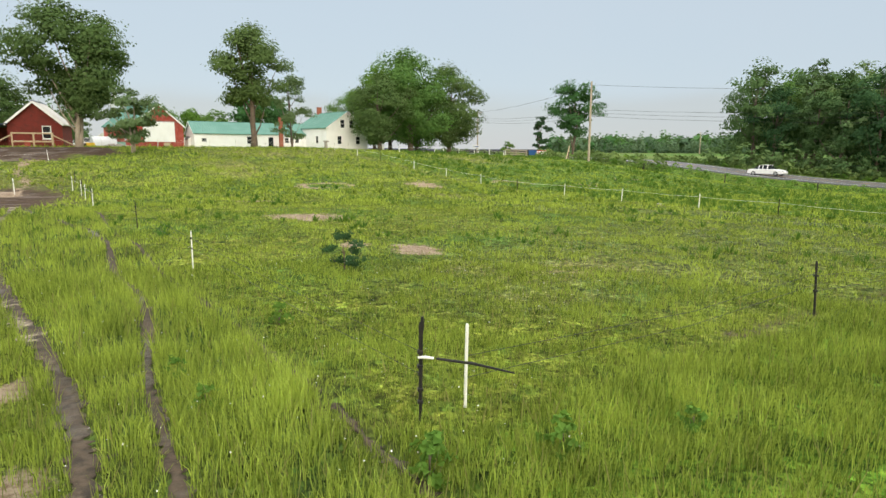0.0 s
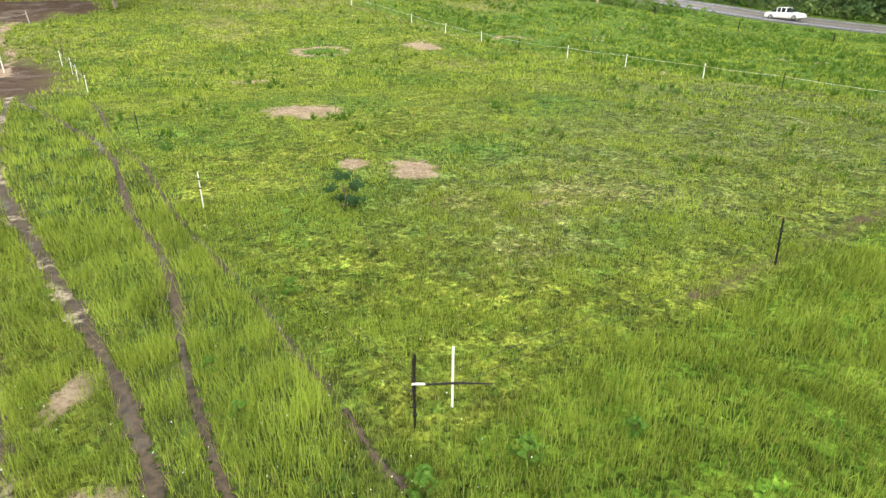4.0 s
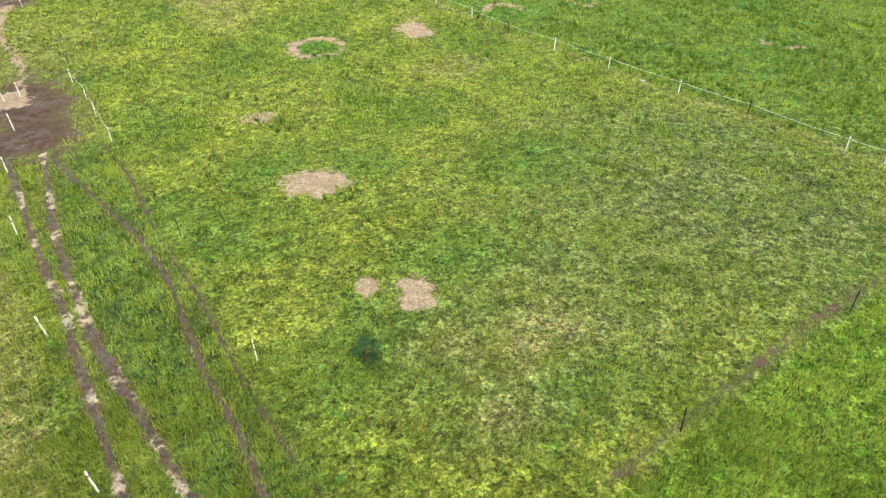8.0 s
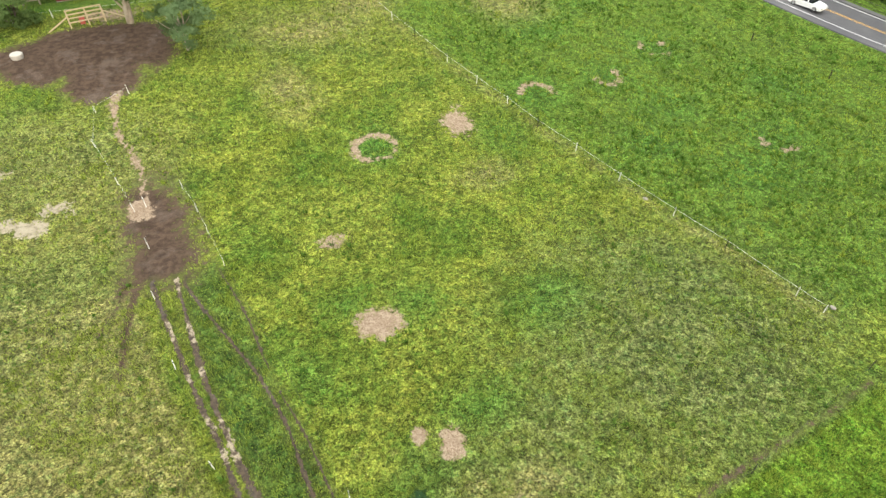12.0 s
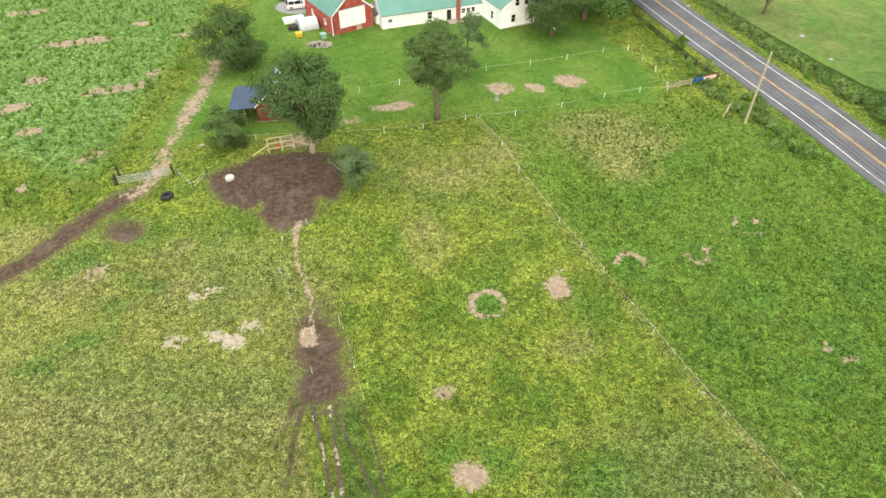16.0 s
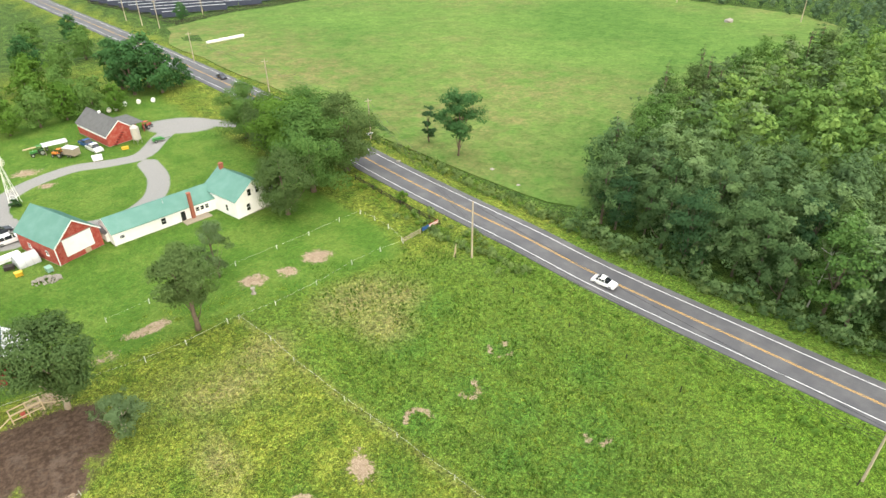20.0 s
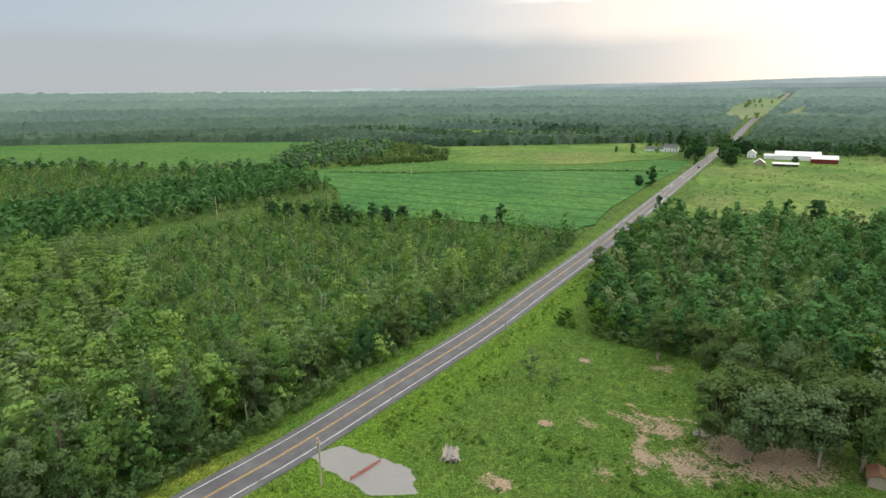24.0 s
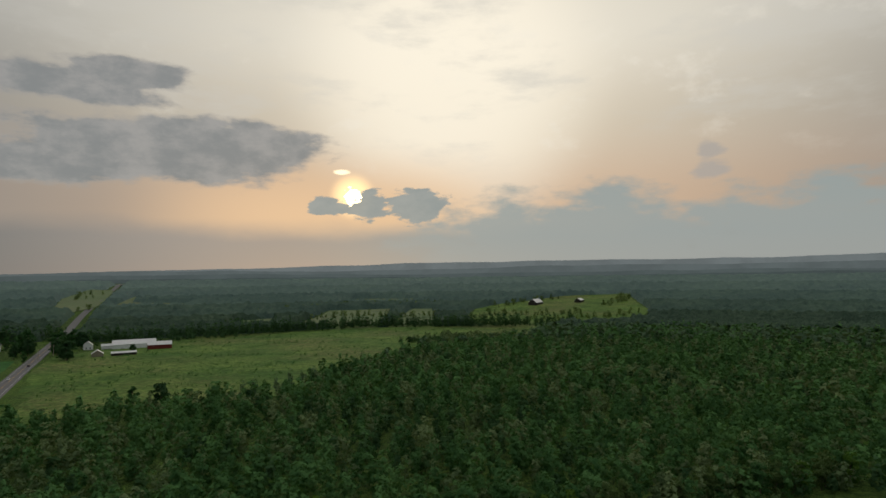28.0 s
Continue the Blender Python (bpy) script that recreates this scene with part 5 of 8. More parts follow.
# woods south of the clearing
SOUTH_WOOD = [(118, -122), (150, -152), (198, -226), (216, -270), (168, -312), (126, -334), (100, -352), (95, -420), (61, -485), (30, -560), (-28, -606), (-60, -640), (-120, -800), (-330, -900), (-420, -500), (-320, -230), (-86, -182), (-58, -173), (-34, -163), (0, -158), (28, -155), (56, -151), (94, -128)]
edge_trees([(120, -120), (94, -128), (56, -152), (28, -156), (0, -160), (-34, -165), (-58, -175), (-86, -184), (-120, -196)], 4.6, 6, 12, [0, 1, 5, 3, 0, 5], 0.7, 1.0)
edge_trees([(122, -124), (150, -154), (170, -184), (197, -228)][::-1], 6.0, 6, 13, [0, 5, 3], 0.7, 0.95)
pts = rows_of_points(SOUTH_WOOD, 6.8, 44)
pts = pts[(pts[:, 0] < road_x(pts[:, 1]) - 14) & (np.hypot(pts[:, 0], pts[:, 1]) < 620)]
kk = np.random.RandomState(5).random(len(pts)) + 0.3 * np.sin(pts[:, 0] * 0.02 + 1) * np.sin(pts[:, 1] * 0.03)
T_MID = [template("wood", 9.5, 6.4, 95, 0.95, 61), template("wood", 8.5, 5.8, 85, 0.9, 62), template("slim", 10.5, 4.6, 85, 0.85, 63)]
close = np.hypot(pts[:, 0], pts[:, 1]) < 330
T_CLOSE = [template("wood", 10.5, 7.4, 270, 0.54, 64), template("round", 9.0, 7.2, 260, 0.54, 65), template("slim", 11.5, 5.0, 210, 0.48, 66)]
wood("near_south_wood", pts[(kk > 0.4) & close], T_CLOSE, 17, LEAF, "young broadleaf trees behind the clearing", 0.6, 1.3)
wood("near_pale_wood", pts[(kk > 0.15) & (kk <= 0.4) & close], T_CLOSE, 18, LEAF_GREY, "paler young trees behind the clearing", 0.7, 1.2)
wood("south_wood", pts[(kk > 0.4) & ~close], T_MID, 7, LEAF, "wide young broadleaf wood in evening light", 0.6, 1.35)
wood("pale_south_wood", pts[(kk > 0.15) & (kk <= 0.4) & ~close], T_MID, 8, LEAF_GREY, "paler trees scattered through the wood", 0.75, 1.2)
wood("belt_wood", belt, T_MID, 19, LEAF, "dark belt of broadleaf wood behind the power line", 0.9, 1.35)
wood("dark_south_wood", pts[kk <= 0.15], [template("pine", 12, 5.4, 80, 0.9, 67)] + T_MID[:1], 9, LEAF_DARK, "dark trees and firs in the wood", 0.6, 1.0)

# distant woods
# cards tilted further up than elsewhere, for a paler, hazier look
T_FAR = [template("wood", 12, 10, 40, 1.7, 71, 0.8), template("round", 11, 9, 36, 1.7, 72, 0.8), template("pine", 15, 7, 34, 1.4, 73, 0.8)]


def far_points(lo, hi, gap, seed, a0=20, a1=250):
    r = np.random.RandomState(seed)
    out, d = [], lo
    while d < hi:
        k = int(d * radians(a1 - a0) / gap)
        a = np.radians(a0) + (np.arange(k) + r.uniform(0, 1, k)) / k * radians(a1 - a0)
        dd = d + r.uniform(-0.6, 0.6, k) * gap
        out.append(np.stack([np.sin(a) * dd, np.cos(a) * dd], -1))
        d += gap
    return np.vstack(out)


rings = [far_points(300, 760, 9.0, 81), far_points(760, 1780, 14.0, 82)]
pts = np.vstack(rings)
keep = np.ones(len(pts), bool)
OPEN = [EAST_MEADOW, EAST_WOOD, REGROWTH, [(731, 156), (970, 86), (915, -144), (800, -327), (640, -210), (524, -150), (660, 10)], [(510, -153), (540, -262), (715, -370), (650, -400), (540, -640), (400, -500), (217, -208), (305, -128)],
        [(214, -268), (126, -334), (95, -420), (30, -560), (-60, -640), (-120, -800), (-180, -850), (150, -820), (330, -700), (420, -640), (400, -520), (356, -500)], [(395, -520), (430, -655), (550, -665), (550, -590), (480, -540)], [(-90, 200), (-90, 640), (40, 640), (175, 440), (40, 330)]]
for poly in OPEN + FAR_CLEARINGS + [[(px * 0.93, py * 0.93) for px, py in poly] for poly in FAR_CLEARINGS]:
    keep &= inside(pts[:, 0], pts[:, 1], poly) < 2
south = inside(pts[:, 0], pts[:, 1], SOUTH_WOOD)
keep &= (south < 0) | (np.hypot(pts[:, 0], pts[:, 1]) > 610)
rdist, _ = line_dist(pts[:, 0], pts[:, 1], ROAD_LINE)
keep &= rdist > np.where((pts[:, 1] > -600) & (pts[:, 1] < 0), 48, 15)
pts = pts[keep]
kk = np.random.RandomState(6).random(len(pts))
far_d = np.hypot(pts[:, 0], pts[:, 1])
close = far_d < 470
T_NEARER = [template("wood", 9, 7, 130, 0.72, 79), template("pine", 13, 5.0, 110, 0.66, 80)]
wood("meadow_wood", pts[close], T_NEARER, 13, LEAF_HAZED, "mixed wood behind the hay meadow", 0.55, 1.0)
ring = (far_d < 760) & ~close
wood("far_woods", pts[ring & (kk > 0.35)], T_FAR, 10, LEAF_HAZED, "endless dark green woods to the horizon", 0.8, 1.2)
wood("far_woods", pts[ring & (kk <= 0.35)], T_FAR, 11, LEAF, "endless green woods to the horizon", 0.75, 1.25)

def lattice(x, y, scale, seed):
    """Random bumps of the given spacing, 0 to 1, one for each crown."""
    t = np.random.RandomState(seed).random((97, 97))
    i, j = np.floor(x / scale).astype(int), np.floor(y / scale).astype(int)
    u, v = x / scale - i - 0.5, y / scale - j - 0.5
    return t[i % 97, j % 97] * np.clip(1 - 3.2 * (u * u + v * v), 0, 1) ** 0.5


def build_canopy():
    """The closed roof of the distant woods, crown beside crown, open over fields and road."""
    r = np.random.RandomState(83)
    az, d = np.radians(np.arange(20, 250, 0.24)), [735.0]
    while d[-1] < 1800:
        d.append(d[-1] + 5.0 + 0.006 * (d[-1] - 700))
    A, D = np.meshgrid(az, d)
    x, y = (np.sin(A) * D).ravel() + r.uniform(-1, 1, A.size), (np.cos(A) * D).ravel() + r.uniform(-1, 1, A.size)
    open_ = np.full(x.shape, -1e9)
    for poly in OPEN[3:] + FAR_CLEARINGS + [[(px * 0.95, py * 0.95) for px, py in poly] for poly in FAR_CLEARINGS[:4]]:
        open_ = np.maximum(open_, inside(x, y, poly))
    rd, _ = line_dist(x, y, ROAD_LINE[ROAD_LINE[:, 1] < -500])
    clear = np.minimum(step01((-open_ - 2) / 5), step01((rd - 13) / 6))
    h = 5.5 + 6.5 * lattice(x, y, 9.0, 1) + 3.0 * lattice(x + 4, y + 3, 13.0, 2) + r.uniform(0, 1.6, x.size)
    z = land(x, y) + h * clear - 1.5 * (1 - clear)
    c = len(az)
    i = np.arange(len(d) - 1)[:, None] * c + np.arange(c - 1)[None]
    f = np.stack([i, i + c, i + c + 1, i + 1], -1).reshape(-1, 4)
    f = f[clear[f].max(1) > 0.01]
    v, dist = np.stack([x, y, z], -1), np.hypot(x, y)[f].mean(1)
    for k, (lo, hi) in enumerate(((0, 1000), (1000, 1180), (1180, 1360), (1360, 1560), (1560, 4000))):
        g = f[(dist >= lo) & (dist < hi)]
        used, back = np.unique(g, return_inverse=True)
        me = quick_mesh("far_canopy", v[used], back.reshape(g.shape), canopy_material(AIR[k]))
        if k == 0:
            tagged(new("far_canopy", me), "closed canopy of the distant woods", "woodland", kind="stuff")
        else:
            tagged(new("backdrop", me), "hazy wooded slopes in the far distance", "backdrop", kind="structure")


build_canopy()

# ---- building helpers ----


def box(bm, x0, x1, y0, y1, z0, z1, m=None):
    v = [bm.verts.new((x, y, z)) for x in (x0, x1) for y in (y0, y1) for z in (z0, z1)]
    if m is not None:
        for p in v:
            p.co = m @ p.co
    for f in ((0, 1, 3, 2), (4, 6, 7, 5), (0, 4, 5, 1), (2, 3, 7, 6), (0, 2, 6, 4), (1, 5, 7, 3)):
        bm.faces.new([v[i] for i in f])


def box_part(name, parent, mat, x0, x1, y0, y1, z0, z1, label="", bevel=0.0, m=None):
    bm = bmesh.new()
    box(bm, x0, x1, y0, y1, z0, z1, m)
    if bevel:
        bmesh.ops.bevel(bm, geom=bm.edges[:], offset=bevel, segments=2, affect="EDGES", profile=0.6)
    return part(name, bm, mat, parent, label)


def prism(bm, outline, y0, y1):
    """A solid with the outline (x, z) between y0 and y1."""
    a = [bm.verts.new((x, y0, z)) for x, z in outline]
    b = [bm.verts.new((x, y1, z)) for x, z in outline]
    k = len(a)
    bm.faces.new(a)
    bm.faces.new(b[::-1])
    for i in range(k):
        bm.faces.new((a[i], b[i], b[(i + 1) % k], a[(i + 1) % k]))
    bmesh.ops.recalc_face_normals(bm, faces=bm.faces[:])


def cyl(bm, x, y, z0, z1, r, sides=12, r2=None):
    tube(bm, [(x, y, z0), (x, y, z1)], [r, r if r2 is None else r2], sides)


def window(parent, face, u, z, w, h, width, length, panes=2, trim=None):
    """A sash window in the wall: frame, sill, panes. face: front, back, left or right."""
    m = {"front": Matrix.Translation((u, 0, z)), "back": Matrix.Translation((u, length, z)) @ Matrix.Rotation(math.pi, 4, "Z"),
         "left": Matrix.Translation((0, u, z)) @ Matrix.Rotation(-math.pi / 2, 4, "Z"), "right": Matrix.Translation((width, u, z)) @ Matrix.Rotation(math.pi / 2, 4, "Z")}[face]
    bm = bmesh.new()
    t = 0.09
    for a in ((-w / 2 - t, -w / 2, -h / 2 - t, h / 2 + t), (w / 2, w / 2 + t, -h / 2 - t, h / 2 + t), (-w / 2, w / 2, h / 2, h / 2 + t), (-w / 2, w / 2, -h / 2 - t, -h / 2), (-w / 2, w / 2, -0.025, 0.025)):
        box(bm, a[0], a[1], -0.06, 0.04, a[2], a[3], m)
    fr = part("window", bm, trim or WHITE, parent)
    for k in range(panes):
        z0 = -h / 2 + k * h / panes
        box_part("pane", fr, GLASS, -w / 2, w / 2, -0.022, -0.008, z0 + 0.03, z0 + h / panes - 0.03, m=m)
    box_part("sill", fr, trim or WHITE, -w / 2 - 0.14, w / 2 + 0.14, -0.12, 0.0, -h / 2 - t - 0.05, -h / 2 - t + 0.01, m=m)
    return fr


def gable_house(name, x, y, z, rot, width, length, eave, top, wall, roof, label, category, over=0.3, roofs=None, seams=0.45, foundation=0.8, trim=None):
    """A gabled building: its origin is the front left corner, x across the gable, y along the ridge."""
    ob = thing(name, pose(x, y, z, 0, 0, rot), label, category)
    t, mid = 0.18, width / 2
    for y0, y1 in ((0.0, t), (length - t, length)):
        bm = bmesh.new()
        prism(bm, [(0, 0), (width, 0), (width, eave), (mid, top - 0.12), (0, eave)], y0, y1)
        part("gable_wall", bm, wall, ob)
    for x0 in (0.0, width - t):
        box_part("side_wall", ob, wall, x0, x0 + t, t, length - t, 0, eave - 0.02)
    box_part("foundation", ob, STONE, -0.06, width + 0.06, -0.06, length + 0.06, -foundation, 0.12)
    slope = math.atan2(top - eave, mid)
    run = math.hypot(mid, top - eave) + over
    for side in (-1, 1):
        m = Matrix.Translation((mid, 0, top)) @ Matrix.Rotation(side * slope, 4, "Y")
        bm = bmesh.new()
        a, b = (0.0, run) if side > 0 else (-run, 0.0)
        box(bm, a, b, -over, length + over, -0.06, 0.06, m)
        r = part("roof", bm, (roofs or {}).get(side, roof), ob)
        if seams:
            bm = bmesh.new()
            for k in np.arange(-over, length + over, seams):
                box(bm, a, b, k, k + 0.035, 0.06, 0.095, m)
            part("standing_seam", bm, (roofs or {}).get(side, roof), r)
    bm = bmesh.new()
    box(bm, mid - 0.12, mid + 0.12, -over, length + over, top + 0.02, top + 0.10)
    part("ridge_cap", bm, roof, ob)
    for side in (-1, 1):
        m = Matrix.Translation((mid, 0, top)) @ Matrix.Rotation(side * slope, 4, "Y")
        bm = bmesh.new()
        a, b = (0.05, run) if side > 0 else (-run, -0.05)
        box(bm, a, b, -over - 0.03, -over + 0.02, -0.17, 0.05, m)
        part("bargeboard", bm, trim or WHITE, ob)
    return ob


def chimney(parent, x, y, z0, z1, w=0.6):
    c = box_part("chimney", parent, BRICK, x - w / 2, x + w / 2, y - w / 2, y + w / 2, z0, z1, "red brick chimney")
    box_part("cap", c, BRICK, x - w / 2 - 0.06, x + w / 2 + 0.06, y - w / 2 - 0.06, y + w / 2 + 0.06, z1, z1 + 0.14)
    for k, zz in enumerate(np.arange(z0 + 0.15, z1 - 0.1, 0.3)):
        box_part("brick_course", c, BRICK, x - w / 2 - 0.012, x + w / 2 + 0.012, y - w / 2 - 0.012, y + w / 2 + 0.012, zz, zz + 0.2)


# the white farmhouse with its long wing
house = gable_house("farmhouse", 1.87, 119.4, 1.85, 32.2, 9.2, 10.8, 4.05, 7.0, WHITE, GREEN_ROOF, "white clapboard farmhouse with a green metal roof", "house")
for u, z in ((3.5, 4.75), (5.5, 4.75), (2.8, 1.75), (6.9, 1.75)):
    window(house, "front", u, z, 0.85, 1.45, 9.2, 10.8)
for u in (3.2,):
    window(house, "left", u, 1.8, 0.8, 1.4, 9.2, 10.8)
for u in (2.5, 5.5, 8.5):
    window(house, "right", u, 1.8, 0.8, 1.4, 9.2, 10.8)
bm = bmesh.new()
for k in np.arange(0.2, 6.9, 0.16):
    e = 0.0 if k < 4.05 else (k - 4.05) / 2.95 * 4.6
    box(bm, e, 9.2 - e, -0.018, 0.0, k, k + 0.012)
part("clapboard_shadow_line", bm, WHITE, house)
chimney(house, 4.6, 9.8, 6.4, 8.1, 0.7)
wing = gable_house("farmhouse_wing", -23.3, 123.0, 1.9, -65.8, 6.4, 20.6, 2.75, 4.8, WHITE, GREEN_ROOF, "long low white wing with a green metal roof", "house wing", 0.25)
window(wing, "right", 1.6, 1.55, 0.8, 0.6, 6.4, 20.6, 1)
for u, w, h in ((9.6, 0.9, 1.3), (16.6, 0.7, 0.9), (17.6, 0.7, 0.9), (18.6, 0.7, 0.9)):
    window(wing, "right", u, 1.6, w, h, 6.4, 20.6)
d = box_part("door", wing, GLASS, 6.4, 6.45, 13.1, 14.0, 0.1, 2.15, "dark glazed door")
box_part("door_frame", d, WHITE, 6.4, 6.47, 12.98, 13.08, 0.05, 2.27)
box_part("door_frame", d, WHITE, 6.4, 6.47, 14.02, 14.12, 0.05, 2.27)
chimney(wing, 6.75, 15.4, -0.5, 5.7, 0.62)
box_part("deck", wing, WOOD, 6.45, 8.6, 13.0, 18.5, 0.05, 0.25, "low grey wooden deck")
for u in (13.2, 15.8, 18.3):
    box_part("deck_post", wing, WOOD, 8.45, 8.58, u - 0.06, u + 0.06, -0.8, 0.05)
box_part("vent_pipe", wing, STEEL, 4.2, 4.3, 11.0, 11.1, 4.0, 5.0, "thin roof vent pipe")

# the red barn
barn = gable_house("red_barn", -29.45, 113.4, 1.9, 39.0, 8.6, 12.0, 3.9, 7.5, RED, GREEN_ROOF, "weathered red barn with a white sliding door", "barn", 0.3)
bm = bmesh.new()
for k in np.arange(0.15, 8.5, 0.28):
    h = 3.9 + (3.45 * (1 - abs(k - 4.3) / 4.3))
    box(bm, k, k + 0.03, -0.025, 0.0, 0.0, h)
part("board_joint", bm, RED_DARK, barn)
door = box_part("sliding_door", barn, WHITE, 1.6, 7.0, -0.13, -0.04, 1.15, 4.5, "large white sliding door panel")
box_part("door_track", door, STEEL, 1.0, 7.6, -0.16, -0.05, 4.52, 4.62)
box_part("small_door", barn, WOOD_RAW, 5.0, 6.1, -0.07, -0.02, 0.0, 1.0, "small peeling door panel")
for u in (3.0, 8.5):
    window(barn, "left", u, 1.9, 0.7, 0.8, 8.6, 12.0)
box_part("corner_board", barn, WHITE, -0.03, 0.12, -0.03, 0.12, 0, 3.85)
link = gable_house("link_shed", -22.2, 119.4, 1.9, 30.0, 2.2, 3.2, 1.7, 2.4, WHITE, GREY_ROOF, "small white shed between barn and wing", "shed", 0.12)

# the run-in shed by the cattle yard
shed = gable_house("run_in_shed", -34.0, 82.2, 1.95, 12.0, 5.5, 6.6, 2.85, 5.3, RED_DARK, BLUE_ROOF, "dark red shingled shed with a blue metal roof", "shed", 0.35, {-1: BLUE_ROOF, 1: WHITE_ROOF})
window(shed, "front", 3.9, 1.75, 0.75, 1.35, 5.5, 6.6)
bm = bmesh.new()
for k in np.arange(0.2, 5.0, 0.22):
    e = 0.0 if k < 2.85 else (k - 2.85) / 2.4 * 2.75
    box(bm, e + 0.02, 5.48 - e, -0.022, 0.0, k, k + 0.02)
part("shingle_course", bm, RED_DARK, shed)
box_part("lean_roof", shed, BLUE_ROOF, -3.9, 0.3, -0.4, 6.9, 2.62, 2.72, "shallow lean-to roof", m=Matrix.Rotation(-0.07, 4, "Y"))
for px, py in ((-3.6, 0.0), (-3.6, 3.2), (-3.6, 6.4), (-1.8, 0.0)):
    box_part("post", shed, WOOD, px - 0.08, px + 0.08, py - 0.08, py + 0.08, -0.3, 2.4)
for z in (0.5, 1.0, 1.5):
    box_part("rail", shed, WOOD, -3.6, -1.8, -0.04, 0.02, z, z + 0.14)
box_part("back_wall", shed, RED_DARK, -3.6, 0.0, 6.4, 6.5, -0.3, 2.45)

# the workshop barn past the drive
shop = gable_house("workshop_barn", -25.4, 170.4, 2.0, 30.8, 7.6, 16.0, 3.0, 6.0, RED, GREY_ROOF, "red workshop barn with a grey shingle roof", "barn", 0.35, seams=0)
box_part("roof_vent", shop, WHITE, 3.5, 4.1, 9.0, 9.6, 5.9, 6.5)
box_part("side_boarding", shop, WHITE, -0.05, 0.0, 0.2, 15.8, 2.0, 2.9, "white band under the eaves")
for z in np.arange(0.3, 3.2, 0.5):
    box_part("stair_tread", shop, RED_DARK, 1.0 + z, 1.5 + z, -0.9, -0.05, z, z + 0.08)
box_part("lean_roof", shop, GREY_ROOF, 7.4, 11.6, 3.0, 12.0, 2.7, 2.82, "grey lean-to roof")
for py in (3.2, 7.5, 11.8):
    box_part("post", shop, RED, 11.2, 11.4, py - 0.1, py + 0.1, -0.3, 2.7)
silo = thing("feed_silo", pose(-18.6, 170.6, 2.0), "pale steel feed bin with a hopper", "feed bin")
bm = bmesh.new()
tube(bm, [(0, 0, 0.6), (0, 0, 1.3), (0, 0, 4.2), (0, 0, 4.9)], [0.3, 1.05, 1.05, 0.2], 16)
part("bin", bm, GREYTANK, silo, smooth=False)
for a in range(4):
    bm = bmesh.new()
    cyl(bm, math.cos(a * 1.57) * 0.95, math.sin(a * 1.57) * 0.95, -0.1, 1.5, 0.05, 6)
    part("leg", bm, STEEL, silo)

# black-roofed sheds across the pasture
for px, py, w, l, e, tt in ((-64.6, 138.0, 6.2, 2.9, 1.9, 2.5), (-67.2, 142.3, 7.6, 4.2, 2.4, 3.2)):
    s = thing("pole_shed", pose(px, py, 2.0, 0, 0, 16), "small red shed with a black metal roof", "shed", "sheds in the west pasture")
    box_part("back_wall", s, RED, 0, w, l - 0.1, l, -0.3, tt)
    for a in (0.0, w - 0.1):
        box_part("side_wall", s, RED, a, a + 0.1, 0.1, l - 0.1, -0.3, e)
    box_part("front_wall", s, worn("bright_red_sheet", (0.62, 0.03, 0.03), (0.45, 0.03, 0.03), 1, 0.5), 0, w, 0, 0.1, -0.3, e * 0.75)
    bm = bmesh.new()
    prism(bm, [(-0.4, e - 0.15), (l + 0.3, tt + 0.12), (l + 0.3, tt + 0.22), (-0.4, e - 0.05)], -0.3, w + 0.3)
    bmesh.ops.rotate(bm, verts=bm.verts[:], cent=(0, 0, 0), matrix=Matrix.Rotation(math.pi / 2, 3, "Z"))
    bmesh.ops.translate(bm, verts=bm.verts[:], vec=(w, 0, 0))
    part("roof", bm, BLACK_ROOF, s)

# neighbours behind the trees
for px, py, rot, w, l, e, tt, wm, rm, lab in ((-72, 218, 20, 8, 11, 3.0, 5.5, WHITE, WHITE_ROOF, "white neighbouring house seen past trees"), (-104, 212, 5, 7, 14, 3, 4.6, WHITE, GREY_ROOF, "long white neighbouring outbuilding"), (-60.5, 189.5, 25, 3, 3.4, 2.2, 3.1, TARP, GREY_ROOF, "small grey garden shed")):
    b = gable_house("outbuilding", px, py, G(px, py), rot, w, l, e, tt, wm, rm, lab, "house", seams=0)
    for u in (w * 0.3, w * 0.7):
        window(b, "front", u, e * 0.55, 0.7, 0.9, w, l)
ring = thing("trampoline", pose(-76.6, 212.3, G(-76.6, 212.3)), "round trampoline with a blue rim", "trampoline")
bm = bmesh.new()
cyl(bm, 0, 0, 0.86, 0.9, 1.9, 24)
part("mat", bm, RUBBER, ring)
bm = bmesh.new()
pts_r = [(math.cos(a) * 2.05, math.sin(a) * 2.05, 0.9) for a in np.linspace(0, 6.283, 25)]
tube(bm, pts_r, [0.16] * 25, 6)
part("rim", bm, CARBLUE, ring)
for a in range(6):
    bm = bmesh.new()
    cyl(bm, math.cos(a * 1.05) * 2.0, math.sin(a * 1.05) * 2.0, -0.1, 0.85, 0.04, 6)
    part("leg", bm, STEEL, ring)

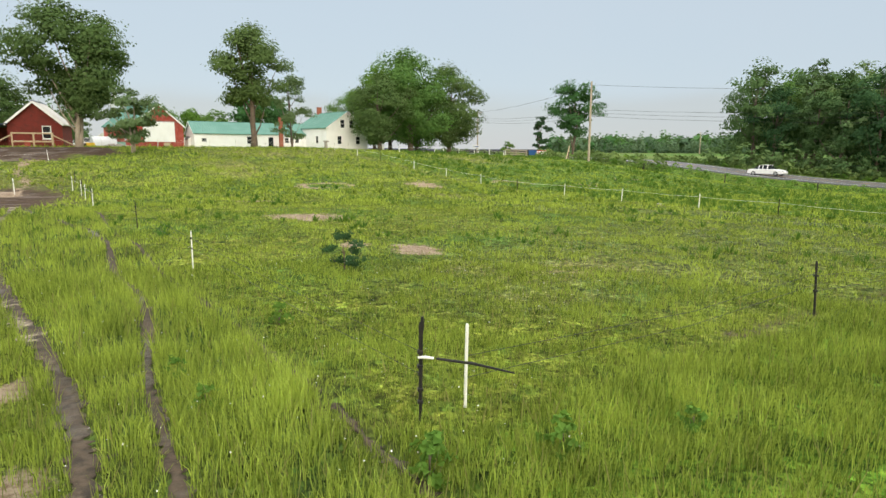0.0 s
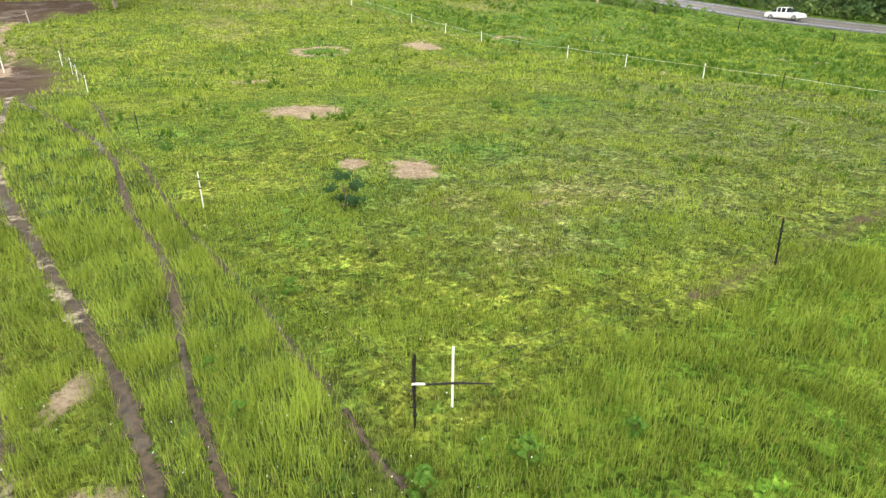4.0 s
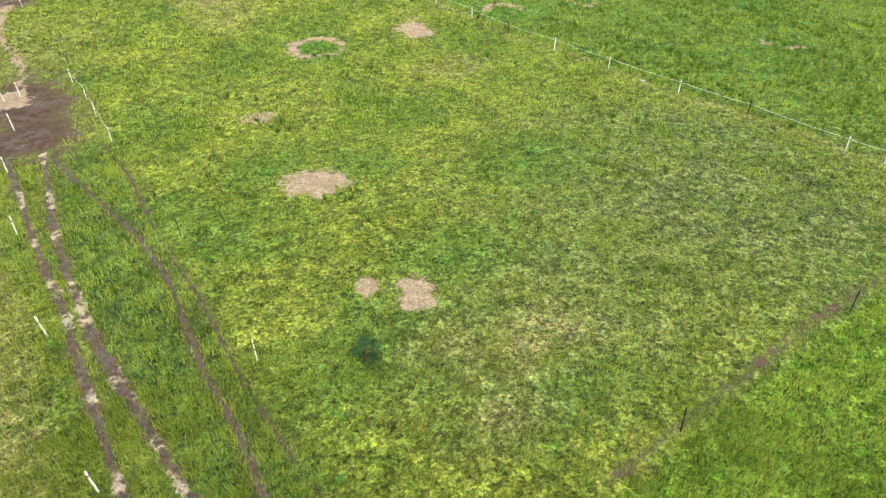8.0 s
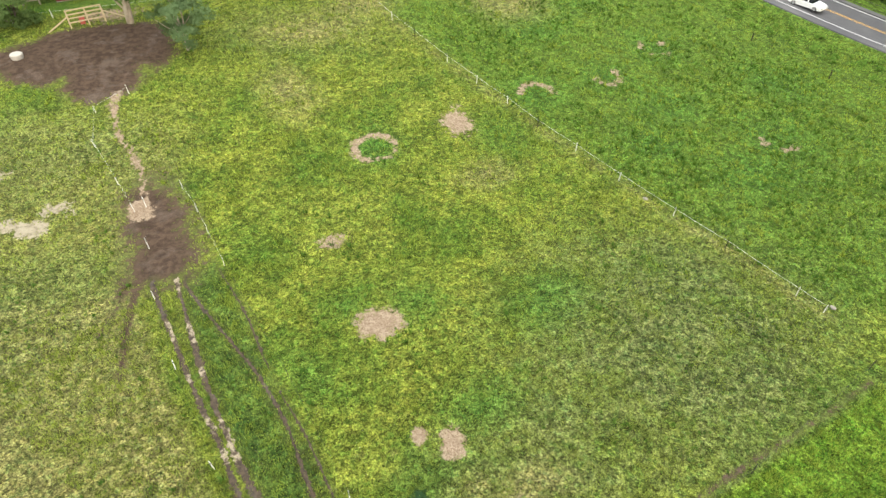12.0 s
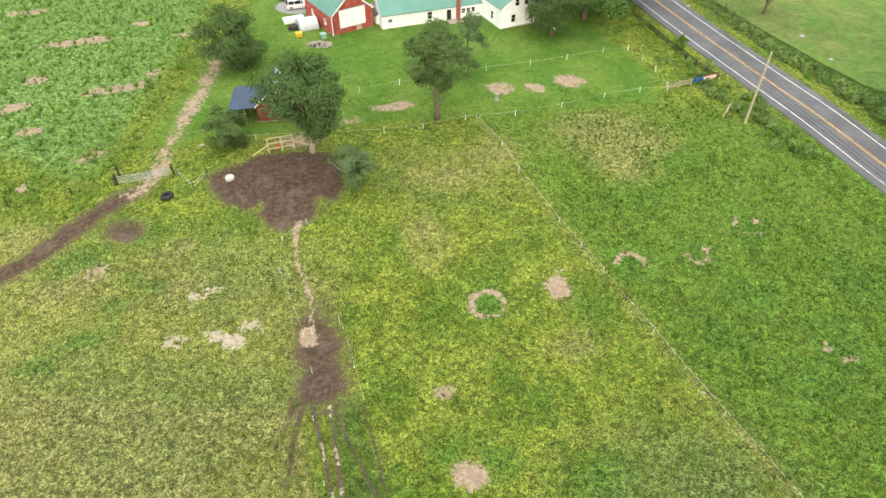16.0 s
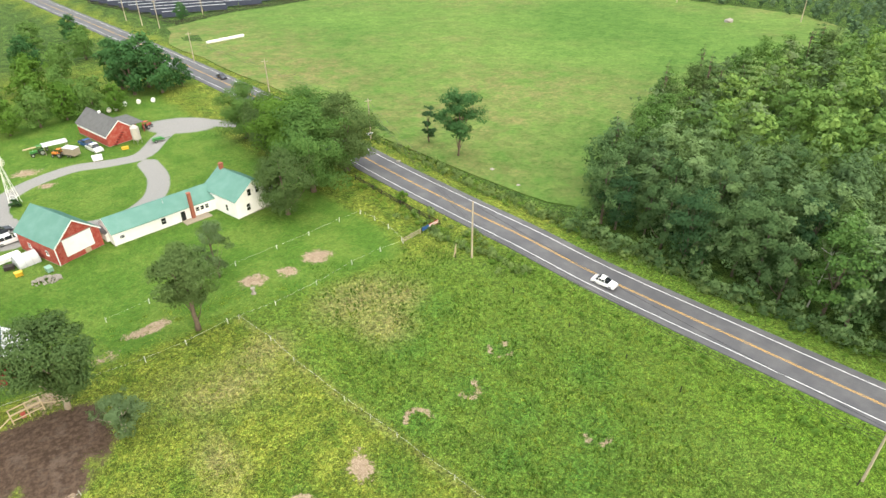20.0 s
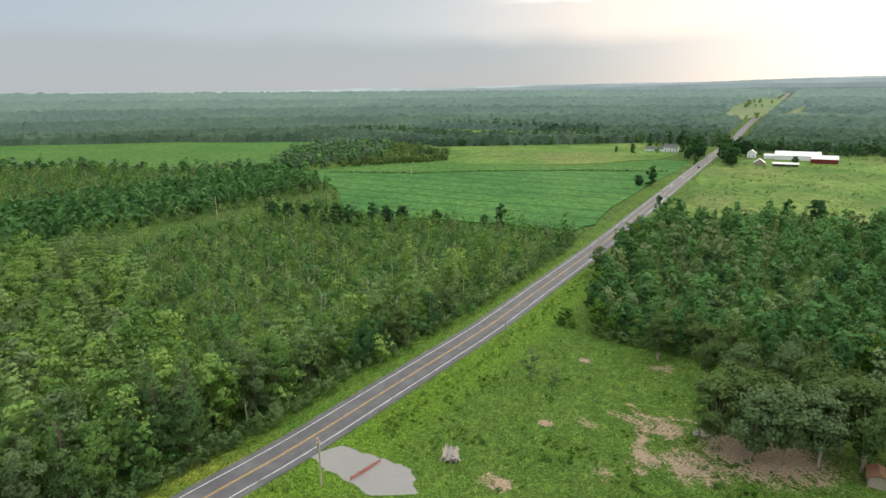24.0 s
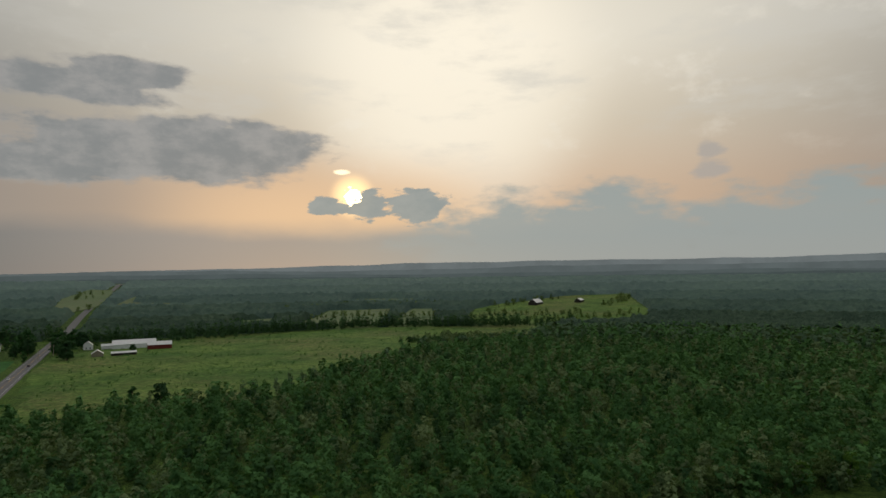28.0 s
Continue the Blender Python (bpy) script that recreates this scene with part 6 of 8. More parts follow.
# farmstead on the south road
far_house = gable_house("roadside_house", 455, -570, 0.0, 121, 8, 15, 5.4, 8.4, WHITE, GREY_ROOF, "white two-storey roadside house with a grey roof", "house", seams=0)
for u in (2.0, 4.8, 7.6, 10.4, 13.2):
    for z in (1.7, 4.2):
        window(far_house, "right", u, z, 1.0, 1.5, 8, 15)
side = gable_house("roadside_wing", 473, -561, 0.0, 121, 6, 20, 2.8, 5.0, WHITE, GREY_ROOF, "low white wing of the roadside house", "house wing", seams=0)
for u in (3.0, 7.0, 11.0, 15.0):
    window(side, "right", u, 1.5, 1.0, 1.2, 6, 20)
FARMSTEAD = (("cattle_barn", 343.5, -593, 121, 12, 38, 4.5, 8.4, WHITE, WHITE_ROOF, "long white barn with a pale metal roof", "barn"), ("red_cow_barn", 306, -587, 121, 9, 21, 4.4, 7.4, RED_DARK, WHITE_ROOF, "dark red barn with a pale roof", "barn"),
             ("white_farm_house", 364, -580, 211, 8, 9, 4.6, 7.8, WHITE, WHITE_ROOF, "white gabled farm house", "house"), ("milk_house", 352, -589, 121, 5, 12, 3.2, 5.0, WHITE, WHITE_ROOF, "low white milk house", "shed"),
             ("grey_shed", 322, -524, 211, 9, 8, 3.0, 6.0, WOOD, WHITE_ROOF, "small grey shed with a pale roof", "shed"), ("long_shed", 311.5, -535.5, 121, 5, 20, 2.6, 3.8, WOOD_DARK, WHITE_ROOF, "open dark cattle shed", "shed"),
             ("far_barn", -119, -1150, 155, 16, 40, 5.5, 12.0, WOOD_DARK, WHITE_ROOF, "large distant barn with a pale roof", "barn"), ("far_shed", -210, -1184, 155, 12, 28, 5, 8.5, WOOD_DARK, WHITE_ROOF, "distant shed with a pale roof", "shed"))
for nm, px, py, rot, w, l, e, tt, wm, rm, lab, cat in FARMSTEAD:
    b = gable_house(nm, px, py, G(px, py), rot, w, l, e, tt, wm, rm, lab, cat, seams=0)
    if cat == "house":
        for u in (w * 0.3, w * 0.7):
            window(b, "front", u, e * 0.35, 0.9, 1.4, w, l)

# ---- vehicles ----


def wheel(parent, x, y, r=0.33, w=0.22):
    bm = bmesh.new()
    tube(bm, [(x, y - w / 2, r), (x, y - w / 2 + 0.03, r), (x, y + w / 2 - 0.03, r), (x, y + w / 2, r)], [r - 0.05, r, r, r - 0.05], 14)
    t = part("wheel", bm, RUBBER, parent)
    bm = bmesh.new()
    tube(bm, [(x, y - w / 2 - 0.012, r), (x, y + w / 2 + 0.012, r)], [r * 0.6, r * 0.6], 10)
    part("rim", bm, STEEL, t)


def car(x, y, rot, paint, label, kind="sedan", z=None, group=""):
    """A road vehicle heading along its own +x."""
    ob = thing({"sedan": "car", "suv": "car", "pickup": "pickup_truck", "van": "van"}[kind], pose(x, y, G(x, y) + 0.02 if z is None else z, 0, 0, rot), label, "truck" if kind == "pickup" else "car", group)
    L, Wd = {"sedan": (4.6, 1.8), "suv": (4.8, 1.9), "pickup": (5.6, 2.0), "van": (5.2, 2.0)}[kind]
    belt = {"sedan": 0.9, "suv": 1.05, "pickup": 1.1, "van": 1.1}[kind]
    roof = {"sedan": 1.43, "suv": 1.75, "pickup": 1.85, "van": 1.95}[kind]
    h = L / 2
    cab = {"sedan": (-h + 0.7, -h + 1.45, h - 2.05, h - 1.25), "suv": (-h + 0.08, -h + 0.35, h - 1.9, h - 1.25), "pickup": (-h + 1.9, -h + 2.15, h - 2.05, h - 1.45), "van": (-h + 0.05, -h + 0.2, h - 1.6, h - 0.9)}[kind]
    bm = bmesh.new()
    prism(bm, [(-h, 0.32), (-h + 0.05, belt - 0.12), (-h + 0.35, belt), (h - 1.15, belt), (h - 0.25, belt - 0.18), (h, belt - 0.4), (h, 0.3), (h - 0.4, 0.24), (-h + 0.4, 0.24)], -Wd / 2, Wd / 2)
    bmesh.ops.bevel(bm, geom=[e for e in bm.edges], offset=0.06, segments=2, affect="EDGES", profile=0.6)
    body = part("body", bm, paint, ob, smooth=False)
    bm = bmesh.new()
    prism(bm, [(cab[0], belt - 0.03), (cab[1], roof - 0.05), (cab[1] + 0.25, roof), (cab[2] - 0.2, roof), (cab[2], roof - 0.06), (cab[3], belt - 0.03)], -Wd / 2 + 0.1, Wd / 2 - 0.1)
    for v in bm.verts:
        if v.co.z > belt + 0.1:
            v.co.y *= 0.86
    part("cabin", bm, GLASS, ob, "dark glazed cabin")
    box_part("roof_panel", ob, paint, cab[1] + 0.12, cab[2] - 0.08, -Wd / 2 * 0.84 + 0.06, Wd / 2 * 0.84 - 0.06, roof - 0.03, roof + 0.03, bevel=0.02)
    for px in (cab[1] + 0.05, (cab[1] + cab[2]) / 2, cab[2] + 0.06):
        for s in (-1, 1):
            m = Matrix.Translation((px, s * (Wd / 2 - 0.155), (belt + roof) / 2)) @ Matrix.Rotation(s * 0.2, 4, "X")
            box_part("pillar", ob, paint, -0.05, 0.05, -0.03, 0.03, -(roof - belt) / 2, (roof - belt) / 2, m=m)
    if kind == "pickup":
        box_part("bed", ob, RUBBER, -h + 0.15, -h + 1.85, -Wd / 2 + 0.15, Wd / 2 - 0.15, belt + 0.0, belt + 0.03, "dark truck bed")
    for sx in (-1, 1):
        for sy in (-1, 1):
            wheel(ob, sx * (h - 0.85), sy * (Wd / 2 - 0.1), 0.36 if kind != "sedan" else 0.32)
    for s in (-1, 1):
        box_part("headlight", ob, STEEL, h - 0.12, h + 0.015, s * 0.62 - 0.17, s * 0.62 + 0.17, belt - 0.36, belt - 0.22)
        box_part("tail_light", ob, RED, -h - 0.012, -h + 0.1, s * 0.7 - 0.12, s * 0.7 + 0.12, belt - 0.3, belt - 0.12)
    return ob


def on_road(y, side):
    """A place in a lane of the road at the given y: x, y, z and heading."""
    x = float(np.interp(y, [p[1] for p in fine_line[::-1]], [p[0] for p in fine_line[::-1]]))
    x2 = float(np.interp(y - 4, [p[1] for p in fine_line[::-1]], [p[0] for p in fine_line[::-1]]))
    d = np.array([x2 - x, -4.0])
    d /= np.linalg.norm(d)
    n = np.array([-d[1], d[0]]) * side
    z = float(bare_land(np.array([x]), np.array([y]))[0]) + 0.252
    return x + n[0], y + n[1], z, math.degrees(math.atan2(d[1], d[0]))


for y, side, paint, lab in ((78, -1.75, CARBODY, "white sedan driving on the asphalt road"), (221, 1.75, CARDARK, "dark car driving on the asphalt road"), (-361, 1.75, CARBODY, "white car on the distant road"),
                            (-407, 1.75, CARBODY, "pale car on the distant road"), (-467, -1.75, CARDARK, "dark car on the distant road")):
    x_, y_, z_, r_ = on_road(y, side)
    car(x_, y_, r_, paint, lab, "sedan", z_, "cars on the road")
car(-39.6, 126.2, 26, CARBODY, "white sport utility vehicle parked on gravel", "suv")
car(-42.2, 130.6, 30, CARDARK, "silver-blue car parked on gravel", "sedan")
car(-30.6, 173.4, -58, CARBLUE, "blue pickup truck parked by the workshop", "pickup")
car(-28.6, 169.4, -58, CARBODY, "white pickup truck parked by the workshop", "pickup")


def tractor(x, y, rot, paint, label, s=1.0):
    ob = thing("tractor", pose(x, y, G(x, y), 0, 0, rot), label, "tractor")
    box_part("hood", ob, paint, 0.2 * s, 1.9 * s, -0.35 * s, 0.35 * s, 0.75 * s, 1.35 * s, bevel=0.08)
    box_part("chassis", ob, BLACK_POST, -0.9 * s, 1.8 * s, -0.25 * s, 0.25 * s, 0.5 * s, 0.78 * s)
    box_part("seat", ob, RUBBER, -0.55 * s, -0.15 * s, -0.25 * s, 0.25 * s, 1.0 * s, 1.45 * s, bevel=0.05)
    for sy in (-1, 1):
        box_part("fender", ob, paint, -1.15 * s, -0.1 * s, sy * 0.75 * s - 0.18 * s, sy * 0.75 * s + 0.18 * s, 1.35 * s, 1.45 * s, bevel=0.03)
        wheel(ob, -0.65 * s, sy * 0.75 * s, 0.72 * s, 0.36 * s)
        wheel(ob, 1.5 * s, sy * 0.62 * s, 0.42 * s, 0.24 * s)
    for px in (-0.95, 0.1):
        for sy in (-1, 1):
            box_part("post", ob, BLACK_POST, px * s - 0.03, px * s + 0.03, sy * 0.5 * s - 0.03, sy * 0.5 * s + 0.03, 1.4 * s, 2.3 * s)
    box_part("canopy", ob, paint, -1.1 * s, 0.25 * s, -0.6 * s, 0.6 * s, 2.3 * s, 2.38 * s, bevel=0.03)
    bm = bmesh.new()
    cyl(bm, 1.2 * s, 0.2 * s, 1.3 * s, 2.1 * s, 0.04, 8)
    part("exhaust", bm, STEEL, ob)
    return ob


tractor(-41.2, 171.4, 200, TRACTOR_GREEN, "green tractor parked on the grass")
tractor(-36.4, 168.3, 150, ORANGE, "orange tractor parked on the grass", 0.9)
tractor(-57.5, 141.3, 20, CARBLUE, "blue tractor beside the black-roofed shed")
tractor(-16.6, 181.0, 60, RED, "red farm machine by the workshop", 0.9)
mower = thing("hay_mower", pose(-13.6, 169.8, 2.0, 0, 0, 20), "green hay mower standing on gravel", "farm machine")
box_part("deck", mower, TRACTOR_GREEN, -1.6, 1.4, -0.6, 0.6, 0.45, 0.75, bevel=0.06)
box_part("hood", mower, TRACTOR_GREEN, -1.4, 0.9, -0.5, 0.5, 0.75, 1.15, bevel=0.1)
box_part("drawbar", mower, TRACTOR_GREEN, 1.3, 3.0, -0.06, 0.06, 0.5, 0.62)
for sy in (-1, 1):
    wheel(mower, -0.9, sy * 0.75, 0.4)
trailer = thing("box_trailer", pose(-33.4, 167.6, 2.0, 0, 0, 140), "rusty brown livestock trailer", "trailer")
box_part("body", trailer, WOOD, -1.8, 1.8, -1.0, 1.0, 0.5, 2.3, bevel=0.08)
box_part("roof", trailer, TARP, -1.85, 1.85, -1.05, 1.05, 2.3, 2.36)
for sx in (-0.5, 0.4):
    for sy in (-1, 1):
        wheel(trailer, sx, sy * 1.0, 0.33)
canopy = thing("machine_canopy", pose(-37.6, 172.6, 2.0, 0, 0, 20), "grey open canopy over farm machines", "shelter")
box_part("roof", canopy, TARP, -2.8, 2.8, -1.6, 1.6, 2.2, 2.28)
for sx in (-2.6, 2.6):
    for sy in (-1.4, 1.4):
        box_part("post", canopy, WOOD, sx - 0.06, sx + 0.06, sy - 0.06, sy + 0.06, -0.1, 2.2)
boom = thing("elevator", pose(-40, 174.5, 2.0, 0, 0, 12), "long pale hay elevator on wheels", "farm machine")
box_part("boom", boom, WOOD_RAW, -5, 5, -0.15, 0.15, 1.3, 1.6, m=Matrix.Rotation(-0.09, 4, "Y"))
for sy in (-1, 1):
    wheel(boom, 0, sy * 0.8, 0.35)
    box_part("leg", boom, STEEL, -0.05, 0.05, sy * 0.75 - 0.04, sy * 0.75 + 0.04, 0.3, 1.4)

tent = thing("hoop_shelter", pose(-35.3, 117.0, 2.0, 0, 0, 120), "grey tarpaulin hoop shelter", "shelter")
bm = bmesh.new()
prism(bm, [(math.cos(a) * 1.7, math.sin(a) * 1.9) for a in np.linspace(0, math.pi, 13)], -1.8, 1.8)
part("cover", bm, TARP, tent)
for k in (-1.8, -0.6, 0.6, 1.8):
    bm = bmesh.new()
    tube(bm, [(math.cos(a) * 1.73, k, math.sin(a) * 1.93) for a in np.linspace(0, math.pi, 13)], [0.03] * 13, 6)
    part("hoop", bm, STEEL, tent)


def crate(name, x, y, rot, dims, mat, label, category):
    ob = thing(name, pose(x, y, G(x, y), 0, 0, rot), label, category)
    a, b, c = dims
    box_part("body", ob, mat, -a / 2, a / 2, -b / 2, b / 2, 0.06, c, bevel=min(dims) * 0.08)
    box_part("lid", ob, mat, -a / 2 - 0.03, a / 2 + 0.03, -b / 2 - 0.03, b / 2 + 0.03, c, c + 0.06, bevel=0.02)
    for sx in (-1, 1):
        box_part("skid", ob, WOOD, sx * a * 0.35 - 0.05, sx * a * 0.35 + 0.05, -b / 2, b / 2, -0.06, 0.06)
    return ob


crate("yellow_bin", -35.8, 112.6, 20, (1.2, 0.9, 0.8), YELLOW, "yellow plastic bin standing on grass", "bin")
crate("yellow_bin", -21.5, 167.4, 10, (1.6, 0.9, 0.6), YELLOW, "yellow machine part by the workshop", "bin")
crate("green_bin", -31.0, 112.2, 30, (1.0, 1.3, 0.9), worn("pale_green_plastic", (0.25, 0.42, 0.33), (0.2, 0.3, 0.25), 3, 0.5), "pale green bin beside the barn", "bin")
crate("white_tank", -27.4, 162.6, 15, (2.2, 1.3, 1.1), WHITE, "white square tank on the gravel", "tank")
crate("white_boat", -38.6, 119.2, 30, (4.0, 1.7, 0.8), WHITE, "white covered boat beside the barn", "boat")
crate("dark_crate", -37.8, 115.6, 10, (1.6, 1.2, 0.7), WOOD_DARK, "dark crate on the grass", "crate")
crate("feed_cart", -34.0, 122.6, 39, (2.4, 1.3, 0.9), GREYTANK, "grey cart beside the barn wall", "cart")
crate("well_cover", 12.0, 121.0, 20, (0.9, 0.9, 1.1), WHITE, "white well cover beside the house", "well cover")
for k, (px, py) in enumerate(((-27.3, 199.4), (-25.6, 200.5), (-23.4, 203.7), (-19.6, 204.4), (-15.5, 204.4))):
    b = thing("wrapped_bale", pose(px, py, G(px, py)), "round hay bale wrapped in white plastic", "bale", "white hay bales in a row")
    bm = bmesh.new()
    tube(bm, [(0, -0.62, 0.62), (0, -0.5, 0.62), (0, 0.5, 0.62), (0, 0.62, 0.62)], [0.48, 0.64, 0.64, 0.48], 16)
    part("wrap", bm, WHITE_POST, b)
tube_bale = thing("wrapped_bale_row", pose(10.8, 279.3, G(10.8, 279.3), 0, 0, 25.5), "long white plastic-wrapped row of bales", "bale row")
for k in range(12):
    bm = bmesh.new()
    a = -8.4 + k * 1.4
    tube(bm, [(a, 0, 0.65), (a + 0.08, 0, 0.65), (a + 1.3, 0, 0.65), (a + 1.38, 0, 0.65)], [0.6, 0.68, 0.68, 0.6], 12)
    part("bale", bm, WHITE_POST, tube_bale)

# windmill by the drive
mill = thing("windmill", pose(-41.6, 143.5, 2.0), "white steel farm windmill on four legs", "windmill")
for sx in (-1, 1):
    for sy in (-1, 1):
        bm = bmesh.new()
        tube(bm, [(sx * 0.95, sy * 0.95, -0.1), (sx * 0.12, sy * 0.12, 9.6)], [0.06, 0.05], 6)
        part("leg", bm, WHITE_POST, mill)
for z in (1.8, 3.6, 5.4, 7.2):
    w = 0.95 - 0.083 * z
    bm = bmesh.new()
    for a, b in (((-w, -w), (w, -w)), ((w, -w), (w, w)), ((w, w), (-w, w)), ((-w, w), (-w, -w))):
        tube(bm, [(*a, z), (*b, z)], [0.03, 0.03], 5)
        tube(bm, [(*a, z), (b[0] * 1.15, b[1] * 1.15, z - 1.7)], [0.02, 0.02], 5)
    part("brace", bm, WHITE_POST, mill)
bm = bmesh.new()
tube(bm, [(0, -0.5, 9.9), (0, 0.6, 9.9)], [0.12, 0.1], 8)
hub = part("hub", bm, STEEL, mill)
for k in range(18):
    m = Matrix.Translation((0, -0.55, 9.9)) @ Matrix.Rotation(k * math.pi / 9, 4, "Y") @ Matrix.Rotation(0.5, 4, "Z")
    box_part("blade", hub, WHITE_POST, -0.12, 0.12, -0.012, 0.012, 0.35, 1.25, m=m)
box_part("vane", mill, WHITE_POST, -0.015, 0.015, 0.9, 2.2, 9.55, 10.3)

# ---- fences and poles ----


def wire_line(name, pts, r, mat, parent, sag=0.0, per=1):
    bm = bmesh.new()
    p = [Vector(a) for a in pts]
    line = []
    for a, b in zip(p, p[1:]):
        for k in range(per):
            t = k / per
            line.append(a.lerp(b, t) - Vector((0, 0, sag * 4 * t * (1 - t))))
    line.append(p[-1])
    tube(bm, line, [r] * len(line), 4)
    return part(name, bm, mat, parent)


def post_line(name, spots, label, heights=(0.95,), mats=(WHITE_POST,), r=0.022, wires=(0.75,), wire_mat=WIRE_WHITE, wire_r=0.009, lean=0.05, seed=1):
    """A light fence: posts with clips, and its wires."""
    rr = np.random.RandomState(seed)
    x0, y0 = spots[0]
    ob = thing(name, pose(x0, y0, G(x0, y0)), label, "fence")
    inv = ob.matrix_world.inverted()
    for i, (px, py) in enumerate(spots):
        z, h, m = G(px, py), heights[i % len(heights)], mats[i % len(mats)]
        lx, ly = rr.uniform(-lean, lean, 2) * h
        bm = bmesh.new()
        a = inv @ Vector((px, py, z - 0.15))
        b = inv @ Vector((px + lx, py + ly, z + h))
        tube(bm, [a, a.lerp(b, 0.96), b], [r, r, r * 0.5], 6)
        p = part("post", bm, m, ob)
        for wz in wires:
            c = a.lerp(b, (wz + 0.15) / (h + 0.15))
            box_part("clip", p, BLACK_POST, c.x - r - 0.006, c.x + r + 0.006, c.y - r - 0.006, c.y + r + 0.006, c.z - 0.02, c.z + 0.02)
    for wz in wires:
        wire_line("wire", [inv @ Vector((px, py, G(px, py) + wz)) for px, py in spots], wire_r, wire_mat, ob, 0.04, 3)
    return ob


post_line("field_fence", FIELD_FENCE, "light electric fence with white posts and white wire", (0.95, 0.9, 0.95, 1.0), (WHITE_POST, WHITE_POST, WHITE_POST, BLACK_POST), seed=2, r=0.03, wire_r=0.009)
post_line("yard_fence", [(-37, 76.5), (-33, 77.5), (-14.5, 80.6), (-8.9, 82.6), (-2.7, 85.4), (4.9, 87.8), (12.2, 91.3), (19.4, 95.7), (25.5, 98.4), (30.4, 100)], "white posts of the lawn fence", (1.1, 1.0), seed=3, r=0.05, wire_r=0.008)
post_line("lawn_fence", [(-20.5, 92.6), (-14.3, 95.4), (-7, 98.5), (-0.2, 101.9), (7.5, 105.4), (14, 108.4), (20.8, 112.2), (25.6, 114), (27.7, 110.5), (29.4, 106.4), (30.4, 101)], "white posts round the lawn paddock", (1.05, 1.1), seed=4, r=0.05, wire_r=0.008)
post_line("track_fence", [(-16.8, 44.5), (-15.6, 39.5), (-14.1, 34.0), (-11.6, 27.7), (-8.3, 20.6), (-5.0, 13.7), (-2.6, 8.9), (-0.6, 4.4)], "leaning white posts and wire along the ruts", (0.95, 1.0, 0.9), seed=5, lean=0.12, wires=(0.7,), wire_mat=WIRE, wire_r=0.004, r=0.03)
post_line("lane_fence", [(-14.8, 48.4), (-12.5, 43.2), (-10.6, 39.3), (-9.7, 36.8), (-4.5, 26.0), (-0.95, 17.9), (3.3, 8.45)], "black posts and white wire beside the lane", (1.0, 1.05, 0.9, 1.0, 1.0, 0.98, 1.12), (BLACK_POST, BLACK_POST, BLACK_POST, BLACK_POST, BLACK_POST, WHITE_POST, BLACK_POST), seed=6, wires=(0.55, 0.8), wire_mat=WIRE, wire_r=0.003, lean=0.08, r=0.017)
post_line("corner_fence", CORNER_FENCE[1:] + [(32.4, 27.5)], "black steel posts and thin wire at the pasture's corner", (1.1,), (BLACK_POST,), seed=7, wires=(0.5, 0.8), wire_mat=WIRE, wire_r=0.004, r=0.025)
post_line("road_fence", EAST_FENCE, "dark posts and wire along the road bank", (1.1, 1.0), (WOOD_DARK, WOOD_DARK), seed=8, wires=(0.5, 0.9), wire_mat=WIRE, wire_r=0.006, r=0.06)
post_line("yard_edge_fence", [(-21.2, 60.6), (-23.6, 57.6), (-22.5, 52.5), (-19.6, 47.5), (-17.6, 44.0)], "white stakes beside the muddy yard", (0.95, 0.8), seed=9, lean=0.1, wires=(0.7,), wire_r=0.006)
post_line("rope_fence", [(-9.7, 36.8), (-11.4, 40.6), (-12.6, 43.4), (-14.2, 46.4)], "white wire along the mud lane", (0.95,), (WHITE_POST,), seed=10, wires=(0.75,), wire_r=0.005)

# corner post with its sprung gate handle
corner = thing("corner_post", pose(3.3, 8.45, G(3.3, 8.45)), "black steel corner post with insulators and gate handle", "fence post")
bm = bmesh.new()
tube(bm, [(0, 0, -0.2), (0.015, 0, 0.98), (0.02, 0, 1.04)], [0.016, 0.016, 0.014], 6)
part("post", bm, BLACK_POST, corner)
bm = bmesh.new()
tube(bm, [(0.02, 0, 1.03), (0.024, 0, 1.10), (0.024, 0, 1.18)], [0.02, 0.021, 0.016], 8)
part("cap", bm, BLACK_POST, corner)
for z in (0.22, 0.36, 0.62, 0.78):
    box_part("insulator", corner, BLACK_POST, -0.03, 0.028, -0.03, 0.028, z, z + 0.035, bevel=0.006)
bm = bmesh.new()
tube(bm, [(-0.03, -0.03, 0.745), (0.05, -0.035, 0.745), (0.14, -0.03, 0.725)], [0.012, 0.018, 0.014], 8)
part("grip", bm, WHITE_POST, corner, "white gate grip")
bm = bmesh.new()
tube(bm, [(0.17, -0.03, 0.72), (0.6, 0.08, 0.60), (1.12, 0.24, 0.40)], [0.014, 0.018, 0.010], 8)
part("spring_handle", bm, BLACK_POST, corner, "black sprung gate handle")
wp = thing("white_post", pose(3.88, 8.85, G(3.88, 8.85)), "white fibreglass fence post standing in grass", "fence post")
bm = bmesh.new()
tube(bm, [(0, 0, -0.2), (0.02, 0.01, 0.98), (0.02, 0.01, 1.0)], [0.019, 0.019, 0.014], 8)
part("rod", bm, WHITE_POST, wp)
wire_line("wire", [(0.0, 0.0, 0.62), (4, 1.8, 0.5), (8.0, 3.75, 0.62)], 0.004, WIRE, wp)
wire_line("wire", [(0.0, 0.0, 0.36), (4, 1.8, 0.28), (8.0, 3.75, 0.4)], 0.004, WIRE, wp)


